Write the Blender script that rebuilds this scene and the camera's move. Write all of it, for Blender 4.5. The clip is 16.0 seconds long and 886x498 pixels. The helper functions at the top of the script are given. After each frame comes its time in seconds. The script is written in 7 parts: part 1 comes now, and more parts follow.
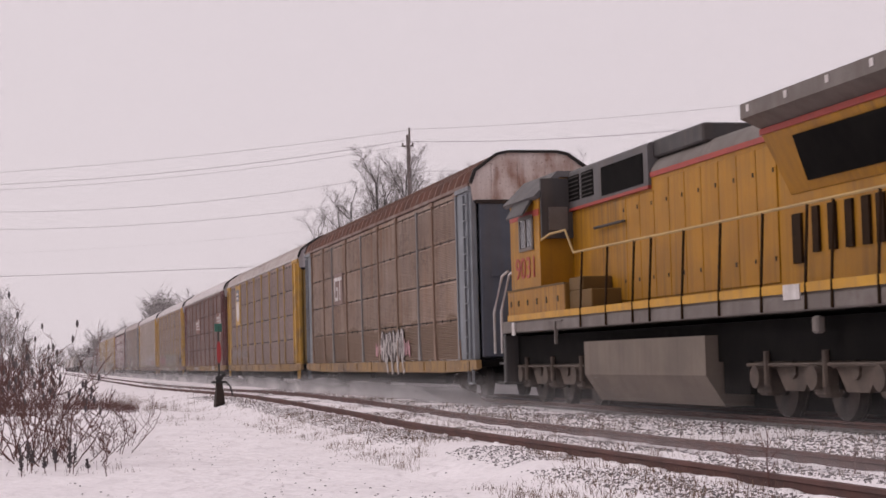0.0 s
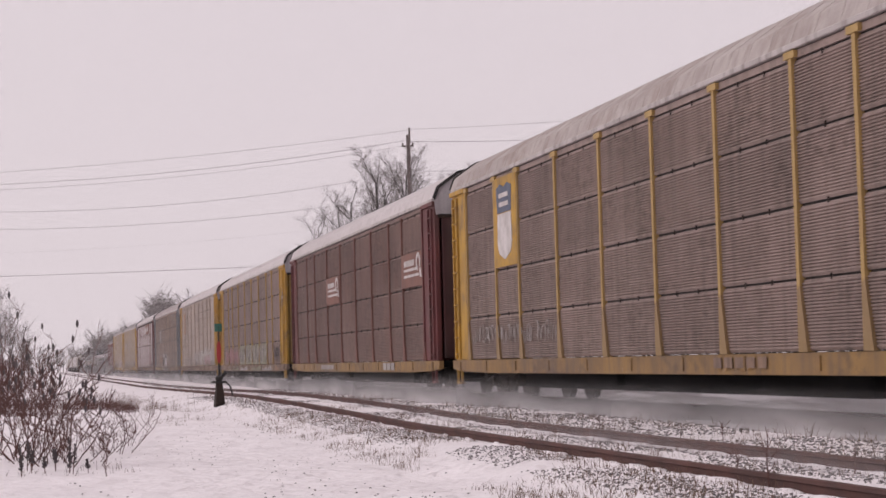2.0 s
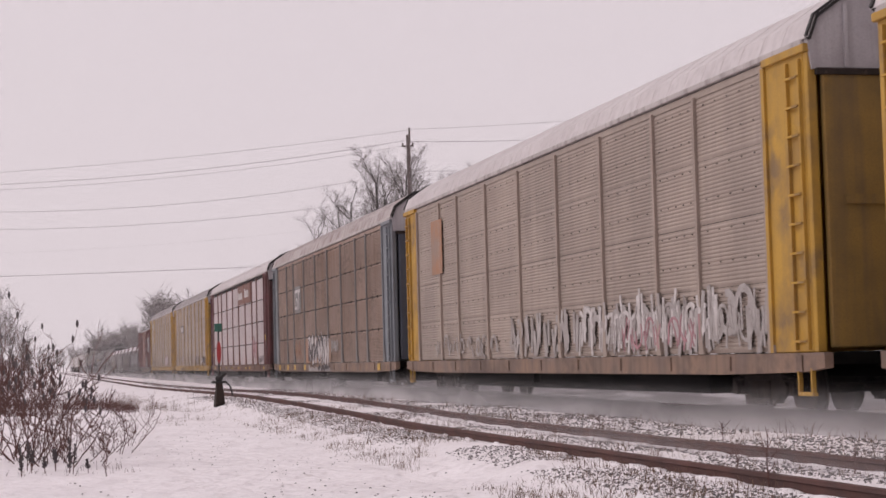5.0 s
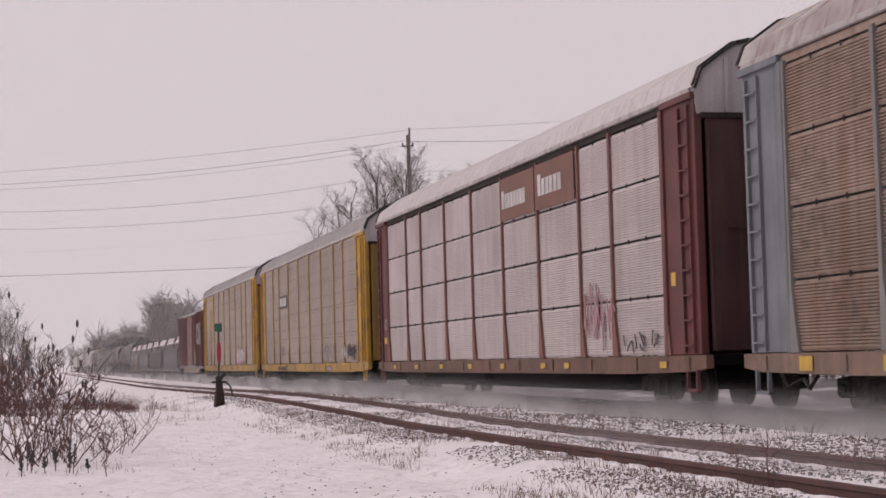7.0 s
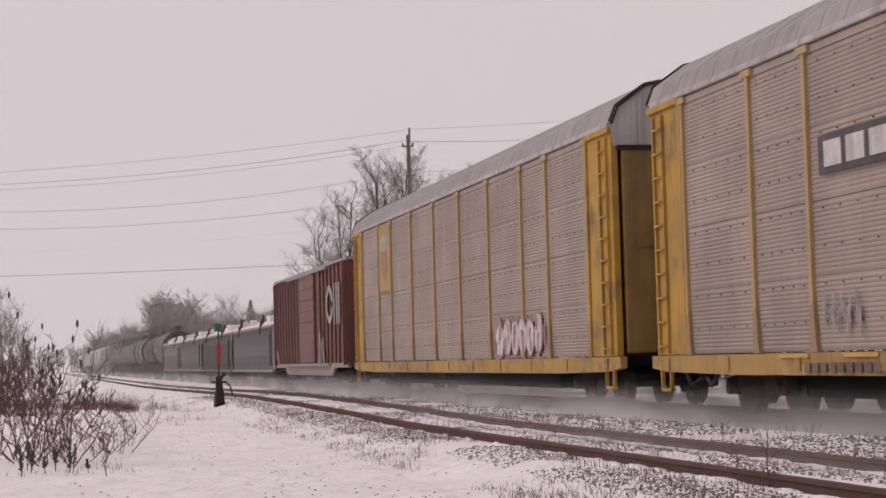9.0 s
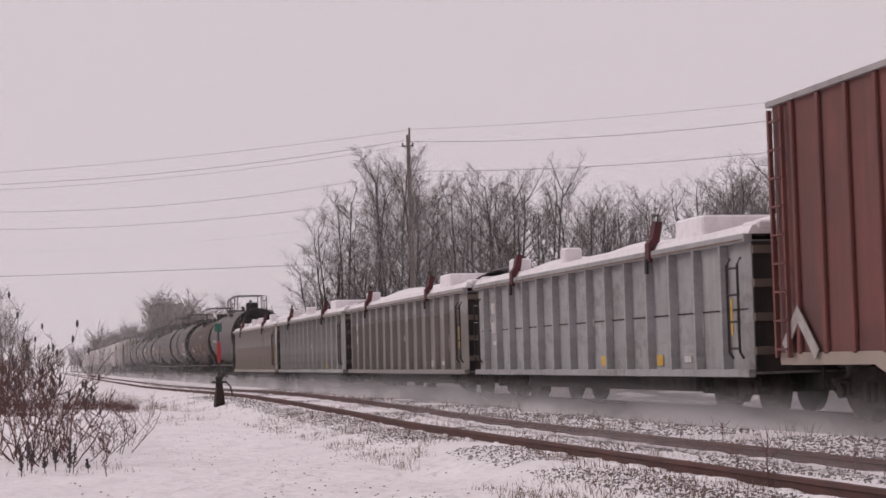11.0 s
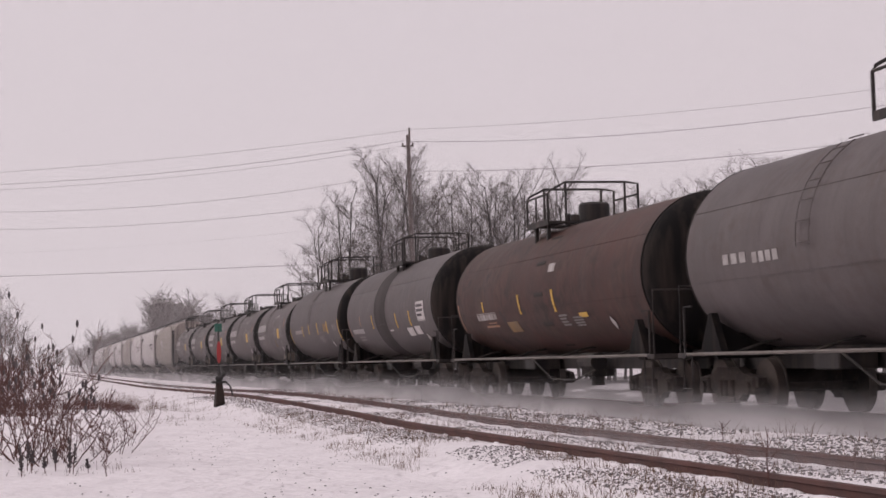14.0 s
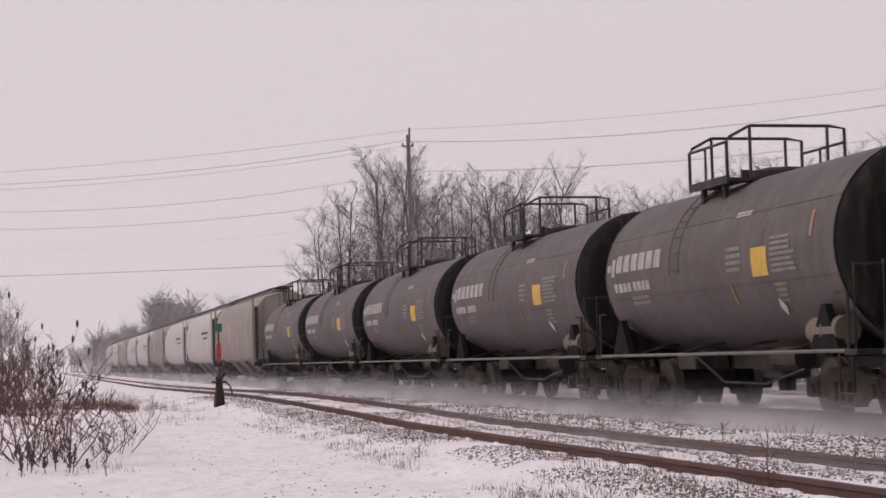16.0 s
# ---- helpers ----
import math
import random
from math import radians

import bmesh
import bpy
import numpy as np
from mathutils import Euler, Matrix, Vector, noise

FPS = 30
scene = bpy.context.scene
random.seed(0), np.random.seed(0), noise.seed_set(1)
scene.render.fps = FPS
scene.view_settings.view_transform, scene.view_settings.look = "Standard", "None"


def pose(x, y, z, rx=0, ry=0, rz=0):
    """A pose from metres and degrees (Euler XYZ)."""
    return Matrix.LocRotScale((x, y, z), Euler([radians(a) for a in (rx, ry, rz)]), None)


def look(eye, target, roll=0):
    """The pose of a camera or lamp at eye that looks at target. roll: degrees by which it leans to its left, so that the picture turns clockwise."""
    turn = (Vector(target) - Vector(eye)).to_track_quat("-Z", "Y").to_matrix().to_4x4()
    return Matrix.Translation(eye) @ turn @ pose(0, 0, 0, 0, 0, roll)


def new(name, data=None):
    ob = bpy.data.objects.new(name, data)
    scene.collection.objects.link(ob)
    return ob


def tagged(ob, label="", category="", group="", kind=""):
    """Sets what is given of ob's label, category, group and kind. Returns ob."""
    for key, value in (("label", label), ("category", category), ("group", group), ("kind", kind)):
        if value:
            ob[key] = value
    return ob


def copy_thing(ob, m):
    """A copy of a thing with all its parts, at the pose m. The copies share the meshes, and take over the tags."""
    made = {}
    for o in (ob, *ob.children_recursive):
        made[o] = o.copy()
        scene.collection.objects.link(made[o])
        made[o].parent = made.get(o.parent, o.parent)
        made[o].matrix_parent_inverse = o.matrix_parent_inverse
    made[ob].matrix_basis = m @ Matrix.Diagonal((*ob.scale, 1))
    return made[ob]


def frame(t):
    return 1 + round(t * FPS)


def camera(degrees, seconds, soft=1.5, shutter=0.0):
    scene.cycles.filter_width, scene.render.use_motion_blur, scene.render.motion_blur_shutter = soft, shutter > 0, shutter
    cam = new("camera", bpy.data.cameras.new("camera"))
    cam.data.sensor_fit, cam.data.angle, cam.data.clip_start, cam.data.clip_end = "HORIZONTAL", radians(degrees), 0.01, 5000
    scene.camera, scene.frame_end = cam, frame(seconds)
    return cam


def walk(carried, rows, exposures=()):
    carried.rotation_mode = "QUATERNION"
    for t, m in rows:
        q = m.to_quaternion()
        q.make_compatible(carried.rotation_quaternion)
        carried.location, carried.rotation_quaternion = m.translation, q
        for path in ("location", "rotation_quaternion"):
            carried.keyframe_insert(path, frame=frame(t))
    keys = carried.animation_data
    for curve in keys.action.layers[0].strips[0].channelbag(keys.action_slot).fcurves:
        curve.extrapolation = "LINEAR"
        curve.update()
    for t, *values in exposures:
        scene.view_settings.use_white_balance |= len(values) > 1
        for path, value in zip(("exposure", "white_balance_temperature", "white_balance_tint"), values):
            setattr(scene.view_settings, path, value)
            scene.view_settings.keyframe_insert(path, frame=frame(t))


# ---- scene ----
# ---------- camera: it stands still beside the siding, about 1.2 m above the snow ----------
EYE = Vector((0.0, 0.0, 1.015))
AHEAD = Vector((0.22976, 0.97118, 0.06345))
cam = camera(28.81, 16.0, soft=1.6, shutter=0.04)
POSE = look(EYE, EYE + AHEAD * 50, -1.53)
walk(cam, [(0.0, POSE), (16.0, POSE)], [(0.0, 0.12, 6430, 10), (4.0, 0.12, 6430, 10), (6.5, 0.03, 6460, 10), (7.5, -0.04, 6490, 10), (8.5, -0.04, 6520, 10), (9.0, -0.02, 6520, 10), (11.5, -0.06, 6410, 10), (13.0, -0.06, 6410, 10), (14.5, 0.05, 6410, 10), (16.0, 0.06, 6410, 10)])

# ---------- light: a flat, bright overcast winter sky ----------
world = bpy.data.worlds.new("overcast_sky")
scene.world = world
world.use_nodes = True
wn, wl = world.node_tree.nodes, world.node_tree.links
wn.clear()
sky = wn.new("ShaderNodeTexSky")
sky.sky_type, sky.sun_disc = "NISHITA", False
sky.sun_elevation, sky.sun_rotation = radians(38), radians(300)
sky.dust_density, sky.air_density = 6.0, 1.0
blue = wn.new("ShaderNodeVectorMath")
blue.operation = "SCALE"
blue.inputs["Scale"].default_value = 0.08
wl.new(sky.outputs[0], blue.inputs[0])
cloud = wn.new("ShaderNodeMix")
cloud.data_type = "RGBA"
cloud.inputs[0].default_value = 0.96
wl.new(blue.outputs[0], cloud.inputs[6])
cloud.inputs[7].default_value = (0.69, 0.606, 0.636, 1)
bg = wn.new("ShaderNodeBackground")
wl.new(cloud.outputs[2], bg.inputs[0])
out = wn.new("ShaderNodeOutputWorld")
wl.new(bg.outputs[0], out.inputs[0])

sun_data = bpy.data.lights.new("veiled_sun", "SUN")
sun_data.energy, sun_data.angle, sun_data.color = 0.95, radians(25), (1.0, 0.94, 0.92)
sun = new("veiled_sun", sun_data)
sun.matrix_world = look((-60, 65, 55), (0, 30, 0))


# ---------- materials ----------
def mat(name, col, col2=None, rough=0.7, metal=0.0, blotch=1.2, grain=40.0, bump=0.15, streak=0.0, dirt=(0.10, 0.075, 0.06), speck=0.0, vary=0.0, spec=0.4, film=None, washes=(), lump=0.0):
    """A procedural surface: two tones in blotches, fine grain, and run-down streaks of dirt."""
    m = bpy.data.materials.new(name)
    m.use_nodes = True
    n, l = m.node_tree.nodes, m.node_tree.links
    b = n["Principled BSDF"]
    b.inputs["Roughness"].default_value, b.inputs["Metallic"].default_value = rough, metal
    b.inputs["Specular IOR Level"].default_value = spec
    tc = n.new("ShaderNodeTexCoord")
    col2 = col2 or tuple(c * 0.72 for c in col)

    def noise_at(scale, detail=4.0, stretch=None):
        t = n.new("ShaderNodeTexNoise")
        t.inputs["Scale"].default_value, t.inputs["Detail"].default_value = scale, detail
        if stretch:
            mp = n.new("ShaderNodeMapping")
            mp.inputs["Scale"].default_value = stretch
            l.new(tc.outputs["Object"], mp.inputs[0])
            l.new(mp.outputs[0], t.inputs[0])
        else:
            l.new(tc.outputs["Object"], t.inputs[0])
        return t

    def step(src, lo, hi, top=1.0):
        r = n.new("ShaderNodeMapRange")
        r.inputs[1].default_value, r.inputs[2].default_value = lo, hi
        r.inputs[3].default_value, r.inputs[4].default_value = 0.0, top
        l.new(src, r.inputs[0])
        return r.outputs[0]

    def mix(fac, a, c):
        x = n.new("ShaderNodeMix")
        x.data_type = "RGBA"
        if isinstance(fac, float):
            x.inputs[0].default_value = fac
        else:
            l.new(fac, x.inputs[0])
        for s, val in ((x.inputs[6], a), (x.inputs[7], c)):
            if isinstance(val, tuple):
                s.default_value = (*val, 1)
            else:
                l.new(val, s)
        return x.outputs[2]

    big, fine = noise_at(blotch, 5), noise_at(grain, 3)
    c = mix(step(big.outputs[0], 0.38, 0.64), col, col2)
    c = mix(step(fine.outputs[0], 0.45, 0.8, 0.35), c, tuple(x * 0.6 for x in col2))
    if streak:
        run = noise_at(1.0, 6, (5.0, 5.0, 0.28))
        c = mix(step(run.outputs[0], 0.47, 0.72, streak), c, dirt)
    for wash_c, top, run_s, gate_s in washes:
        # patches along the car, broken into runs or flecks
        run, gate, mul = noise_at(1.0, 5, run_s), noise_at(1.0, 2, gate_s), n.new("ShaderNodeMath")
        mul.operation = "MULTIPLY"
        l.new(step(run.outputs[0], 0.42, 0.66), mul.inputs[0])
        l.new(step(gate.outputs[0], 0.40, 0.62, top), mul.inputs[1])
        c = mix(mul.outputs[0], c, wash_c)
    if film:
        # a dried spray of road dirt with a ragged upper edge at its own height
        line, sep, add = noise_at(0.8, 3, (1.0, 1.0, 0.05)), n.new("ShaderNodeSeparateXYZ"), n.new("ShaderNodeMath")
        l.new(tc.outputs["Object"], sep.inputs[0])
        add.operation = "MULTIPLY_ADD"
        add.inputs[1].default_value = -0.9
        l.new(line.outputs[0], add.inputs[0])
        l.new(sep.outputs[2], add.inputs[2])
        c = mix(step(add.outputs[0], film + 0.03, film - 0.03, 0.75), c, dirt)
    if speck:
        sp = noise_at(grain * 0.35, 2)
        c = mix(step(sp.outputs[0], 0.62, 0.68, speck), c, dirt)
    if vary:
        oi = n.new("ShaderNodeObjectInfo")
        hsv = n.new("ShaderNodeHueSaturation")
        mr = n.new("ShaderNodeMapRange")
        mr.inputs[3].default_value, mr.inputs[4].default_value = 1 - vary, 1 + vary
        l.new(oi.outputs["Random"], mr.inputs[0])
        l.new(mr.outputs[0], hsv.inputs["Value"])
        l.new(c, hsv.inputs["Color"])
        c = hsv.outputs[0]
    l.new(c, b.inputs["Base Color"])
    if bump:
        bp = n.new("ShaderNodeBump")
        bp.inputs["Strength"].default_value, bp.inputs["Distance"].default_value = bump, 0.02
        l.new(fine.outputs[0], bp.inputs["Height"])
        l.new(bp.outputs[0], b.inputs["Normal"])
        if lump:
            # trodden hollows and soft clods
            clod, b2 = noise_at(2.6, 4), n.new("ShaderNodeBump")
            b2.inputs["Strength"].default_value, b2.inputs["Distance"].default_value = lump, 0.10
            l.new(step(clod.outputs[0], 0.35, 0.62), b2.inputs["Height"])
            l.new(b2.outputs[0], bp.inputs["Normal"])
    return m


RUST = (0.13, 0.05, 0.03)
SNOW = mat("snow", (0.859, 0.813, 0.832), (0.802, 0.756, 0.775), 0.9, blotch=0.5, grain=14, bump=0.6, spec=0.2, lump=0.55)
ROOF_SNOW = mat("roof_snow", (0.60, 0.555, 0.555), (0.53, 0.485, 0.485), 0.9, blotch=0.5, grain=6, bump=0.2, spec=0.2, streak=0.2, dirt=(0.40, 0.345, 0.33))
RAIL = mat("rusty_rail", (0.110, 0.050, 0.042), (0.072, 0.036, 0.032), 0.8, blotch=2, grain=50)
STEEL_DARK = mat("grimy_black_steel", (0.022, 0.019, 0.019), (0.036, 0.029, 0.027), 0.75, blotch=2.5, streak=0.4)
TRUCK = mat("dusty_truck_steel", (0.045, 0.033, 0.028), (0.024, 0.019, 0.017), 0.85, spec=0.2, blotch=3, speck=0.4)
WHEEL = mat("worn_wheel_steel", (0.060, 0.044, 0.037), (0.034, 0.027, 0.024), 0.7, spec=0.3, blotch=4)
STONE = mat("ballast_stone", (0.19, 0.172, 0.170), (0.115, 0.102, 0.102), 0.9, blotch=8, grain=80, vary=0.0)
DRY_GRASS = mat("dry_grass", (0.20, 0.13, 0.085), (0.12, 0.075, 0.055), 0.9, blotch=3, grain=60, bump=0)
BARK = mat("winter_bark", (0.055, 0.042, 0.038), (0.036, 0.028, 0.026), 0.9, blotch=2, grain=30)
TWIG = mat("winter_twigs", (0.140, 0.113, 0.105), (0.10, 0.081, 0.075), 0.9, blotch=1, grain=30, bump=0)
BUSH = mat("sumac_stems", (0.128, 0.062, 0.053), (0.080, 0.040, 0.036), 0.85, blotch=3, grain=40, bump=0)
NEEDLE = mat("dark_conifer", (0.07, 0.085, 0.07), (0.045, 0.055, 0.048), 0.9, blotch=2, grain=20)
POLE_WOOD = mat("weathered_pole_wood", (0.17, 0.13, 0.12), (0.11, 0.085, 0.08), 0.9, blotch=1.5, grain=30, streak=0.4)
WIRE = mat("wire_metal", (0.22, 0.20, 0.20), (0.17, 0.15, 0.155), 0.7, bump=0)
WHITE = mat("dulled_white_paint", (0.62, 0.58, 0.57), (0.48, 0.44, 0.42), 0.7, blotch=4, streak=0.3)
GRAF_PALE = mat("pale_spray_paint", (0.43, 0.395, 0.38), (0.30, 0.265, 0.25), 0.7, blotch=2.5, streak=0.4, dirt=(0.2, 0.165, 0.15), speck=0.4)
GRAF_PINK = mat("pink_spray_paint", (0.42, 0.22, 0.24), (0.30, 0.17, 0.18), 0.7, blotch=3)
GRAF_GREEN = mat("green_grey_spray_paint", (0.29, 0.29, 0.20), (0.20, 0.18, 0.145), 0.7, blotch=2.5, streak=0.4, dirt=(0.16, 0.13, 0.11), speck=0.4)
GRAF_DARK = mat("dark_spray_paint", (0.06, 0.05, 0.055), (0.1, 0.08, 0.08), 0.7, blotch=3)
GRAF_ORANGE = mat("orange_spray_paint", (0.36, 0.18, 0.10), (0.29, 0.20, 0.155), 0.7, blotch=1.6, streak=0.4, dirt=(0.26, 0.21, 0.18))
YELLOW_MARK = mat("yellow_marking", (0.62, 0.38, 0.06), (0.48, 0.30, 0.07), 0.6, blotch=5)
RED_MARK = mat("red_marking", (0.42, 0.05, 0.05), (0.30, 0.04, 0.04), 0.6, blotch=5)
GREEN_MARK = mat("green_target", (0.05, 0.16, 0.12), (0.04, 0.11, 0.085), 0.6, blotch=5)
BLUE_MARK = mat("blue_grey_marking", (0.10, 0.12, 0.17), (0.08, 0.09, 0.13), 0.6, blotch=5)
# near-black, so that the shade under the cars is in the colour
UNDER = mat("shade_black_steel", (0.005, 0.0045, 0.0045), (0.009, 0.008, 0.0075), 0.85, blotch=3, spec=0.06)
BLACK = mat("flat_black", (0.022, 0.02, 0.02), (0.03, 0.027, 0.026), 0.7, blotch=3)
GLASS_DARK = mat("dark_cab_glass", (0.03, 0.032, 0.035), (0.04, 0.04, 0.045), 0.15, bump=0, spec=0.6)


# ---------- mesh helpers ----------
class Shape:
    """Collects the corners and faces of one mesh."""

    def __init__(self):
        self.v, self.f = [], []

    def add(self, pts, faces):
        k = len(self.v)
        self.v += [tuple(p) for p in pts]
        self.f += [tuple(i + k for i in f) for f in faces]
        return self

    def box(self, x0, x1, y0, y1, z0, z1, c=0.0):
        """A box; c chamfers its upright and top edges."""
        if c <= 0:
            p = [(x, y, z) for z in (z0, z1) for x, y in ((x0, y0), (x1, y0), (x1, y1), (x0, y1))]
            return self.add(p, [(3, 2, 1, 0), (4, 5, 6, 7), (0, 1, 5, 4), (1, 2, 6, 5), (2, 3, 7, 6), (3, 0, 4, 7)])

        def ring(z, e):
            a, b, q, d = x0 + e, x1 - e, y0 + e, y1 - e
            return [(a + c, q, z), (b - c, q, z), (b, q + c, z), (b, d - c, z), (b - c, d, z), (a + c, d, z), (a, d - c, z), (a, q + c, z)]
        return self.loft([ring(z0, c), ring(z0 + c, 0), ring(z1 - c, 0), ring(z1, c)])

    def loft(self, rings, caps=True, closed=True):
        n, k = len(rings[0]), len(self.v)
        pts = [p for r in rings for p in r]
        faces = []
        for j in range(len(rings) - 1):
            for i in range(n if closed else n - 1):
                a, b = j * n + i, j * n + (i + 1) % n
                faces.append((a, b, b + n, a + n))
        if caps and closed:
            faces += [tuple(reversed(range(n))), tuple(range((len(rings) - 1) * n, len(rings) * n))]
        return self.add(pts, faces)

    def prism_y(self, prof, y0, y1):
        """A profile of (x, z) drawn out along y."""
        return self.loft([[(x, y, z) for x, z in prof] for y in (y0, y1)])

    def prism_x(self, prof, x0, x1):
        """A profile of (y, z) drawn out along x."""
        return self.loft([[(x, y, z) for y, z in prof] for x in (x0, x1)])

    def tube(self, path, r, n=6, r1=None, caps=True):
        path = [Vector(p) for p in path]
        rings = []
        for i, p in enumerate(path):
            d = (path[min(i + 1, len(path) - 1)] - path[max(i - 1, 0)]).normalized()
            side = d.cross(Vector((0, 0, 1)) if abs(d.z) < 0.9 else Vector((1, 0, 0))).normalized()
            up = side.cross(d)
            q = r if r1 is None else r + (r1 - r) * i / (len(path) - 1)
            rings.append([p + side * (q * math.cos(a)) + up * (q * math.sin(a)) for a in (2 * math.pi * k / n for k in range(n))])
        return self.loft(rings, caps)

    def disc_y(self, x, z, r, y0, y1, n=20):
        return self.loft([[(x + r * math.cos(a), y, z + r * math.sin(a)) for a in (2 * math.pi * k / n for k in range(n))] for y in (y0, y1)])

    def disc_x(self, y, z, r, x0, x1, n=20, rz=None):
        return self.loft([[(x, y + r * math.cos(a), z + (rz or r) * math.sin(a)) for a in (2 * math.pi * k / n for k in range(n))] for x in (x0, x1)])

    def mesh(self, name, material, smooth=False):
        me = bpy.data.meshes.new(name)
        me.from_pydata(self.v, [], self.f)
        me.materials.append(material)
        bm = bmesh.new()
        bm.from_mesh(me)
        bmesh.ops.recalc_face_normals(bm, faces=bm.faces)
        bm.to_mesh(me)
        bm.free()
        if smooth:
            me.shade_smooth()
            if smooth != "all":
                me.set_sharp_from_angle(angle=radians(40))
        return me


def part(name, shape, material, parent, label="", smooth=False, at=None):
    """Links a shape (or a finished mesh) as ONE mesh object under a thing or a part."""
    me = shape if isinstance(shape, bpy.types.Mesh) else shape.mesh(name, material, smooth)
    ob = new(name, me)
    ob.parent = parent
    if at is not None:
        ob.matrix_basis = at
    return tagged(ob, label)


def thing(name, label, category, group="", at=None):
    return tagged(new_at(name, None, at), label, category, group)


def new_at(name, data, at):
    ob = new(name, data)
    if at is not None:
        ob.matrix_basis = at
    return ob


def setting(name, shape, material, label, smooth=False, kind="structure", category=""):
    return tagged(new(name, shape.mesh(name, material, smooth)), label, category, "", kind)


def smoothstep(a, b, x):
    t = min(1.0, max(0.0, (x - a) / (b - a)))
    return t * t * (3 - 2 * t)


# ---------- the ground, tracks and their bed ----------
MAIN = 11.70          # centre line of the main track
SIDING = 6.64         # centre line of the siding
SIDE_Y = (0, 28, 33, 40, 48, 56, 65, 80, 102, 160, 400)
SIDE_Z = (0.0, 0.0, 0.06, 0.105, 0.137, 0.12, 0.07, 0.0, -0.08, -0.10, -0.10)


def siding_z(y):
    return float(np.interp(y, SIDE_Y, SIDE_Z))


def ground_z(x, y):
    """Height of the snow above the main track's rail tops."""
    n1 = noise.noise((x * 0.35, y * 0.22, 3.1)) * 0.07 + noise.noise((x * 1.3, y * 0.9, 7.7)) * 0.025 + noise.noise((x * 3.1, y * 2.2, 1.7)) * 0.018
    flat = -0.27 + n1 + 0.10 * smoothstep(30, 42, y) * smoothstep(6, 3.0, abs(x - 2.5))
    back = -0.55 + n1 * 3 + 0.25 * smoothstep(24, 60, x)
    base = flat + (back - flat) * smoothstep(14.0, 17.5, x)
    bed = max(smoothstep(2.6, 1.35, abs(x - SIDING)), 0.0)
    base = base + (siding_z(y) - 0.115 + n1 * 0.2 - base) * bed
    bed = smoothstep(4.3, 2.6, abs(x - MAIN)) if x < MAIN else smoothstep(3.1, 1.7, x - MAIN)
    base = base + (-0.10 + n1 * 0.35 - base) * bed
    return base


def stations(spans):
    r = []
    for a, b, s in spans:
        r += list(np.arange(a, b, s))
    return r + [spans[-1][1]]


def build_ground():
    xs = stations([(-1500, -100, 200), (-100, -12, 8), (-12, -3, 0.6), (-3, 15, 0.16), (15, 30, 0.7), (30, 120, 6), (120, 2500, 170)])
    ys = stations([(-300, -20, 40), (-20, 8, 2), (8, 60, 0.22), (60, 130, 0.9), (130, 420, 8), (420, 4200, 180)])
    s = Shape()
    s.v = [(x, y, ground_z(x, y)) for y in ys for x in xs]
    w = len(xs)
    s.f = [(j * w + i, j * w + i + 1, (j + 1) * w + i + 1, (j + 1) * w + i) for j in range(len(ys) - 1) for i in range(w - 1)]
    return setting("ground", s, SNOW, "trodden snow-covered ground beside the tracks", True)


RAIL_PROF = [(-0.036, 0.0), (0.036, 0.0), (0.036, -0.035), (0.010, -0.05), (0.010, -0.14), (0.07, -0.16), (0.07, -0.175), (-0.07, -0.175), (-0.07, -0.16), (-0.010, -0.14), (-0.010, -0.05), (-0.036, -0.035)]


def rail(name, x, zf, label):
    s = Shape()
    ys = stations([(-60, 20, 10), (20, 110, 3), (110, 700, 40)])
    s.loft([[(x + px, y, zf(y) + pz) for px, pz in RAIL_PROF] for y in ys])
    return setting(name, s, RAIL, label)


build_ground()
for side in (-1, 1):
    rail("siding_rail", SIDING + side * 0.755, siding_z, "rusty brown siding rail half sunk in snow")
    rail("main_rail", MAIN + side * 0.755, lambda y: 0.0, "worn main line rail under blowing snow")
# ---------- running gear shared by the cars ----------
def make_truck_meshes():
    """A two-axle freight truck: bolster, cast side frame, wheel, axle."""
    bol = Shape().box(-1.05, 1.05, -0.22, 0.22, 0.42, 0.72, 0.03).box(-0.35, 0.35, -0.35, 0.35, 0.70, 0.80)
    fr = Shape()
    top = [(-1.18, 0.46), (-1.18, 0.60), (-0.62, 0.66), (-0.42, 0.76), (0.42, 0.76), (0.62, 0.66), (1.18, 0.60), (1.18, 0.46), (0.70, 0.42), (0.34, 0.22), (-0.34, 0.22), (-0.70, 0.42)]
    fr.prism_x(top, -0.07, 0.07)
    for y in (-0.90, 0.90):
        fr.box(-0.11, 0.11, y - 0.16, y + 0.16, 0.34, 0.60, 0.03)
        fr.disc_x(y, 0.44, 0.10, -0.16, 0.0, 12)
    for y in (-0.20, 0.0, 0.20):
        fr.tube([(-0.10, y, 0.30), (-0.10, y, 0.56)], 0.06, 8)
    fr.box(-0.12, 0.12, -0.30, 0.30, 0.22, 0.29)
    wh = Shape().disc_x(0, 0, 0.44, -0.065, 0.065, 28).disc_x(0, 0, 0.475, 0.065, 0.095, 28).disc_x(0, 0, 0.12, -0.10, 0.11, 14)
    ax = Shape().tube([(-0.95, 0, 0), (0.95, 0, 0)], 0.075, 10)
    return (bol.mesh("bolster", TRUCK), fr.mesh("side_frame", TRUCK), wh.mesh("wheel", WHEEL, True), ax.mesh("axle", TRUCK, True))


BOLSTER, SIDE_FRAME, WHEEL_MESH, AXLE = make_truck_meshes()


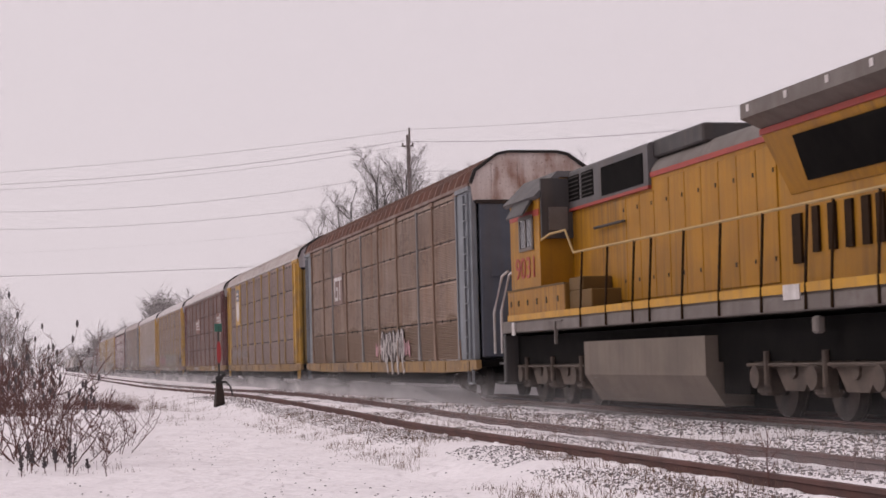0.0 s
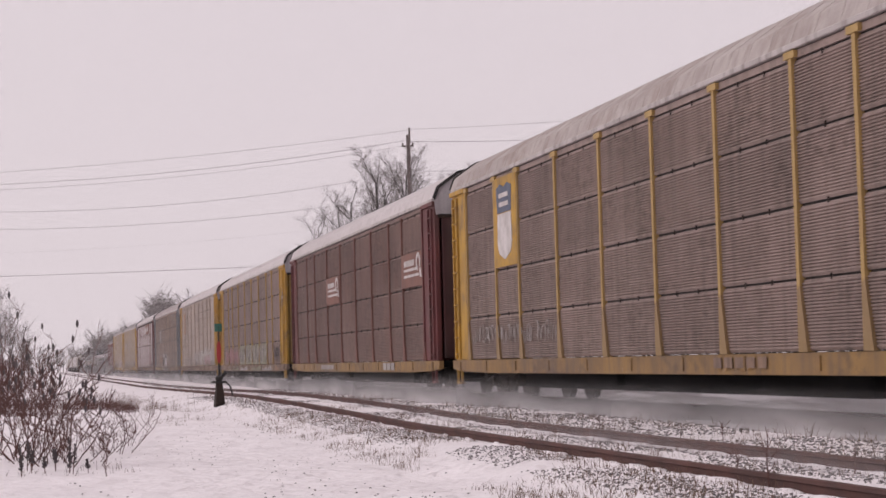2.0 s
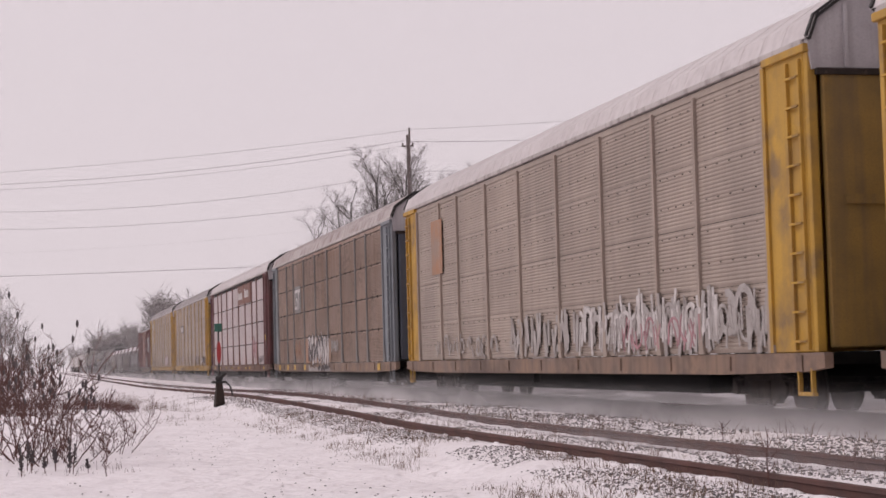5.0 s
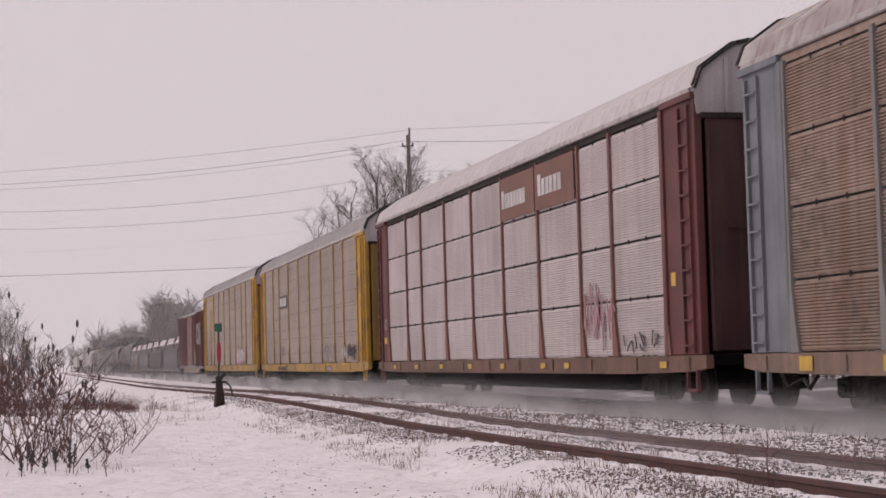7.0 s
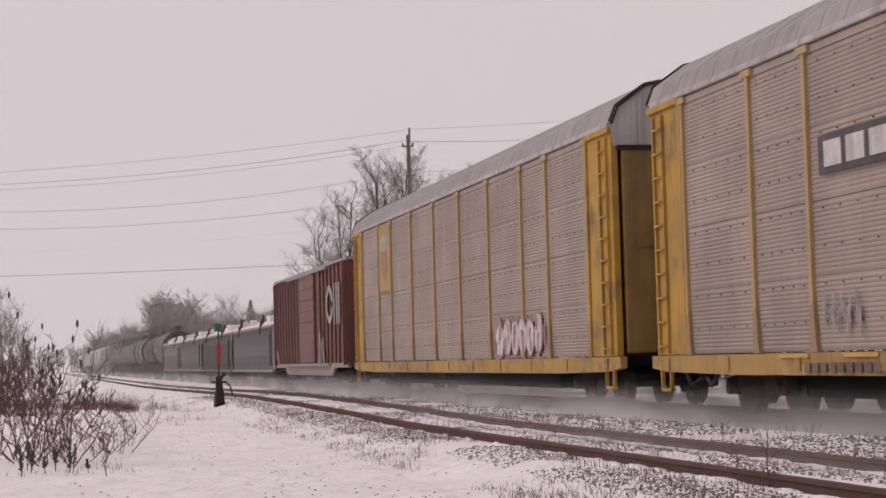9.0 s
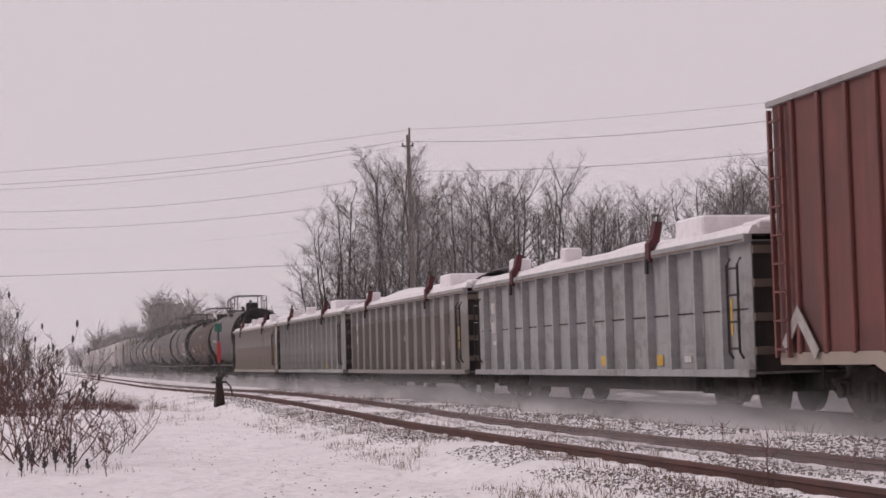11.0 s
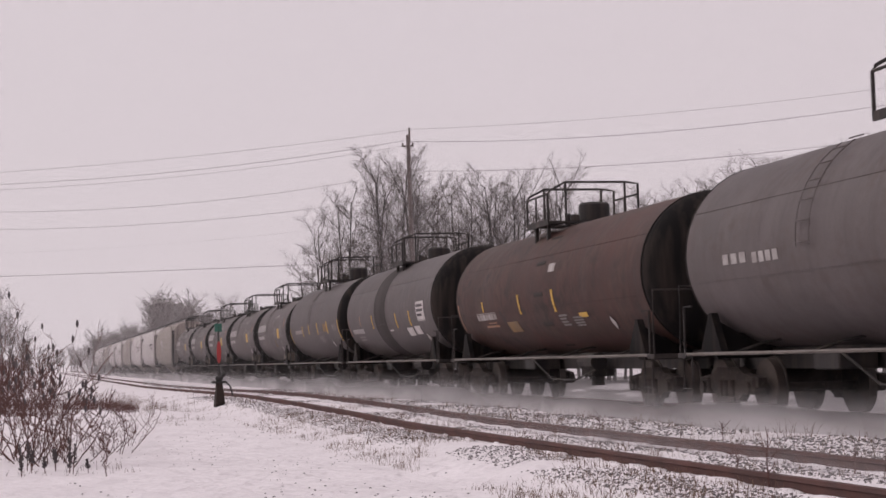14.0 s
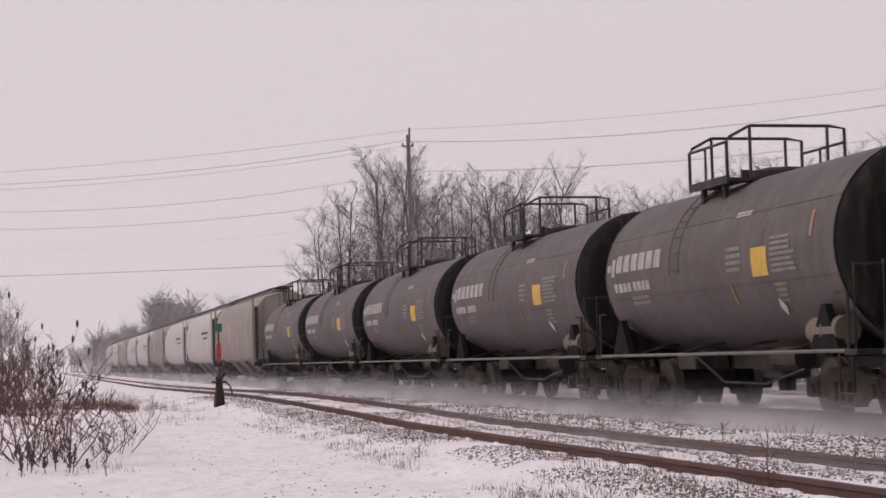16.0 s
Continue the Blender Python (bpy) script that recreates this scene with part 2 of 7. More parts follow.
def truck(car, y, axles=(-0.90, 0.90), frame_mesh=None):
    t = part("truck", BOLSTER, None, car, "dusty cast steel truck", at=pose(0, y, 0))
    for sx in (-1, 1):
        part("side_frame", frame_mesh or SIDE_FRAME, None, t, at=pose(sx * 1.0, 0, 0) if sx < 0 else pose(sx * 1.0, 0, 0, 0, 0, 180))
    for ay in axles:
        part("axle", AXLE, None, t, at=pose(0, ay, 0.44))
        for sx in (-1, 1):
            part("wheel", WHEEL_MESH, None, t, at=pose(sx * 0.755, ay, 0.445) if sx < 0 else pose(sx * 0.755, ay, 0.445, 0, 0, 180))
    return t


def coupler(car, y, out):
    s = Shape().box(-0.12, 0.12, min(y, y + out), max(y, y + out), 0.72, 0.98, 0.02)
    s.box(-0.2, 0.2, y + out * 0.72 - 0.12, y + out * 0.72 + 0.12, 0.68, 1.02, 0.05)
    s.tube([(-0.35, y, 0.75), (-0.38, y + out * 0.5, 0.42), (-0.30, y + out * 0.95, 0.55)], 0.035, 6)
    part("coupler", s, STEEL_DARK, car, "black coupler with a hanging air hose")


def ladder(car, x, y0, y1, z0, z1, material, gap=0.40, bar=0.03):
    """Two stiles with a rung every gap metres."""
    lad = Shape()
    for y in (y0, y1):
        lad.box(x - 0.03, x + 0.03, y - bar, y + bar, z0, z1)
    lad = part("ladder", lad, material, car)
    w = abs(y1 - y0) / 2
    rung = Shape().box(-0.02, 0.02, -w, w, -0.015, 0.015).mesh("rung", material)
    z = z0 + 0.12
    while z < z1 - 0.05:
        part("rung", rung, None, lad, at=pose(x - 0.03, (y0 + y1) / 2, z))
        z += gap


def marks(car, bars, material, x=-1.585, name="marking", label="", depth=0.012, joined=False):
    """Flat painted bars (y0, y1, z0, z1) on the camera side of a car; joined ones make one emblem."""
    if joined:
        s = Shape()
        for y0, y1, z0, z1 in bars:
            s.box(x, x + depth, y0, y1, z0, z1)
        return part(name, s, material, car, label)
    for y0, y1, z0, z1 in bars:
        part(name, Shape().box(x, x + depth, y0, y1, z0, z1), material, car, label)


def arc_x(s, y, z, r0, r1, a0, a1, x0, x1, n=14):
    """A flat ring segment facing sideways, angles in degrees."""
    rings = []
    for k in range(n + 1):
        a = radians(a0 + (a1 - a0) * k / n)
        rings.append([(x, y + r * math.cos(a), z + r * math.sin(a)) for x, r in ((x0, r0), (x0, r1), (x1, r1), (x1, r0))])
    return s.loft(rings)


def graffiti(car, y0, y1, z0, z1, fill_m, edge_m, seed, n=5, x=-1.588, label="illegible sprayed graffiti"):
    """A row of swollen sprayed shapes, each with a darker edge and gaps; they spell nothing."""
    r = random.Random(seed)
    rim, fill, cut = Shape(), Shape(), Shape()
    w = (y1 - y0) / n
    for k in range(n):
        cy, cz = y0 + w * (k + 0.5), (z0 + z1) / 2
        pts = []
        for j in range(14):
            a = 2 * math.pi * j / 14
            rr = r.uniform(0.72, 1.12)
            pts.append((math.cos(a) * w * 0.56 * rr, math.sin(a) * (z1 - z0) * 0.48 * rr * (1.15 if abs(math.sin(a)) > 0.7 else 1)))
        rim.prism_x([(cy + py * 1.04, cz + pz * 1.04) for py, pz in pts], x, x + 0.006)
        fill.prism_x([(cy + py * 0.94, cz + pz * 0.94) for py, pz in pts], x - 0.006, x)
        for j in range(3):
            py, pz = cy + r.uniform(-0.3, 0.3) * w, cz + r.uniform(-0.3, 0.3) * (z1 - z0)
            lw, lh, sk = w * r.uniform(0.05, 0.1), (z1 - z0) * r.uniform(0.1, 0.28), r.uniform(-0.12, 0.12)
            cut.prism_x([(py - lw, pz - lh), (py + lw, pz - lh), (py + lw + sk, pz + lh), (py - lw + sk, pz + lh)], x - 0.012, x - 0.006)
    g = tagged(part("graffiti", fill, fill_m, car), label, kind="stuff")
    tagged(part("graffiti_edge", rim, edge_m, g), kind="stuff")
    tagged(part("graffiti_gap", cut, edge_m, g), kind="stuff")
    return g


def painted_field(car, y0, y1, z0, z1, fill_m, seed, step=0.35, x=-1.586, label="faded sprayed panel"):
    """A sprayed ground with a ragged upper edge that stops at the posts."""
    r = random.Random(seed)
    ys = list(np.arange(y0, y1, step)) + [y1]
    top = [(y, z1 - abs(r.gauss(0, 0.10)) - (0.10 if i % 3 == 0 else 0.0)) for i, y in enumerate(ys)]
    s = Shape()
    for (ya, za), (yb, zb) in zip(top, top[1:]):
        s.prism_x([(float(ya), z0), (float(yb), z0), (float(yb), zb), (float(ya), za)], x, x + 0.006)
    return tagged(part("graffiti", s, fill_m, car), label, kind="stuff")


def strokes(car, lines, width, material, x=-1.585, name="graffiti", label=""):
    """Thick slanted strokes ((y, z), (y, z)) laid flat on the side."""
    s = Shape()
    for (ya, za), (yb, zb) in lines:
        d = Vector((yb - ya, zb - za)).normalized() * (width / 2)
        n = Vector((-d.y, d.x))
        pr = [(ya - d.x + n.x, za - d.y + n.y), (yb + d.x + n.x, zb + d.y + n.y), (yb + d.x - n.x, zb + d.y - n.y), (ya - d.x - n.x, za - d.y - n.y)]
        s.prism_x(pr, x, x + 0.012)
    ob = part(name, s, material, car, label)
    return tagged(ob, label, kind="stuff") if name == "graffiti" else ob


def scrawl(car, y0, y1, z0, z1, material, seed, n=9, width=0.14, x=-1.59, label="sprayed graffiti"):
    """Illegible spray strokes within a rectangle: bent lines and open loops side by side."""
    r = random.Random(seed)
    sh = Shape()
    w, h = (y1 - y0) / n, z1 - z0
    for i in range(n):
        cy, cz = y0 + w * (i + 0.5) + r.uniform(-0.15, 0.15) * w, (z0 + z1) / 2 + r.uniform(-0.1, 0.1) * h
        kind = r.random()
        if kind < 0.45:
            a0 = r.uniform(0, 360)
            q = min(w * 0.55, h * 0.42) * r.uniform(0.7, 1.1)
            arc_x(sh, cy, cz, q - width / 2, q + width / 2, a0, a0 + r.uniform(150, 300), x, x + 0.01, 10)
        for k in range(2 if kind < 0.45 else 3):
            ya, za = cy + r.uniform(-0.5, 0.5) * w, z0 + r.uniform(0, 0.4) * h
            yb, zb = ya + r.uniform(-0.35, 0.35) * w, za + r.uniform(0.35, 0.6) * h
            d = Vector((yb - ya, zb - za)).normalized() * (width / 2)
            sh.prism_x([(ya - d.x - d.y, za - d.y + d.x), (yb + d.x - d.y, zb + d.y + d.x), (yb + d.x + d.y, zb + d.y - d.x), (ya - d.x + d.y, za - d.y - d.x)], x, x + 0.011)
    ob = part("graffiti", sh, material, car, label)
    return tagged(ob, label, kind="stuff")


# ---------- bi-level auto rack cars ----------
COLS = (2.65, 1.90, 2.80, 2.80, 2.80, 2.80, 2.80, 1.90, 2.65)
ROWS = (0.985, 1.985, 2.99, 3.99)


def corrugated(w, h=0.968, ridges=20, deep=0.024):
    """A side screen of pressed steel: horizontal ridges, with a plain rim."""
    s = Shape()
    prof = [(0.0, 0.0)]
    for i in range(ridges):
        a = 0.03 + (h - 0.06) * i / ridges
        st = (h - 0.06) / ridges
        prof += [(-deep, a + st * 0.32), (-deep, a + st * 0.62), (0.0, a + st * 0.98)]
    prof.append((0.0, h))
    s.loft([[(x, y, z) for x, z in prof] for y in (-w / 2, w / 2)], closed=False)
    return s


ROOF_PROF = [(-1.58, 5.20), (-1.46, 5.50), (-0.90, 5.895), (-0.62, 5.955), (0.62, 5.955), (0.90, 5.895), (1.46, 5.50), (1.58, 5.20)]
_rack_cache = {}


def post_mesh(post_m, flush):
    key = (post_m.name, flush)
    if key not in _rack_cache:
        post = Shape()
        post.box(-0.045, 0.05, -0.048, 0.048, 1.84, 5.02)
        # the foot spreads towards one side, its head carries a small cap plate
        wide = 0.12 if flush else 0.20
        post.loft([[(-0.050, -wide - 0.03, 0.97), (0.05, -wide - 0.03, 0.97), (0.05, 0.055, 0.97), (-0.050, 0.055, 0.97)],
                   [(-0.055, -wide, 1.14), (0.05, -wide, 1.14), (0.05, 0.052, 1.14), (-0.055, 0.052, 1.14)],
                   [(-0.045, -0.049, 1.86), (0.05, -0.049, 1.86), (0.05, 0.049, 1.86), (-0.045, 0.049, 1.86)]])
        if post_m in (YELLOW_POST, TAN_POST, CREAM_POST):
            post.box(-0.06, 0.05, -0.17, 0.17, 5.00, 5.10)
        _rack_cache[key] = post.mesh("post", post_m)
    return _rack_cache[key]


def auto_rack(s_mid, label, panel_m, post_m, sill_m, roof_m, end_m, door_m, cap_m, seams=0.75, flush=False, seam_m=None):
    car = thing("auto_rack_car", label, "railcar", "auto rack cars")
    post = post_mesh(post_m, flush)
    y = -sum(COLS) / 2
    edges = [y]
    for w in COLS:
        for z in ROWS:
            sh = corrugated(w - 0.08, 0.994, 15, 0.012) if flush else corrugated(w - 0.085, 0.962, 20, 0.017) if panel_m is PANEL_WHITE else corrugated(w - 0.085)
            sh.v = [(p[0] - 1.53, p[1] + y + w / 2, p[2] + z) for p in sh.v]
            part("side_panel", sh, panel_m, car)
        y += w
        edges.append(y)
    pale = post_mesh(GREY_POST, flush) if post_m is TAN_POST else post
    for k, e in enumerate(edges):
        part("post", pale if k in (2, 5, 7) else post, None, car, at=pose(-1.545, e, 0))
    part("top_rail", Shape().box(-1.545, -1.49, -12.0, 12.0, 4.99, 5.10), TRUCK if panel_m is PANEL_WHITE else panel_m, car)
    # thin clips across the joints between the rows of screens
    cl = Shape()
    for i, w in enumerate(COLS):
        for z in ROWS[1:] + (4.965,):
            for k in ((0.5,) if w < 2 else (0.33, 0.67)):
                yy = edges[i] + w * k
                if flush:
                    for q in range(5):
                        for dz in (0.12, 0.62):
                            yq = edges[i] + w * (q + 0.8) / 5.6
                            cl.box(-1.558, -1.54, yq - 0.009, yq + 0.009, z - dz, z - dz + 0.018)
                else:
                    cl.box(-1.566, -1.55, yy - 0.011, yy + 0.011, z - 0.06, z + 0.02)
    tagged(part("panel_clip", cl, TRUCK, car), kind="stuff")
    # a dark sheet added for the shade inside, behind the screens, and the far side of the rack
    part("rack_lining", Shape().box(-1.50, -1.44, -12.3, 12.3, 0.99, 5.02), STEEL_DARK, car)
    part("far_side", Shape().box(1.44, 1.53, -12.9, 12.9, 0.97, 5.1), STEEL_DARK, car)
    # flat car: side sill, deck and centre beam
    sill = Shape()
    sill.prism_x([(-13.25, 0.76), (-12.6, 0.70), (-9.8, 0.66), (9.8, 0.66), (12.6, 0.70), (13.25, 0.76), (13.25, 0.965), (-13.25, 0.965)], -1.575, -1.45)
    for yy in np.arange(-12.5, 12.6, 2.5):
        sill.box(-1.60, -1.57, yy - 0.09, yy + 0.09, 0.72, 0.93)
    part("side_sill", sill, sill_m, car)
    # the wide deep box is added to fill the space with shade
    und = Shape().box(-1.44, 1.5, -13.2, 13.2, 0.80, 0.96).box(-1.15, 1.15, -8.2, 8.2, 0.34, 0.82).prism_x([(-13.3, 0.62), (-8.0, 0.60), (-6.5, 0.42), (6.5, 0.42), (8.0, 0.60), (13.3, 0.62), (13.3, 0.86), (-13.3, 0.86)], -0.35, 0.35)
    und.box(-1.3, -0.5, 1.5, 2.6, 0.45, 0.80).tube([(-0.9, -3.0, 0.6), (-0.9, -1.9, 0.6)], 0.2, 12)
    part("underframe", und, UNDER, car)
    # roof with standing seams, and its eave
    roof = part("roof", Shape().loft([[(x, y, z) for x, z in ROOF_PROF] for y in (-13.15, 13.15)], caps=False, closed=False), roof_m, car)
    seam = Shape().prism_y([(x * 1.003, z + (0.010 if seam_m else 0.003)) for x, z in ROOF_PROF] + [(x * 0.99, z - 0.01) for x, z in reversed(ROOF_PROF)], -0.022, 0.022).mesh("roof_seam", seam_m or roof_m)
    for yy in np.arange(-13.0, 13.1, seams):
        part("roof_seam", seam, None, roof, at=pose(0, float(yy), 0))
    for sx in (-1, 1):
        part("eave", Shape().box(*sorted((sx * 1.50, sx * 1.60)), -12.95, 12.95, 5.12, 5.21, 0.012), RUST_EAVE if roof_m is RUST_ROOF else FASCIA, car, "dull grey eave band")
    for e in (-1, 1):
        def b(s, x0, x1, a, c, z0, z1, ch=0.0):
            return s.box(x0, x1, min(a * e, c * e), max(a * e, c * e), z0, z1, ch)
        # flat end plate with its corner tube and bracket
        ep = Shape()
        near = 11.60
        b(ep, -1.56, -1.48, near, 12.90, 0.97, 5.08, 0.015)
        b(ep, -1.60, -1.46, near - 0.02, near + 0.08, 0.97, 5.02)
        part("end_plate", ep, end_m, car)
        part("end_wall", b(Shape(), -1.44, 1.44, 12.28, 12.34, 0.97, 5.08), end_m, car)
        part("end_bracket", b(Shape(), -1.62, -1.44, 11.65, 13.05, 5.02, 5.13, 0.01), end_m, car)
        part("corner_post", b(Shape(), -1.55, -1.42, 12.90, 13.02, 0.97, 5.04, 0.01), end_m, car)
        part("corner_post", b(Shape(), 1.42, 1.55, 12.30, 13.02, 0.97, 5.04), end_m, car)
        ladder(car, -1.58, 12.42 * e, 12.82 * e, 1.0, 4.95, end_m)
        for sx in (-1, 1):
            dr = Shape()
            xa, xb = sorted((sx * 0.015, sx * 1.36))
            b(dr, xa, xb, 12.98, 13.08, 1.02, 4.74, 0.02)
            b(dr, *sorted((sx * 0.25, sx * 1.1)), 13.08, 13.12, 2.95, 3.08)
            b(dr, *sorted((sx * 0.05, sx * 0.13)), 13.08, 13.14, 1.1, 4.7)
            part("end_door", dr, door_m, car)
        cp = Shape()
        prof = [(x * 0.985, z - 0.02) for x, z in ROOF_PROF] + [(1.5, 4.78), (-1.5, 4.78)]
        cp.prism_y(prof, min(12.9 * e, 13.06 * e), max(12.9 * e, 13.06 * e))
        cap = part("end_cap", cp, cap_m, car)
        for k in (-1.0, -0.35, 0.35, 1.0):
            part("cap_rib", b(Shape(), k - 0.03, k + 0.03, 13.06, 13.10, 4.8, 5.66), cap_m, cap)
        part("end_beam", b(Shape(), -1.46, 1.46, 13.04, 13.12, 4.70, 4.79, 0.01), TRUCK, car, "dark beam under the end cap")
        lip = Shape()
        ring = [(x * 1.012, z + 0.03) for x, z in ROOF_PROF]
        inner = [(x * 0.97, z - 0.03) for x, z in reversed(ROOF_PROF)]
        lip.prism_y(ring + inner, min(13.06 * e, 13.13 * e), max(13.06 * e, 13.13 * e))
        part("roof_lip", lip, BLACK, car)
        coupler(car, 13.2 * e, 0.80 * e)
        truck(car, 10.1 * e)
        st = Shape()
        b(st, -1.58, -1.50, 12.4, 12.85, 0.38, 0.43)
        b(st, -1.58, -1.52, 12.4, 12.44, 0.38, 0.75)
        b(st, -1.58, -1.52, 12.81, 12.85, 0.38, 0.75)
        part("step", st, end_m, car)
    TRAIN.append((car, s_mid))
    return car


TRAIN = []
FASCIA = mat("dull_grey_eave", (0.50, 0.455, 0.445), (0.40, 0.36, 0.35), 0.75, blotch=0.8, streak=0.6, dirt=(0.17, 0.135, 0.12))
RUST_ROOF = mat("rusted_roof", (0.115, 0.046, 0.031), (0.07, 0.034, 0.027), 0.85, spec=0.12, blotch=1.5, streak=0.4, dirt=(0.16, 0.085, 0.06))
SEAM_PALE = mat("worn_pale_seam", (0.20, 0.13, 0.10), (0.32, 0.26, 0.23), 0.7, blotch=1.0, streak=0.7, dirt=(0.10, 0.045, 0.03))
RUST_EAVE = mat("rusted_eave", (0.15, 0.085, 0.066), (0.22, 0.17, 0.15), 0.75, blotch=1.0, streak=0.6, dirt=(0.11, 0.055, 0.04))
PALE_ROOF = mat("worn_pale_roof", (0.47, 0.42, 0.40), (0.37, 0.32, 0.305), 0.8, blotch=1.0, streak=0.5, dirt=(0.22, 0.17, 0.155), washes=(((0.24, 0.17, 0.14), 0.7, (1.0, 1.2, 2.0), (0.3, 0.15, 0.3)),))
GREY_ROOF = mat("dull_grey_roof", (0.36, 0.33, 0.33), (0.30, 0.27, 0.27), 0.8, blotch=1.0, streak=0.3)
STREAK_ROOF = mat("streaked_roof", (0.50, 0.45, 0.44), (0.34, 0.28, 0.27), 0.8, blotch=1.0, streak=0.7, dirt=(0.16, 0.10, 0.085))
CAP_RUSTY = mat("rusty_white_end", (0.66, 0.58, 0.55), (0.56, 0.46, 0.42), 0.8, blotch=1.2, streak=0.3, dirt=RUST, speck=0.4, washes=(((0.24, 0.10, 0.055), 1.0, (2.5, 2.5, 1.2), (1.0, 1.0, 1.0)),))
CAP_PALE = mat("pale_end", (0.50, 0.47, 0.48), (0.40, 0.37, 0.38), 0.8, blotch=1.2, streak=0.3)
# weathered screens: car-long patches of grime and rust, broken into runs
GRIME_WASH = ((0.115, 0.090, 0.078), 0.22, (1.0, 1.2, 0.25), (0.5, 0.16, 0.45))
RUST_WASH = ((0.225, 0.115, 0.055), 0.75, (1.0, 4.5, 0.22), (0.5, 0.30, 0.40))
PALE_WASH = ((0.34, 0.29, 0.26), 0.14, (1.0, 3.5, 0.5), (0.4, 0.19, 0.5))
FLECK = ((0.085, 0.06, 0.05), 0.5, (4.0, 4.5, 6.0), (0.6, 0.5, 0.9))
PANEL_TAN = mat("tan_weathered_panel", (0.345, 0.259, 0.213), (0.304, 0.227, 0.187), 0.75, blotch=0.9, streak=0.45, dirt=(0.17, 0.10, 0.065), vary=0.10, washes=(((0.12, 0.095, 0.08), 0.3, (1.0, 1.4, 0.25), (0.5, 0.2, 0.45)), ((0.24, 0.125, 0.065), 0.5, (1.0, 4.5, 0.22), (0.5, 0.28, 0.40)), FLECK))
PANEL_RUSTY = mat("rust_stained_panel", (0.309, 0.228, 0.182), (0.268, 0.197, 0.160), 0.75, blotch=0.9, streak=0.5, dirt=(0.15, 0.095, 0.06), vary=0.09, film=1.55, washes=(GRIME_WASH, ((0.40, 0.34, 0.29), 0.45, (1.0, 3.0, 0.5), (0.4, 0.22, 0.5)), RUST_WASH, FLECK))
PANEL_BROWN = mat("brown_weathered_panel", (0.226, 0.153, 0.132), (0.196, 0.133, 0.118), 0.75, blotch=0.9, streak=0.35, vary=0.10, washes=(GRIME_WASH, ((0.16, 0.075, 0.055), 0.6, (1.0, 2.0, 0.4), (0.4, 0.2, 0.5)), FLECK))
PANEL_GREY = mat("grey_weathered_panel", (0.291, 0.216, 0.192), (0.246, 0.181, 0.161), 0.7, blotch=0.9, streak=0.5, dirt=(0.125, 0.095, 0.082), vary=0.09, washes=(GRIME_WASH, PALE_WASH, FLECK))
PANEL_LIGHT = mat("light_galvanised_panel", (0.378, 0.306, 0.258), (0.320, 0.257, 0.217), 0.6, metal=0.1, blotch=0.8, streak=0.3, vary=0.05, dirt=(0.22, 0.18, 0.16), washes=(((0.23, 0.19, 0.165), 0.45, (1.0, 1.2, 0.3), (0.5, 0.16, 0.45)),))
PANEL_WHITE = mat("white_galvanised_panel", (0.593, 0.520, 0.517), (0.510, 0.444, 0.439), 0.6, metal=0.1, blotch=0.8, streak=0.35, vary=0.06, dirt=(0.30, 0.25, 0.23), washes=(((0.36, 0.31, 0.29), 0.5, (1.0, 2.2, 0.35), (0.5, 0.16, 0.45)),))
YELLOW = mat("dirty_yellow_paint", (0.49, 0.282, 0.040), (0.40, 0.230, 0.044), 0.65, blotch=1.4, streak=0.35, dirt=(0.15, 0.10, 0.065), washes=(((0.12, 0.085, 0.065), 0.7, (3.0, 3.0, 3.0), (0.6, 0.6, 0.7)),))
YELLOW_POST = mat("faded_yellow_post", (0.43, 0.285, 0.105), (0.36, 0.24, 0.095), 0.65, blotch=1.4, streak=0.45, dirt=(0.22, 0.145, 0.08), film=1.45)
CREAM_POST = mat("sun_bleached_yellow_post", (0.455, 0.325, 0.160), (0.40, 0.28, 0.13), 0.65, blotch=1.4, streak=0.4, dirt=(0.26, 0.18, 0.10), film=1.2)
BRIGHT_SILL = mat("worn_yellow_sill", (0.470, 0.284, 0.079), (0.392, 0.239, 0.077), 0.7, blotch=1.2, streak=0.5, dirt=(0.20, 0.135, 0.08), washes=(((0.22, 0.15, 0.09), 0.6, (1.0, 0.8, 1.0), (0.3, 0.25, 0.3)), FLECK))
YELLOW_SILL = mat("grimy_yellow_sill", (0.30, 0.178, 0.062), (0.22, 0.135, 0.062), 0.7, blotch=1.2, streak=0.6, dirt=(0.13, 0.09, 0.07), washes=(((0.15, 0.11, 0.09), 0.85, (1.0, 0.8, 1.0), (0.3, 0.25, 0.3)), FLECK))
TAN_SILL = mat("grimy_tan_sill", (0.273, 0.180, 0.126), (0.189, 0.133, 0.108), 0.75, blotch=1.2, streak=0.6, washes=(((0.11, 0.075, 0.06), 0.8, (1.0, 0.9, 1.0), (0.3, 0.25, 0.3)), FLECK))
RUST_SILL = mat("rusty_brown_sill", (0.19, 0.105, 0.075), (0.13, 0.075, 0.058), 0.75, blotch=1.2, streak=0.5, washes=(FLECK,))
BLUE_GREY = mat("faded_blue_grey_paint", (0.20, 0.215, 0.235), (0.155, 0.165, 0.18), 0.65, blotch=1.4, streak=0.4)
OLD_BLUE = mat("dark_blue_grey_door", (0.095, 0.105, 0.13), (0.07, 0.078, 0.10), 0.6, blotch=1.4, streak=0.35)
TAN_POST = mat("rusty_tan_post", (0.235, 0.165, 0.122), (0.19, 0.118, 0.082), 0.7, blotch=0.8, streak=0.6, dirt=(0.19, 0.09, 0.045), washes=(((0.17, 0.085, 0.05), 0.8, (1.0, 1.0, 0.4), (0.5, 0.5, 0.3)),))
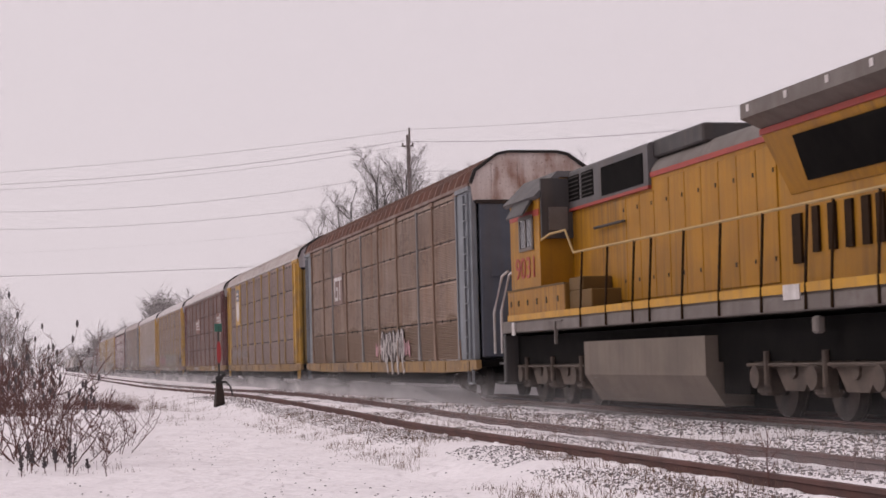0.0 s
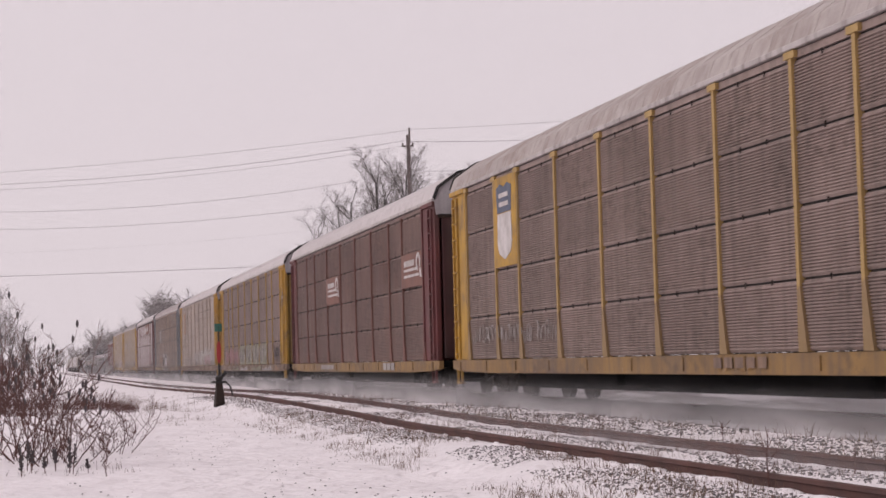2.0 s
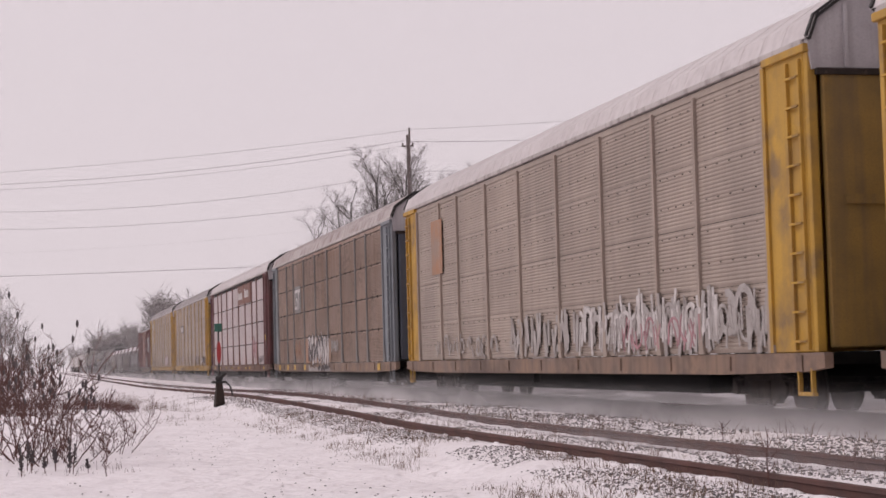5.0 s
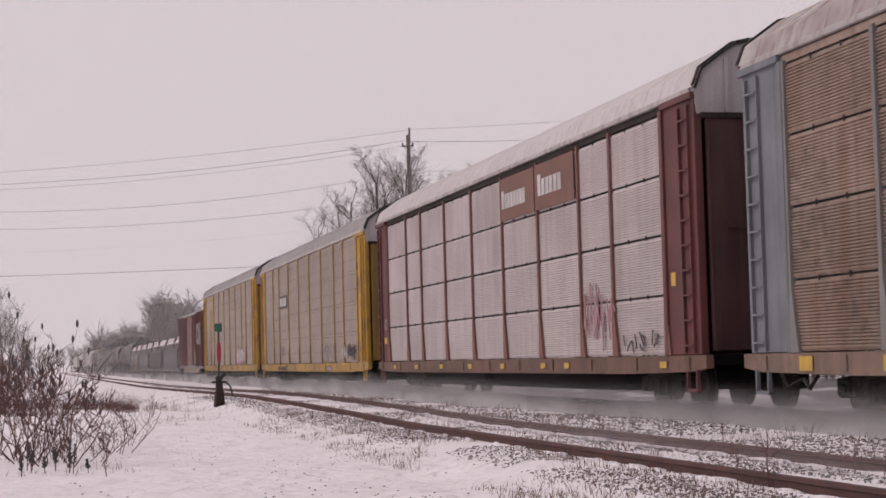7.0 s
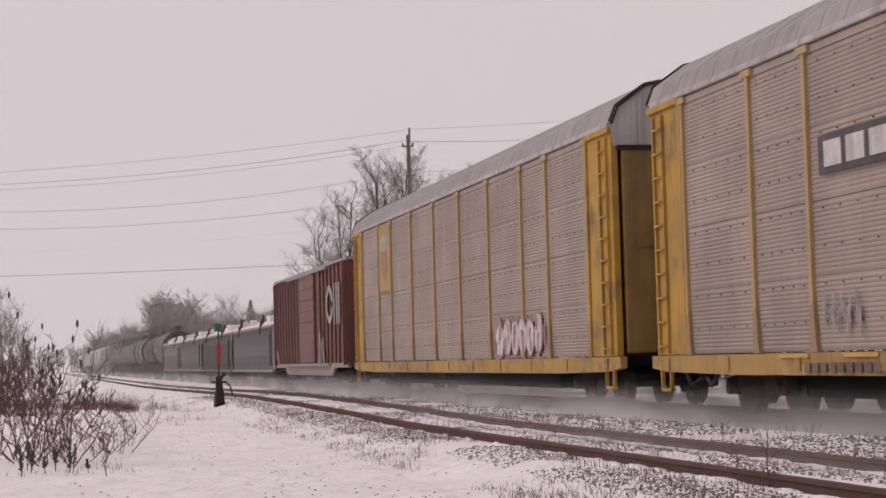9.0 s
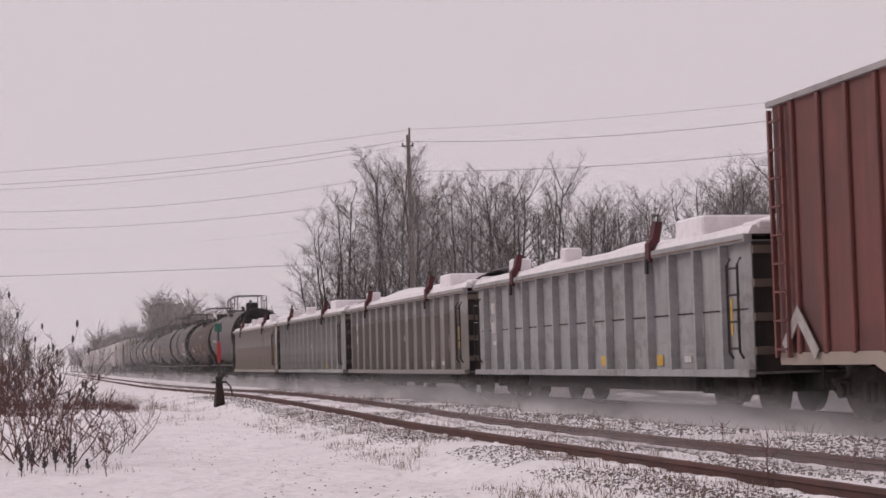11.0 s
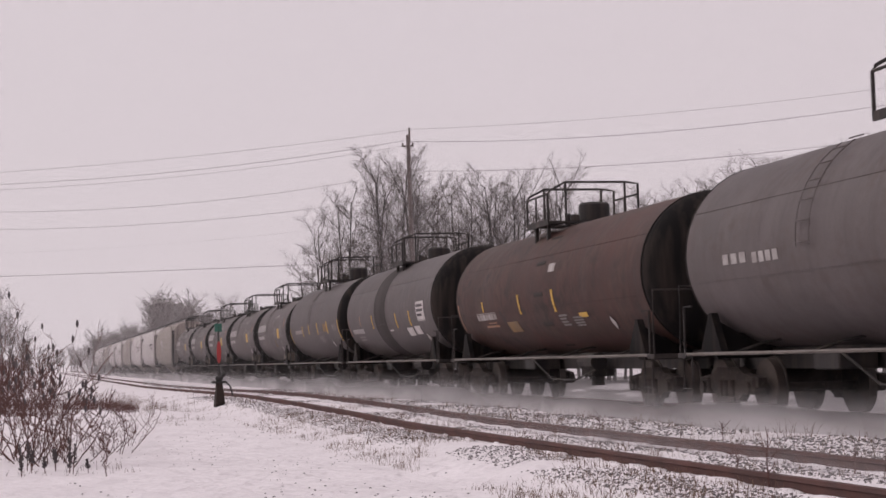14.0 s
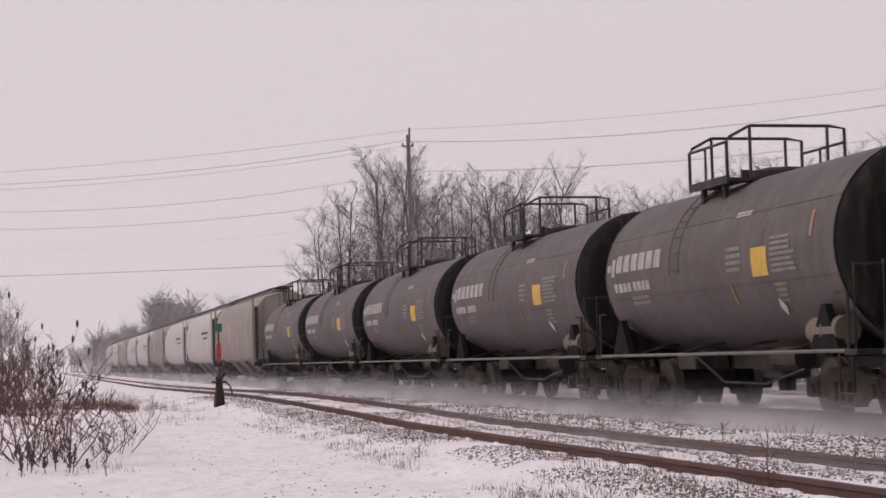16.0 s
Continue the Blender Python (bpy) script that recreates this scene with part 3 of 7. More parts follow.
GREY_POST = mat("faded_grey_post", (0.235, 0.225, 0.22), (0.19, 0.175, 0.168), 0.7, blotch=0.8, streak=0.5, dirt=(0.15, 0.105, 0.08))
RED_POST = mat("oxide_red_post", (0.205, 0.098, 0.080), (0.155, 0.078, 0.066), 0.7, blotch=1.2, streak=0.4)
MAROON = mat("maroon_paint", (0.145, 0.042, 0.043), (0.105, 0.035, 0.036), 0.65, blotch=1.2, streak=0.4)
BROWN_SIGN = mat("oxide_sign_panel", (0.205, 0.095, 0.07), (0.17, 0.08, 0.06), 0.65, blotch=1.2, streak=0.25)
# door paints: end colours darkened for shade and grime between the cars
MAROON_DOOR = mat("shaded_grimy_maroon_door", (0.075, 0.028, 0.029), (0.052, 0.022, 0.023), 0.7, blotch=1.2, streak=0.4)
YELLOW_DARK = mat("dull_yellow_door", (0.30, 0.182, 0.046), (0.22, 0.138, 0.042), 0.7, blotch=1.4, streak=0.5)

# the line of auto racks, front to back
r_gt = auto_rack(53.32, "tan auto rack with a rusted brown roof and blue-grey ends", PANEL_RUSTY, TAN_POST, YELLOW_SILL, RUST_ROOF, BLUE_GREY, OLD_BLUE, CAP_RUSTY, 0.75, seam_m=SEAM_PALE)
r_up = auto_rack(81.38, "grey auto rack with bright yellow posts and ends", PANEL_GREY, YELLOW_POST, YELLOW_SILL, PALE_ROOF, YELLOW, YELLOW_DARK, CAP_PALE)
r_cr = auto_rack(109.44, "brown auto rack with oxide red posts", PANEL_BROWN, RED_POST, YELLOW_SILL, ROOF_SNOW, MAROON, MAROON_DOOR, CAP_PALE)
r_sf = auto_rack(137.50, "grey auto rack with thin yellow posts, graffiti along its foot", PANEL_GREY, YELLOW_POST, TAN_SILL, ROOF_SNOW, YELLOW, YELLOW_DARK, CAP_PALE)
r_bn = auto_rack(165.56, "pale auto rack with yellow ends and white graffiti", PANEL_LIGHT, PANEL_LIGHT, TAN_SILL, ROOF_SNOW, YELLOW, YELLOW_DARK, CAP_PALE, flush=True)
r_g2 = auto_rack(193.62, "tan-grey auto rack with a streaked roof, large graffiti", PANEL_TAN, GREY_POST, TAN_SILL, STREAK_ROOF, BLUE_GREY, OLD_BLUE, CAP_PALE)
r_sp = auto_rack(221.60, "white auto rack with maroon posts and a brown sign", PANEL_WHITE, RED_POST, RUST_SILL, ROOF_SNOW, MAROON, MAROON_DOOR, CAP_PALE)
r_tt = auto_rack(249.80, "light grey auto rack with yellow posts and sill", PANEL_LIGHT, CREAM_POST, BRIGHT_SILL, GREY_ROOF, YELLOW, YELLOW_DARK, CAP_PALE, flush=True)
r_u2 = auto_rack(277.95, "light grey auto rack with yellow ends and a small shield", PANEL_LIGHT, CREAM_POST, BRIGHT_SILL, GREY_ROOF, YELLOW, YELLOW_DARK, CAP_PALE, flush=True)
# ---------- the locomotive, running long hood first, its cab towards the racks ----------
LOCO_YELLOW = mat("armour_yellow_paint", (0.385, 0.180, 0.007), (0.30, 0.138, 0.008), 0.5, spec=0.25, blotch=1.2, streak=0.55, dirt=(0.20, 0.095, 0.014), washes=(((0.12, 0.062, 0.016), 0.75, (1.0, 7.0, 0.35), (0.5, 0.5, 0.35)),))
STRIPE_YELLOW = mat("bright_yellow_stripe", (0.50, 0.26, 0.012), (0.42, 0.21, 0.015), 0.5, blotch=2, streak=0.3)
LOCO_DIRTY = mat("grimy_yellow_paint", (0.13, 0.068, 0.012), (0.09, 0.05, 0.012), 0.7, blotch=1.5)
HOUSING = mat("sooty_grey_paint", (0.135, 0.128, 0.13), (0.10, 0.095, 0.097), 0.7, spec=0.2, blotch=1.4, streak=0.5)
LOCO_DIRTY_GREY = mat("grimy_dark_grey_paint", (0.055, 0.05, 0.05), (0.036, 0.033, 0.033), 0.6, blotch=1.5, streak=0.4)
LOCO_GREY = mat("loco_grey_paint", (0.165, 0.143, 0.130), (0.125, 0.106, 0.095), 0.6, blotch=1.4, streak=0.5, washes=(FLECK,))
LOCO_RED = mat("red_stripe", (0.34, 0.05, 0.035), (0.27, 0.045, 0.035), 0.6, blotch=3)
VENT_BROWN = mat("sooty_brown_vent", (0.032, 0.017, 0.008), (0.022, 0.012, 0.006), 0.8, spec=0.1, blotch=3)
TANK_GREY = mat("dusty_fuel_tank", (0.175, 0.142, 0.115), (0.135, 0.110, 0.090), 0.8, blotch=1.0, streak=0.4)
LOCO_FRAME = mat("brown_dusted_truck_frame", (0.105, 0.078, 0.062), (0.060, 0.044, 0.036), 0.8, blotch=2.0, speck=0.4)


def text_shape(body, size, material, name, parent, at, label):
    cu = bpy.data.curves.new(name, "FONT")
    cu.body, cu.size, cu.extrude = body, size, 0.004
    tmp = bpy.data.objects.new(name, cu)
    scene.collection.objects.link(tmp)
    me = bpy.data.meshes.new_from_object(tmp.evaluated_get(bpy.context.evaluated_depsgraph_get()))
    bpy.data.objects.remove(tmp)
    me.materials.clear()
    me.materials.append(material)
    return part(name, me, None, parent, label, at=at)


def locomotive(s_mid):
    car = thing("locomotive", "yellow and grey diesel locomotive with red stripe and handrails", "locomotive")
    # walkway and sill
    part("walkway_sill", Shape().box(-1.53, 1.53, -10.2, 8.9, 1.54, 1.76, 0.02).box(-1.50, 1.50, -10.2, 8.9, 1.76, 1.80), LOCO_GREY, car, "grey walkway sill")
    part("sill_stripe", Shape().box(-1.545, -1.50, -10.2, 8.35, 1.79, 1.92), STRIPE_YELLOW, car, "bright yellow stripe")
    part("sill_placard", Shape().box(-1.56, -1.53, -6.73, -6.2, 1.70, 1.91), WHITE, car, "white placard")
    part("sill_placard", Shape().box(-1.56, -1.53, 7.75, 7.98, 1.48, 1.76), WHITE, car, "small white plate")
    part("sill_bracket", Shape().box(-1.56, -1.50, 4.75, 4.80, 1.25, 1.72).box(-1.56, -1.50, 4.3, 5.3, 1.70, 1.73), LOCO_GREY, car)
    part("valve_box", Shape().box(-1.52, -1.38, -7.15, -6.98, 1.22, 1.46, 0.03), LOCO_GREY, car)
    # cab with visor roof, a wide base below it
    cab = Shape().prism_y([(-1.50, 2.40), (1.50, 2.40), (1.50, 4.30), (1.05, 4.74), (-1.05, 4.74), (-1.50, 4.30)], 5.82, 8.08)
    part("cab", cab, LOCO_YELLOW, car, "yellow cab")
    base = part("cab_base", Shape().box(-1.515, 1.515, 4.15, 8.38, 1.80, 2.46, 0.02), LOCO_YELLOW, car)
    part("base_ledge", Shape().box(-1.53, -1.50, 4.15, 8.38, 2.43, 2.47), LOCO_DIRTY, base)
    for y in (4.6, 5.4, 6.1, 6.8, 7.5, 8.1):
        part("latch", Shape().box(-1.53, -1.51, y - 0.03, y + 0.03, 2.10, 2.22), STEEL_DARK, base)
    part("cab_roof", Shape().prism_y([(-1.53, 4.28), (-1.62, 4.34), (-1.10, 4.86), (1.10, 4.86), (1.62, 4.34), (1.53, 4.28), (1.05, 4.73), (-1.05, 4.73)], 5.75, 8.28), HOUSING, car, "grey cab roof")
    part("cab_rear_wall", Shape().box(-1.48, 1.48, 5.70, 5.80, 3.45, 4.70), LOCO_DIRTY_GREY, car, "dark grey rear cab wall")
    part("rear_window", Shape().box(-1.33, -0.92, 5.67, 5.72, 3.62, 4.10), LOCO_GREY, car)
    part("red_band", Shape().box(-1.515, -1.49, 5.83, 8.07, 3.95, 4.08), LOCO_RED, car)
    win = part("cab_window", Shape().box(-1.52, -1.49, 6.33, 7.25, 3.33, 3.94), GLASS_DARK, car, "dark cab side window")
    part("window_frame", Shape().box(-1.535, -1.50, 6.26, 6.34, 3.28, 3.99).box(-1.535, -1.50, 7.23, 7.31, 3.28, 3.99).box(-1.535, -1.50, 6.26, 7.31, 3.26, 3.33).box(-1.535, -1.50, 6.26, 7.31, 3.93, 4.0).box(-1.535, -1.50, 6.76, 6.81, 3.3, 3.99), LOCO_GREY, win)
    part("sun_visor", Shape().prism_y([(-1.52, 4.28), (-1.74, 3.97), (-1.76, 4.0), (-1.54, 4.36)], 6.2, 7.5), LOCO_DIRTY_GREY, car, "grey folding sun visor")
    part("nose", Shape().box(-0.95, 0.95, 8.08, 9.0, 1.80, 3.5, 0.08), LOCO_YELLOW, car, "low yellow nose")
    text_shape("9031", 0.62, LOCO_RED, "cab_number", car, Matrix.Translation((-1.512, 7.70, 2.68)) @ Matrix(((0, 0, -1, 0), (-1.32, 0, 0, 0), (0, 1.05, 0, 0), (0, 0, 0, 1))), "red cab number")
    part("step_box", Shape().box(-1.42, -0.8, 2.75, 4.15, 1.80, 2.28, 0.02), LOCO_DIRTY, car, "dark yellow step box")
    part("step_box", Shape().box(-1.42, -0.8, 3.3, 4.15, 2.28, 2.54, 0.02), LOCO_DIRTY, car, "dark yellow step box")
    part("hood_rail", Shape().tube([(-0.86, 2.3, 3.52), (-0.90, 2.35, 3.52), (-0.90, 4.0, 3.52)], 0.03, 6), STEEL_DARK, car)
    # hood, its rounded grey top and the blower housing
    hood = Shape().prism_y([(-0.80, 1.80), (0.80, 1.80), (0.80, 4.22), (0.62, 4.52), (-0.62, 4.52), (-0.80, 4.22)], -10.0, 5.75)
    part("long_hood", hood, LOCO_YELLOW, car, "yellow hood with access doors")
    top = Shape().prism_y([(-0.815, 4.28), (-0.80, 4.36), (-0.70, 4.50), (-0.55, 4.60), (0.55, 4.60), (0.70, 4.50), (0.80, 4.36), (0.815, 4.28)], -5.0, 1.1)
    part("hood_top", top, LOCO_GREY, car, "rounded grey hood top", True)
    part("red_stripe", Shape().box(-0.83, -0.80, -4.9, 1.0, 4.20, 4.29), LOCO_RED, car)
    part("red_stripe", Shape().box(-0.875, -0.80, 0.95, 5.75, 4.0, 4.06), LOCO_RED, car)
    part("equipment_housing", Shape().prism_y([(-0.86, 4.06), (-0.86, 4.80), (-0.80, 4.85), (0.80, 4.85), (0.86, 4.80), (0.86, 4.06)], 0.95, 5.80), HOUSING, car, "grey blower housing")
    part("roof_box", Shape().box(-0.74, 0.74, -1.45, 1.05, 4.56, 4.88, 0.03), LOCO_DIRTY_GREY, car, "dark roof box")
    part("intake_screen", Shape().box(-0.875, -0.85, 1.2, 3.58, 4.12, 4.68), UNDER, car, "black intake screen")
    for ya in (4.1, 5.02):
        lv = part("louvre", Shape().box(-0.875, -0.85, ya, ya + 0.74, 4.20, 4.72), UNDER, car, "dark louvred opening")
        for k in range(6):
            part("blade", Shape().box(-0.895, -0.87, ya, ya + 0.74, 4.24 + k * 0.085, 4.26 + k * 0.085), STEEL_DARK, lv)
    for ya in np.arange(-4.5, 3.0, 0.76):
        ya = float(ya)
        hd = part("hood_door", Shape().box(-0.822, -0.80, ya, ya + 0.735, 2.02, 3.95 if ya > 0.3 else 4.12, 0.008), LOCO_YELLOW, car)
        for z in (2.35, 3.70):
            part("latch", Shape().box(-0.835, -0.82, ya + 0.08, ya + 0.115, z, z + 0.07), STEEL_DARK, hd)
    for y0, y1, z0, z1 in ((-5.32, -5.03, 2.27, 3.0), (-5.9, -5.7, 2.4, 3.06), (-6.43, -6.21, 2.4, 3.06), (-6.95, -6.74, 2.4, 3.06), (-7.45, -7.24, 2.4, 3.06), (-7.87, -7.65, 2.4, 3.06), (-8.5, -8.27, 2.4, 3.06), (-9.1, -8.9, 2.4, 3.06)):
        part("side_vent", Shape().box(-0.845, -0.80, y0, y1, z0, z1), VENT_BROWN, car, "dark brown upright vent")
    # radiator wings with the slanted dark screens below
    wing = Shape().prism_y([(-1.56, 4.42), (-1.56, 4.64), (-1.1, 4.78), (1.1, 4.78), (1.56, 4.64), (1.56, 4.42), (1.2, 4.26), (-1.2, 4.26)], -10.1, -4.95)
    part("radiator_wing", wing, LOCO_GREY, car, "grey overhanging radiator wing")
    for y in (-5.25, -6.55, -7.85, -9.1):
        part("wing_bolt", Shape().box(-1.575, -1.55, y - 0.05, y + 0.05, 4.50, 4.60), WHITE, car)
    flare = Shape().prism_y([(-0.80, 3.30), (-0.82, 3.30), (-1.24, 4.16), (-1.24, 4.25), (-0.80, 4.25)], -10.0, -5.0)
    part("flared_hood", flare, LOCO_YELLOW, car)
    part("radiator_screen", Shape().loft([[(-0.86, -5.78, 3.43), (-0.92, -5.78, 3.43), (-0.92, -10.0, 3.43), (-0.86, -10.0, 3.43)], [(-1.17, -5.98, 4.05), (-1.225, -5.98, 4.05), (-1.225, -10.0, 4.05), (-1.17, -10.0, 4.05)]]), UNDER, car, "slanted black radiator screen")
    part("wing_stripe", Shape().box(-1.27, -1.20, -10.0, -4.96, 4.18, 4.27), LOCO_RED, car, "red stripe")
    # handrails
    hr = Shape().tube([(-1.47, 5.85, 3.42), (-1.47, 5.2, 3.50), (-1.47, 4.14, 3.50), (-1.47, 3.63, 3.02), (-1.47, -2.0, 3.0), (-1.47, -10.2, 3.0)], 0.025, 6)
    part("handrail", hr, YELLOW_POST, car, "faded yellow side handrail")
    for y in (3.09, 1.57, 0.11, -0.75, -2.28, -3.83, -5.42, -6.9, -7.7, -9.0):
        part("stanchion", Shape().tube([(-1.55, y, 1.55), (-1.54, y, 1.9), (-1.47, y, 3.0)], 0.022, 6), VENT_BROWN, car)
    for d in (0.0, 0.62):
        part("end_handrail", Shape().tube([(-1.42, 9.95 - d, 1.1), (-1.42, 9.95 - d, 2.05), (-1.36, 9.4 - d, 2.85), (-1.30, 9.1 - d, 2.95)], 0.032, 7), WHITE, car, "white end grab rail")
    part("end_step", Shape().box(-1.5, 1.5, 8.75, 8.95, 0.45, 1.5, 0.02).box(-1.5, -0.9, 8.9, 9.5, 0.40, 0.46).box(-1.5, -0.9, 8.9, 9.3, 0.85, 0.90).box(-1.45, 1.45, 8.9, 9.0, 1.4, 1.75), LOCO_DIRTY_GREY, car)
    # fuel tank with sloping sides, and trucks
    ft = Shape().loft([[(x, y, z) for x, z in ((-1.42, 1.27), (-1.42, 0.64), (-1.10, 0.14), (1.10, 0.14), (1.42, 0.64), (1.42, 1.27))] for y in (3.3, -2.90)])
    part("fuel_tank", ft, TANK_GREY, car, "dusty grey fuel tank")
    # black boxes backing the trucks, added for the shade down there
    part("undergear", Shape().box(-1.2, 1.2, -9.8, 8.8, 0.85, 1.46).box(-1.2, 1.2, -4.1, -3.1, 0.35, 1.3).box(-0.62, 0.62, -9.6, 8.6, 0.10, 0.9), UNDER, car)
    fr = Shape()
    fr.prism_x([(-2.65, 0.72), (-2.65, 0.98), (-1.2, 1.02), (1.2, 1.02), (2.65, 0.98), (2.65, 0.72), (2.35, 0.70), (1.60, 0.74), (1.30, 0.42), (0.66, 0.42), (0.38, 0.74), (-0.38, 0.74), (-0.66, 0.42), (-1.30, 0.42), (-1.60, 0.74), (-2.35, 0.70)], -0.12, 0.08)
    for y in (-1.95, 0.0, 1.95):
        fr.box(-0.20, 0.1, y - 0.22, y + 0.22, 0.34, 0.86, 0.05).disc_x(y, 0.62, 0.17, -0.32, 0.0, 16)
        fr.tube([(-0.24, y - 0.30, 1.0), (-0.24, y - 0.30, 0.50)], 0.055, 8)
    for y in (-0.98, 0.98):
        fr.disc_x(y, 0.72, 0.13, -0.16, 0.0, 12).box(-0.17, 0.0, y - 0.30, y + 0.30, 0.88, 0.95, 0.02)
    fr.tube([(-0.22, -2.4, 0.80), (-0.22, 2.4, 0.80)], 0.03, 6)
    fm = fr.mesh("side_frame", LOCO_FRAME)
    for y in (6.3, -6.5):
        truck(car, y, (-1.95, 0.0, 1.95), fm)
    for e, y in ((1, 8.95), (-1, -10.2)):
        coupler(car, y, 1.2 * e)
    TRAIN.append((car, s_mid))
    return car


locomotive(28.94)


# ---------- boxcar ----------
BOX_RED = mat("faded_oxide_boxcar", (0.175, 0.06, 0.052), (0.125, 0.05, 0.045), 0.7, blotch=1.0, streak=0.6, dirt=(0.07, 0.045, 0.04))
BOX_DOOR = mat("faded_red_door", (0.24, 0.115, 0.09), (0.19, 0.09, 0.075), 0.7, blotch=1.0, streak=0.4)


def boxcar(s_mid):
    car = thing("boxcar", "oxide red boxcar with a faded sliding door", "railcar")
    part("body", Shape().box(-1.47, 1.47, -9.05, 9.05, 0.86, 4.48, 0.02), BOX_RED, car)
    part("roof", Shape().prism_y([(-1.54, 4.46), (-1.54, 4.54), (-0.8, 4.68), (0, 4.72), (0.8, 4.68), (1.54, 4.54), (1.54, 4.46)], -9.12, 9.12), GREY_ROOF, car, "dull grey roof")
    rib = Shape().box(-0.06, 0.0, -0.05, 0.05, 0.95, 4.45, 0.012)
    rm = rib.mesh("side_rib", BOX_RED)
    for y in list(np.arange(-8.95, -2.4, 0.82)) + list(np.arange(2.6, 9.1, 0.82)):
        part("side_rib", rm, None, car, at=pose(-1.47, float(y), 0))
    door = part("door", Shape().box(-1.56, -1.50, -2.05, 1.55, 1.0, 4.35, 0.01), BOX_DOOR, car, "faded red sliding door")
    for z in np.arange(1.3, 4.3, 0.42):
        part("door_rib", Shape().box(-1.59, -1.55, -1.95, 1.45, float(z), float(z) + 0.10), BOX_DOOR, door)
    part("door_gap", Shape().box(-1.53, -1.48, 1.6, 2.3, 1.0, 4.35), BLACK, car)
    part("door_track", Shape().box(-1.60, -1.47, -5.5, 5.5, 0.86, 0.96).box(-1.60, -1.47, -5.0, 5.0, 4.36, 4.44), GREY_ROOF, car)
    part("side_sill", Shape().prism_x([(-9.0, 0.80), (-6.2, 0.80), (-5.4, 0.52), (5.4, 0.52), (6.2, 0.80), (9.0, 0.80), (9.0, 0.97), (-9.0, 0.97)], -1.50, -1.40), PANEL_LIGHT, car, "pale grey side sill")
    lg = Shape()
    arc_x(lg, -5.55, 3.05, 0.45, 0.70, -170, 170, -1.545, -1.535)
    part("logo", lg, GRAF_PALE, car, "worn white ring")
    strokes(car, [((-6.55, 2.45), (-6.55, 3.65)), ((-7.05, 2.45), (-7.05, 3.65)), ((-7.55, 2.45), (-7.55, 3.65))], 0.24, GRAF_PALE, -1.545, "logo_bar", "worn white bars")
    strokes(car, [((-3.0, 0.95), (-3.3, 2.0)), ((-3.5, 1.0), (-3.6, 1.7)), ((-4.2, 1.0), (-4.0, 1.8)), ((7.8, 1.0), (8.3, 1.5)), ((8.3, 1.5), (8.7, 1.1))], 0.18, GRAF_PALE, -1.548)
    part("underframe", Shape().box(-0.4, 0.4, -9.2, 9.2, 0.6, 0.86).box(-1.2, 1.2, -3, 3, 0.6, 0.86), STEEL_DARK, car)
    for e in (-1, 1):
        ladder(car, -1.56, 8.55 * e, 8.95 * e, 0.9, 4.4, BOX_RED)
        coupler(car, 9.1 * e, 0.8 * e)
        truck(car, 7.0 * e)
    TRAIN.append((car, s_mid))


boxcar(301.75)

# ---------- covered gondolas ----------
GON_GREY = mat("grey_gondola_paint", (0.345, 0.338, 0.342), (0.285, 0.278, 0.28), 0.7, blotch=0.9, streak=0.35, dirt=(0.20, 0.172, 0.15), washes=(FLECK,))
GON_DARK = mat("dark_gondola_paint", (0.347, 0.326, 0.323), (0.286, 0.264, 0.260), 0.7, blotch=0.9, streak=0.35, dirt=(0.195, 0.172, 0.155), film=1.75, washes=(FLECK,))
GON_LIGHT = mat("light_grey_gondola_paint", (0.355, 0.350, 0.338), (0.30, 0.293, 0.280), 0.65, blotch=0.9, streak=0.35, dirt=(0.22, 0.19, 0.165), washes=(FLECK, ((0.17, 0.12, 0.09), 0.6, (1.5, 3.0, 0.5), (0.5, 0.4, 0.5))))
GON_RUSTY = mat("rust_streaked_gondola_paint", (0.48, 0.455, 0.44), (0.40, 0.375, 0.36), 0.7, blotch=0.9, streak=0.3, dirt=(0.30, 0.255, 0.215), film=1.4, washes=(((0.22, 0.10, 0.05), 0.55, (1.0, 3.5, 0.4), (0.5, 0.5, 0.5)), FLECK))
RED_CLIP = mat("red_oxide_clip", (0.085, 0.02, 0.024), (0.06, 0.016, 0.018), 0.7, blotch=3)
COVER = mat("white_cover_under_snow", (0.80, 0.755, 0.77), (0.72, 0.675, 0.69), 0.85, blotch=0.7, grain=8, bump=0.25, spec=0.2)


OCHRE = mat("ochre_primer_patch", (0.225, 0.155, 0.085), (0.19, 0.14, 0.085), 0.8, blotch=1.6, grain=30, bump=0.1)
OLIVE = mat("drab_touch_up_paint", (0.245, 0.215, 0.185), (0.205, 0.175, 0.15), 0.75, blotch=1.4, grain=30, bump=0.1)
RUST_SHADE = mat("dark_rust_and_shade", (0.125, 0.080, 0.062), (0.19, 0.14, 0.115), 0.85, blotch=3, grain=30, bump=0.1)


def patch(sh, y0, y1, z0, z1, x, r):
    """A brushed-on patch with uneven edges."""
    c, d = ((y0 + y1) / 2, (z0 + z1) / 2), ((y1 - y0) / 2, (z1 - z0) / 2)
    pts = []
    for j in range(20):
        a = 2 * math.pi * j / 20
        q = r.uniform(0.92, 1.05) / max(abs(math.cos(a)), abs(math.sin(a))) ** 0.75
        pts.append((c[0] + d[0] * q * math.cos(a), c[1] + d[1] * q * math.sin(a)))
    sh.prism_x(pts, x, x + 0.004)


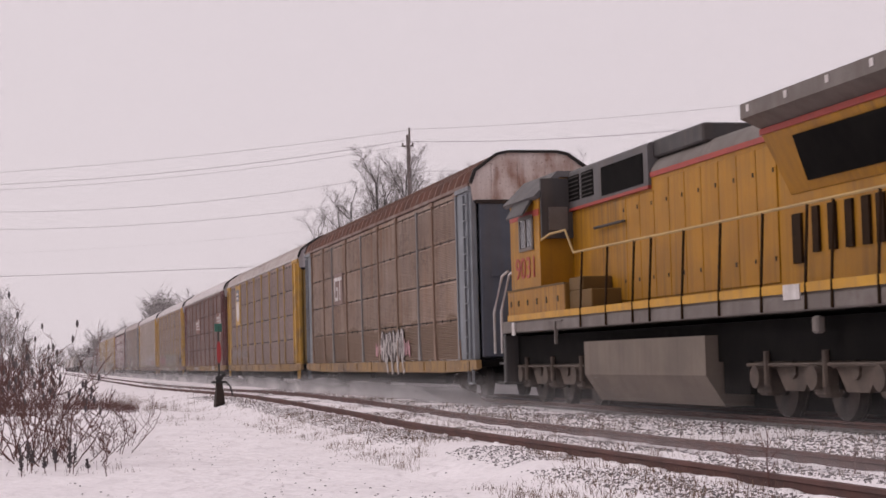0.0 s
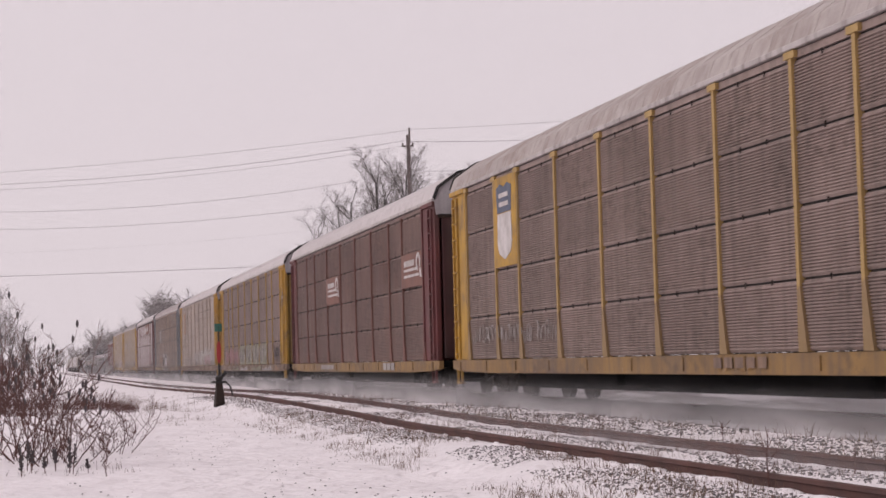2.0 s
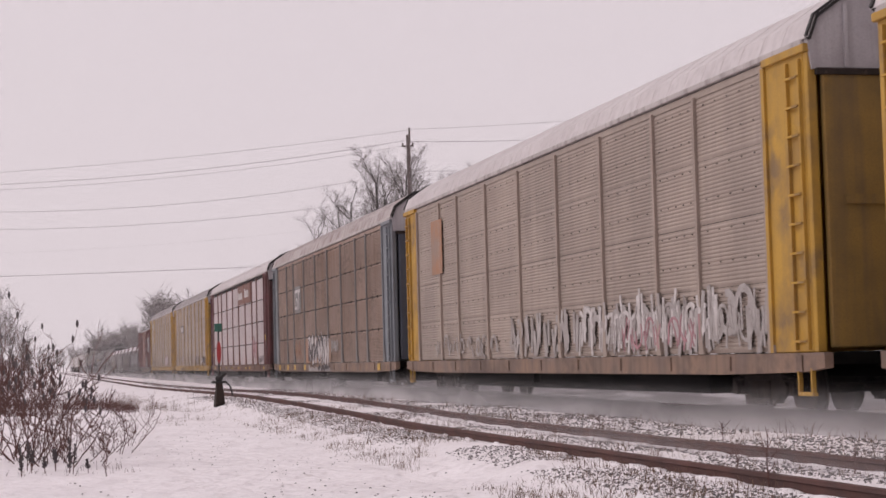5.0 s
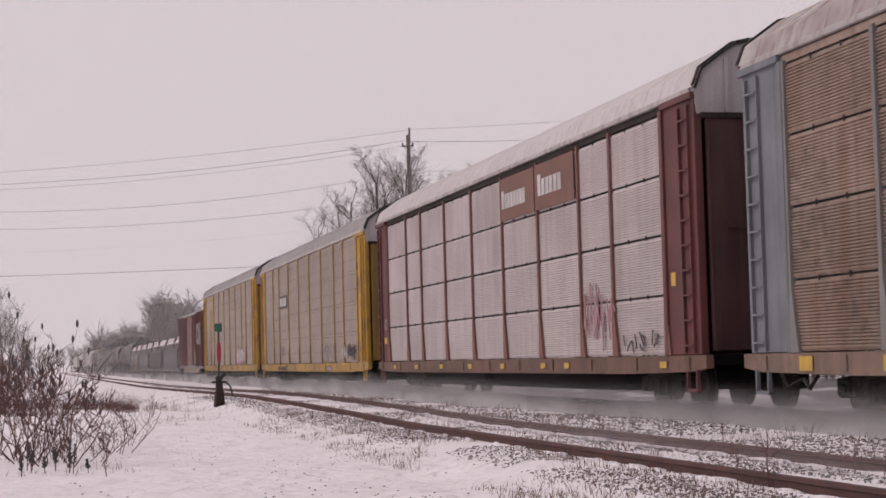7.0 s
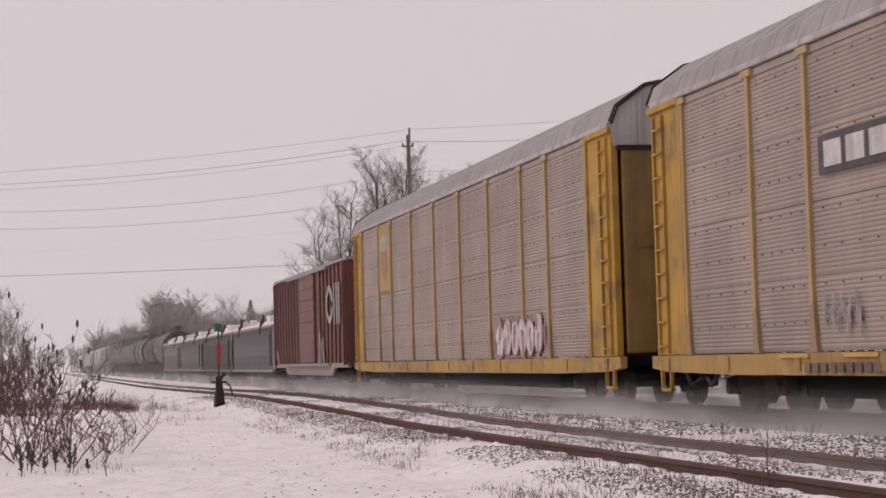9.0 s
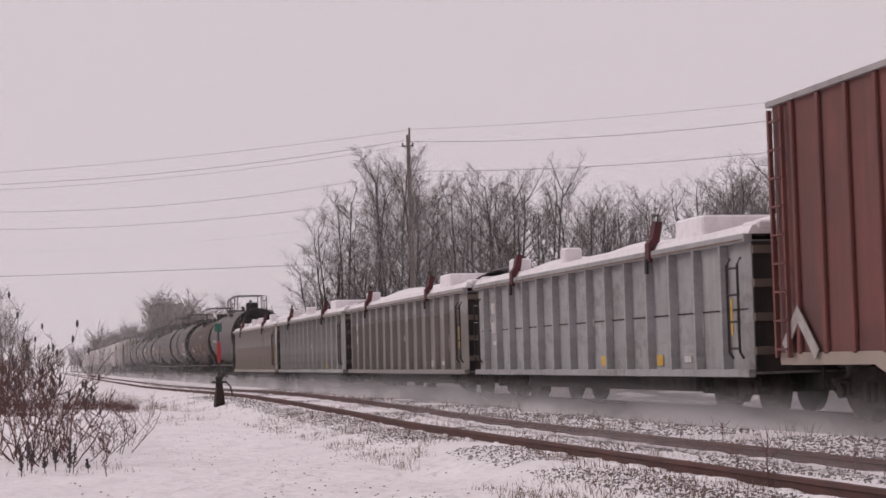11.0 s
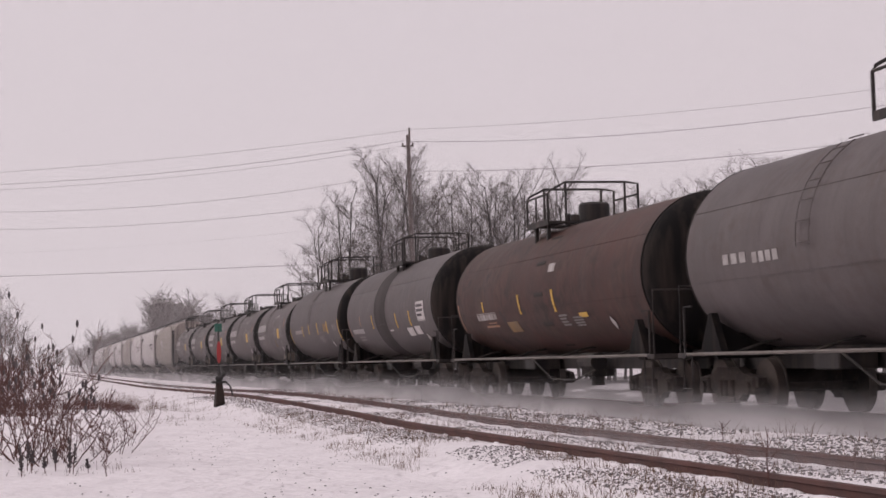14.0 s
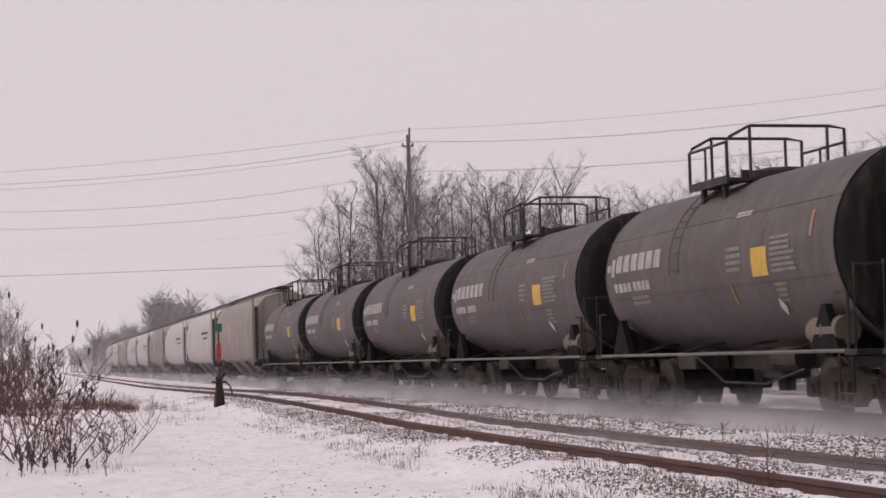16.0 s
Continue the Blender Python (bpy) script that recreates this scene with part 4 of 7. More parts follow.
def worn_side(car):
    """Touch-up patches, painted shade beside the ribs and worn white marks on the most weathered car."""
    r = random.Random(61)
    for k, (z0, z1, f0, f1) in enumerate(((1.62, 2.1, 0.25, 0.75), (0.78, 1.5, 0.15, 0.85), (1.15, 1.85, 0.2, 0.6), (1.7, 2.2, 0.3, 0.8), (0.8, 1.6, 0.2, 0.7), (1.5, 2.2, 0.2, 0.7), (1.1, 1.8, 0.3, 0.8))):
        y = 5.0 - k * 1.108
        s = Shape()
        patch(s, y + 0.10 + f0 * 0.9, y + 0.10 + f1 * 0.9, z0, z1, -1.3985, r)
        part("paint_patch", s, OCHRE if k in (0, 2, 3, 5) else OLIVE, car, "ochre primer patch" if k in (0, 2, 3, 5) else "drab touch-up patch")
        s = Shape()
        patch(s, y + 0.12, y + 1.0, 0.8 + r.uniform(0, 0.3), 1.75 + r.uniform(0, 0.35), -1.3945, r)
        part("paint_patch", s, OLIVE, car, "drab touch-up patch")
    # brown strips put the shade next to each rib into colour
    for k in range(14):
        y, s = -7.26 + k * 1.108, Shape()
        zs = np.linspace(0.76, 2.6, 9)
        e = [0.05 + r.uniform(0, 0.07) for z in zs]
        for (za, ea), (zb, eb) in zip(zip(zs, e), zip(zs[1:], e[1:])):
            s.prism_x([(y, float(za)), (y - ea, float(za)), (y - eb, float(zb)), (y, float(zb))], -1.406, -1.40)
        part("rust_streak", s, RUST_SHADE, car, "dark brown shade strip beside a rib")
    marks(car, [(6.28 + 0.17 * i, 6.40 + 0.17 * i, z, z + h) for z, h in ((2.0, 0.24), (1.50, 0.27)) for i in range(4)] + [(6.3, 6.9, 0.95, 1.25)], WHITE, -1.41, "reporting_mark")


def gondola(s_mid, m, seed):
    r = random.Random(seed)
    car = thing("gondola_car", "grey ribbed gondola under white snow-covered lids", "railcar", "covered gondola cars")
    body = Shape().box(-1.39, 1.43, -8.1, 8.1, 0.66, 2.66)
    part("body", body, m, car)
    part("top_chord", Shape().box(-1.53, -1.38, -8.15, 8.15, 2.62, 2.75, 0.015).box(1.38, 1.53, -8.15, 8.15, 2.62, 2.75), m, car)
    part("side_sill", Shape().box(-1.52, -1.40, -8.15, 8.15, 0.62, 0.74, 0.01), m, car)
    rm = Shape().loft([[(-0.14, -0.030, z), (0.0, -0.045, z), (0.0, 0.045, z), (-0.14, 0.030, z)] for z in (0.72, 2.63)]).mesh("side_rib", m)
    for k in range(14):
        part("side_rib", rm, None, car, at=pose(-1.39, -7.2 + k * 1.108, 0))
    if seed in (3, 6):
        part("belt", Shape().box(-1.402, -1.38, -7.9, 7.9, 1.625, 1.645), TRUCK, car, "dark seam along the side")
    part("chord_edge", Shape().box(-1.535, -1.525, -8.1, 8.1, 2.64, 2.67), RUST_SHADE, car, "rusty edge line")
    # lids: a low white arch, raised blocks and end lips
    lid = Shape().prism_y([(-1.47, 2.74), (-1.40, 2.86), (-0.7, 3.02), (0, 3.06), (0.7, 3.02), (1.40, 2.86), (1.47, 2.74)], -8.2, 8.2)
    part("lid", lid, COVER, car, "white lid under snow")
    blocks = ((5.9, 0.45, 3.10, -0.95), (1.3, 0.36, 3.20, -1.05), (-1.15, 0.36, 3.20, -1.05), (-5.4, 0.50, 3.24, -1.02), (-7.9, 0.9, 2.93, 1.3)) if seed == 6 else ((5.35, 0.50, 3.20, -0.95),) + (() if seed == 4 else ((1.45 if seed == 3 else 0.8, 0.40, 3.18, -0.98),)) + ( (-5.45, 1.2, 3.20, 0.1), (7.95, 0.5, 2.94, 1.3), (-7.95, 0.6, 2.94, 1.3))
    for y, ln, h, far in blocks:
        y += r.uniform(-0.08, 0.08)
        part("lid_block", Shape().box(-1.33, far, y - ln / 2, y + ln / 2, 2.80, h, 0.035), COVER, car, "upright white lid end")
    heap = Shape()
    ys = np.linspace(-8.0, 8.0, 50)
    heap.loft([[(x, float(y), 2.79 + ((0.36 if seed in (4, 6) else 0.27) + 0.08 * math.sin(y * 1.1 + seed) + 0.035 * math.sin(y * 2.7 + seed) + 0.02 * math.sin(y * 6.1)) * max(0.0, 1 - (x / 1.42) ** 2)) for x in np.linspace(-1.42, 1.42, 9)] for y in ys], closed=False)
    part("snow_drift", heap, SNOW, car, "drifted snow on the lids", True)
    for y in (-4.1, 4.6):
        lc = part("lid_clip", Shape().prism_y([(-1.57, 2.56), (-1.50, 2.56), (-1.46, 2.82), (-1.36, 2.90), (-1.30, 3.24), (-1.42, 3.26), (-1.48, 2.98), (-1.56, 2.88)], y - 0.10, y + 0.10), RED_CLIP, car, "dark red lid clip")
        part("latch", Shape().box(-1.60, -1.55, y - 0.05, y + 0.05, 2.36, 2.62, 0.01), BLACK, lc)
        part("clip_head", Shape().tube([(-1.40, y - 0.12, 3.24), (-1.38, y - 0.12, 3.36), (-1.38, y + 0.12, 3.36), (-1.40, y + 0.12, 3.24)], 0.018, 6), BLACK, lc)
    # markings: white plates, yellow squares and a small red one
    marks(car, [(-6.15, -5.85, 1.25, 1.62), (-5.6, -5.3, 0.85, 0.95)], WHITE, -1.41, "placard")
    marks(car, [(-6.08, -5.92, 1.32, 1.46)], GRAF_DARK, -1.42, "placard_panel")
    marks(car, [(-7.5, -7.43, 1.25, 1.8)], YELLOW_MARK, -1.47, "yellow_stripe", "yellow upright stripe")
    marks(car, [(-6.05, -5.75, 2.0, 2.06), (-6.0, -5.8, 2.1, 2.16), (-6.1, -5.8, 1.9, 1.95)], STEEL_DARK, -1.41, "stencil_bar")
    marks(car, [(y, y + 0.28, 0.80, 0.98) for y in (-4.3, -1.3, 1.8, 5.0)], GRAF_PALE if seed == 4 else YELLOW_MARK, -1.41, "reflector")
    marks(car, [(0.55, 0.85, 1.80, 2.06)], RED_CLIP, -1.41, "red_placard")
    if seed == 6:
        worn_side(car)
    else:
        marks(car, [(6.28 + 0.17 * i, 6.40 + 0.17 * i, z, z + h) for z, h in ((2.02, 0.24), (1.58, 0.24)) for i in range(4)] + [(6.3, 6.8, 1.3, 1.38)], WHITE, -1.41, "reporting_mark")
    dm = Shape().prism_x([(-0.5, 1.40), (-0.35, 1.63), (-0.5, 1.86), (-0.65, 1.63)], -1.42, -1.39)
    part("diamond_placard", dm, WHITE, car)
    # the wider box is added for shade between the trucks
    part("underframe", Shape().box(-0.4, 0.4, -8.3, 8.3, 0.42, 0.66).box(-1.1, 1.1, -5.0, 5.0, 0.36, 0.66), STEEL_DARK, car)
    for e in (-1, 1):
        gr = Shape().tube([(-1.5, 7.55 * e, 0.9), (-1.56, 7.55 * e, 1.0), (-1.56, 7.55 * e, 2.3), (-1.5, 7.55 * e, 2.4)], 0.02).tube([(-1.5, 7.95 * e, 0.9), (-1.56, 7.95 * e, 1.0), (-1.56, 7.95 * e, 2.3), (-1.5, 7.95 * e, 2.4)], 0.02)
        gr = part("ladder", gr, STEEL_DARK, car, "dark grab irons")
        for z in (1.05, 1.45, 1.85, 2.25):
            part("rung", Shape().tube([(-1.55, 7.55 * e, z), (-1.55, 7.95 * e, z)], 0.018), STEEL_DARK, gr)
        part("end_wall", Shape().box(-1.385, 1.42, min(8.1 * e, 8.14 * e), max(8.1 * e, 8.14 * e), 0.70, 2.63), STEEL_DARK, car, "dark end wall")
        for z in (0.95, 1.45, 1.95, 2.45):
            part("end_beam", Shape().box(-1.40, 1.40, min(8.1 * e, 8.2 * e), max(8.1 * e, 8.2 * e), z, z + 0.12), TANK_GREY, car)
        coupler(car, 8.15 * e, 0.53 * e)
        truck(car, 6.4 * e)
    TRAIN.append((car, s_mid))
    return car


for k, (s, m) in enumerate(((320.0, GON_GREY), (337.35, GON_DARK), (354.7, GON_LIGHT), (372.0, GON_RUSTY))):
    gondola(s, m, k + 3)

# ---------- tank cars ----------
TANK_BLACK = mat("dull_black_tank", (0.110, 0.090, 0.087), (0.088, 0.071, 0.070), 0.6, spec=0.3, washes=(((0.045, 0.038, 0.036), 0.7, (2.0, 2.0, 0.6), (0.35, 0.35, 0.5)), ((0.14, 0.12, 0.115), 0.55, (6.0, 6.0, 4.0), (0.8, 0.8, 0.9)), FLECK), blotch=0.7, streak=0.35, dirt=(0.16, 0.14, 0.13))
TANK_GREYISH = mat("sun_bleached_black_tank", (0.129, 0.109, 0.108), (0.106, 0.090, 0.089), 0.6, spec=0.25, blotch=0.7, streak=0.4, dirt=(0.07, 0.06, 0.057), washes=(FLECK,))
TANK_BROWN = mat("rusty_brown_tank", (0.074, 0.030, 0.023), (0.046, 0.020, 0.016), 0.58, spec=0.23, blotch=0.7, streak=0.45, dirt=(0.03, 0.025, 0.023), washes=(((0.05, 0.026, 0.019), 0.8, (0.8, 0.8, 0.8), (0.3, 0.25, 0.3)), ((0.075, 0.062, 0.058), 0.4, (2.0, 2.0, 0.5), (0.4, 0.4, 0.4)), ((0.012, 0.009, 0.008), 0.8, (4.0, 4.5, 6.0), (0.6, 0.5, 0.9)), ((0.09, 0.05, 0.035), 0.5, (5.0, 5.0, 3.0), (0.8, 0.8, 0.9))))
TANK_DARK = mat("oily_black_tank", (0.093, 0.077, 0.076), (0.074, 0.062, 0.060), 0.55, spec=0.25, washes=(((0.14, 0.12, 0.115), 0.55, (6.0, 6.0, 4.0), (0.8, 0.8, 0.9)), FLECK), blotch=0.7, streak=0.35, dirt=(0.10, 0.087, 0.08))
TANK_STAIN = mat("black_spill_band", (0.040, 0.033, 0.031), (0.055, 0.046, 0.044), 0.7, spec=0.15, blotch=1.5)
# near-black: the shade on the tank ends is in the colour, with dirt
TANK_HEAD = mat("tank_head_shade_and_dirt", (0.012, 0.011, 0.011), (0.017, 0.015, 0.015), 0.8, spec=0.1, blotch=0.8, streak=0.3)
TANK_MARK = mat("worn_white_lettering", (0.42, 0.39, 0.38), (0.30, 0.27, 0.26), 0.7, blotch=5)
DATA_DIM = mat("faded_grey_print", (0.235, 0.212, 0.205), (0.165, 0.147, 0.142), 0.7, blotch=5)


def tank_ring(r, y, zc, n=40):
    return [(r * math.cos(2 * math.pi * k / n), y, zc + r * math.sin(2 * math.pi * k / n)) for k in range(n)]


def on_tank(car, y0, y1, a0, a1, shell, material, name, label=""):
    """A thin painted patch that follows the shell; angles in degrees above the horizontal on the camera side."""
    r, zc = shell
    s = Shape()
    rings = []
    for i in range(6):
        a = radians(a0 + (a1 - a0) * i / 5)
        rings.append([(-(r + q) * math.cos(a), y, zc + (r + q) * math.sin(a)) for y, q in ((y0, 0.0), (y1, 0.0), (y1, 0.008), (y0, 0.008))])
    s.loft(rings)
    return part(name, s, material, car, label)


def row_of_blocks(car, y, count, wide, gap, a0, a1, shell, material, name):
    """Worn lettering as plain upright blocks, from y towards the car's rear."""
    for k in range(count):
        on_tank(car, y - k * (wide + gap) - wide, y - k * (wide + gap), a0, a1, shell, material, name)


def lines_of_data(car, y0, y1, a0, a1, count, shell, material, rnd):
    """A block of small print as thin bars of uneven length."""
    st = (a1 - a0) / count
    for k in range(count):
        on_tank(car, y0 + (y1 - y0) * rnd.uniform(0.0, 0.3), y1, a1 - k * st - st * 0.55, a1 - k * st, shell, material, "data_bar")


TANK_LABEL = {"plain": "dull grey-black tank car with a dome platform", "band": "grey tank car with a black spill band round its middle", "bars": "black tank car with yellow upright bars", "brown": "rusty brown tank car with yellow bars", "lettered": "grey-black tank car with worn white marks"}
# radius and axis height of the shell, place of the dome platform, place of the side ladder
TANK_FORM = {"plain": (1.49, 2.53, (-0.75, 0.10), 1.25), "band": (1.49, 2.53, (0.05, 0.0), None), "bars": (1.49, 2.53, (-0.55, 0.14), 0.3), "brown": (1.42, 2.45, (0.75, -0.05), None), "lettered": (1.405, 2.415, (0.5, -0.19), 1.05)}


def tank_car(s_mid, length, shell_m, style, seed):
    """style: 'plain', 'band' (black spill band round the middle), 'bars' (yellow upright bars), 'brown', 'lettered'."""
    r = random.Random(seed)
    R, zc, (dome_y, dome_z), ladder_y = TANK_FORM[style]
    shell = (R, zc)
    car = thing("tank_car", TANK_LABEL[style], "tank car", "tank cars")
    hl = length / 2 - 0.98
    part("shell", Shape().loft([tank_ring(R, y, zc) for y in np.linspace(-hl, hl, 7)], caps=False), shell_m, car, smooth="all")
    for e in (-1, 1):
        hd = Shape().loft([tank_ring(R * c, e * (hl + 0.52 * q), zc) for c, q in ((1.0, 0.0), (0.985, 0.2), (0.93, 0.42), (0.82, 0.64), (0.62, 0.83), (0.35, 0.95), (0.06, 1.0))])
        part("head", hd, TANK_HEAD, car, "domed tank head, its shade and dirt put into near-black", "all")
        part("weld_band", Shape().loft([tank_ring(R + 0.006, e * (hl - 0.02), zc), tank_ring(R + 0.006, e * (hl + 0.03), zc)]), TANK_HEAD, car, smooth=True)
    for y in (-hl * 0.5, hl * 0.5):
        part("shell_seam", Shape().loft([tank_ring(R + 0.004, y - 0.02, zc), tank_ring(R + 0.004, y + 0.02, zc)], caps=False), shell_m, car, smooth=True)
    on_tank(car, -hl, hl, 27.6, 28.1, shell, shell_m, "long_weld")
    on_tank(car, -hl, hl, -17.3, -16.8, shell, shell_m, "long_weld")
    dome_at, side_at = pose(0, dome_y, dome_z), pose(0, ladder_y or 0.0, zc - 2.53)
    dome_r, dome_top = (0.40, 4.18) if style == "lettered" else (0.34, 4.40)
    part("dome", Shape().loft([[(0.28 + q * math.cos(2 * math.pi * k / 20), q * math.sin(2 * math.pi * k / 20), z) for k in range(20)] for q, z in ((dome_r, 3.85), (dome_r, dome_top - 0.05), (dome_r - 0.05, dome_top), (0.05, dome_top + 0.02))]), STEEL_DARK, car, "black valve dome", True, dome_at)
    part("valve", Shape().tube([(-0.25, -0.25, 3.85), (-0.25, -0.25, 4.12)], 0.10, 10), STEEL_DARK, car, at=dome_at)
    part("vent", Shape().tube([(-0.2, 0.4, 3.85), (-0.2, 0.4, 4.20)], 0.07, 10), STEEL_DARK, car, at=dome_at)
    part("platform", Shape().box(-1.02, 1.02, -0.80, -0.48, 3.90, 3.95).box(-1.02, 1.02, 0.48, 0.80, 3.90, 3.95).box(-1.02, -0.62, -0.49, 0.49, 3.90, 3.95).box(0.62, 1.02, -0.49, 0.49, 3.90, 3.95).box(-1.04, -1.0, -0.82, 0.82, 3.86, 3.99).box(-0.95, -0.88, -0.5, -0.4, 3.45, 3.9).box(-0.95, -0.88, 0.4, 0.5, 3.45, 3.9), STEEL_DARK, car, "dark walkway round the dome", at=dome_at)
    for y in (-0.80, 0.80):
        rl = Shape().tube([(-1.02, y, 3.92), (-1.02, y, 4.52), (-0.97, y, 4.60), (-0.62, y, 4.78), (0.75, y, 4.78), (1.02, y, 4.74), (1.02, y, 3.92)], 0.028, 6)
        rl.tube([(-0.62, y, 3.92), (-0.62, y, 4.78)], 0.026, 6).tube([(0.72, y, 3.92), (0.72, y, 4.78)], 0.026, 6)
        part("platform_rail", rl, STEEL_DARK, car, "black pipe railing", at=dome_at)
    for x in (-1.02, 1.02):
        part("side_rail", Shape().tube([(x, -0.80, 4.52), (x, 0.80, 4.52)], 0.024, 6).tube([(x, 0.1, 4.52), (x, 0.1, 3.95)], 0.022, 6), STEEL_DARK, car, at=dome_at)
    if ladder_y is not None:
        # side ladder that follows the shell
        ld = Shape()
        for y in (-0.21, 0.21):
            ld.tube([(-(R + 0.06) * math.cos(radians(a)), y, 2.53 + (R + 0.06) * math.sin(radians(a))) for a in range(-4, 66, 7)], 0.009, 5)
        ld = part("ladder", ld, shell_m, car, "thin side ladder", at=side_at)
        rung = Shape().tube([(0, -0.21, 0), (0, 0.21, 0)], 0.012, 5).mesh("rung", shell_m)
        for a in range(-2, 66, 11):
            part("rung", rung, None, ld, at=pose(-(R + 0.06) * math.cos(radians(a)), 0, 2.53 + (R + 0.06) * math.sin(radians(a))))
    # sills, running rail and saddles
    part("centre_sill", Shape().box(-0.33, 0.33, -hl - 0.7, hl + 0.7, 0.72, 1.06), STEEL_DARK, car)
    part("outlet", Shape().box(-0.25, 0.25, -0.4, 0.4, 0.55, 1.2, 0.03).tube([(0, 0, 0.60), (0, 0, 0.36)], 0.14, 10), STEEL_DARK, car)
    part("valve_box", Shape().box(-1.0, -0.4, 1.4, 2.2, 0.72, 1.0, 0.02), STEEL_DARK, car)
    part("air_tank", Shape().tube([(-0.7, -2.2, 0.88), (-0.7, -1.3, 0.88)], 0.18, 12), STEEL_DARK, car)
    part("brake_rod", Shape().tube([(-1.2, 1.0, 1.0), (-0.95, 0.3, 0.52), (-0.9, -1.2, 0.50), (-0.9, -2.6, 0.72)], 0.022, 5), STEEL_DARK, car)
    part("running_rail", Shape().tube([(-1.42, -hl - 0.35, 0.98), (-1.42, hl + 0.35, 0.98)], 0.03, 6), LOCO_GREY, car, "grey side running rail")
    for y in np.linspace(-hl + 1.6, hl - 1.6, 4):
        part("rail_bracket", Shape().tube([(-1.42, float(y), 0.98), (-0.95, float(y), 1.12), (-0.6, float(y), zc - math.sqrt(R * R - 0.36) + 0.01)], 0.022, 5), STEEL_DARK, car)
    if style == "lettered":
        part("air_reservoir", Shape().tube([(-1.15, -hl + 0.20, 1.26), (-1.15, -hl + 1.10, 1.26)], 0.20, 16).tube([(-1.15, -hl + 0.62, 1.26), (-1.15, -hl + 0.66, 1.26)], 0.21, 16), TANK_GREY, car, "grey air reservoir", True)
    for e in (-1, 1):
        y = e * (hl - 0.55)
        sd = Shape().prism_y([(-1.25, 0.90), (-1.33, 1.0), (-1.24, 1.50), (-0.9, 1.3), (0.9, 1.3), (1.24, 1.50), (1.33, 1.0), (1.25, 0.90)], y - 0.10, y + 0.10)
        sd.prism_x([(y - 0.45 * e, 0.98), (y - 0.05 * e, 1.62), (y + 0.05 * e, 1.62), (y + 0.45 * e, 0.98)], -1.34, -1.22)
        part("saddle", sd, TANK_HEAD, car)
        eb = Shape().box(-1.45, 1.45, min(e * (hl + 0.25), e * (hl + 0.62)), max(e * (hl + 0.25), e * (hl + 0.62)), 0.92, 1.0, 0.01)
        eb.tube([(-1.42, e * (hl + 0.35), 1.0), (-1.42, e * (hl + 0.35), 1.75), (-1.42, e * (hl + 0.02), 1.75)], 0.022)
        eb.tube([(-1.42, e * (hl + 0.05), 0.98), (-1.42, e * (hl + 0.05), 0.42), (-1.42, e * (hl + 0.45), 0.42), (-1.42, e * (hl + 0.45), 0.98)], 0.022)
        eb.tube([(-1.42, e * (hl + 0.55), 1.0), (-1.42, e * (hl + 0.55), 2.1), (1.42, e * (hl + 0.55), 2.1), (1.42, e * (hl + 0.55), 1.0)], 0.022)
        part("end_platform", eb, STEEL_DARK, car)
        coupler(car, e * (hl + 0.45), e * 0.53)
        truck(car, e * (hl - 0.55))
    # markings: (from, to, low angle, high angle)
    W, Y = TANK_MARK, YELLOW_MARK

    def patch_on(material, name, *spots):
        for y0, y1, a0, a1 in spots:
            on_tank(car, y0, y1, a0, a1, shell, material, name)

    def diamond(y, a):
        q = radians(a)
        c = Vector((-(R + 0.02) * math.cos(q), y, zc + (R + 0.02) * math.sin(q)))
        up, out = Vector((math.sin(q), 0, math.cos(q))), Vector((-math.cos(q), 0, math.sin(q)))
        ring = [c + Vector((0, dy, 0)) + up * dz for dy, dz in ((-0.10, 0), (0, -0.15), (0.10, 0), (0, 0.15))]
        part("diamond_placard", Shape().loft([ring, [p + out * 0.01 for p in ring]]), WHITE, car, "white diamond placard")

    if style == "plain":
        row_of_blocks(car, 4.2, 3, 0.22, 0.10, -8, -2, shell, W, "number_bar")
        row_of_blocks(car, 3.1, 4, 0.17, 0.07, -9, -3, shell, W, "number_bar")
        patch_on(OCHRE, "faded_placard", (-3.5, -3.0, -16, -6))
        lines_of_data(car, -4.9, -4.2, -19, -9, 4, shell, DATA_DIM, r)
        patch_on(YELLOW_SILL, "yellow_edge", (-hl + 0.03, -hl + 0.09, -20, 12))
        diamond(-3.8, -36)
    if style == "brown":
        patch_on(GRAF_ORANGE, "orange_edge", (6.62, 6.68, -32, -5))
        patch_on(Y, "yellow_bar", (4.26, 4.34, -15, -5), (1.14, 1.24, -21, -3), (-1.45, -1.33, -22, -3))
        row_of_blocks(car, 5.0, 7, 0.19, 0.06, -23, -16, shell, GRAF_PALE, "number_bar")
        patch_on(GRAF_ORANGE, "faded_line", (3.4, 4.5, -31, -29), (3.5, 4.2, -27, -26))
        patch_on(YELLOW_SILL, "dull_yellow_placard", (1.75, 2.6, -38, -27))
        patch_on(TANK_STAIN, "dark_band", (-0.75, -0.1, -60, 75))
        patch_on(GRAF_PALE, "pale_placard", (-1.55, -1.1, 12, 19))
        lines_of_data(car, -2.0, -1.45, -37, -25, 4, shell, DATA_DIM, r)
        patch_on(Y, "yellow_patch", (-3.3, -2.8, -29, -25))
        lines_of_data(car, -3.0, -2.3, -38, -28, 4, shell, DATA_DIM, r)
        diamond(-4.6, -36)
    if style == "band":
        part("spill_band", Shape().loft([tank_ring(R + 0.010, y, zc) for y in (-0.1, 1.6)], caps=False), TANK_STAIN, car, "black spill band", "all")
        patch_on(GRAF_ORANGE, "orange_edge", (6.18, 6.23, -28, -4))
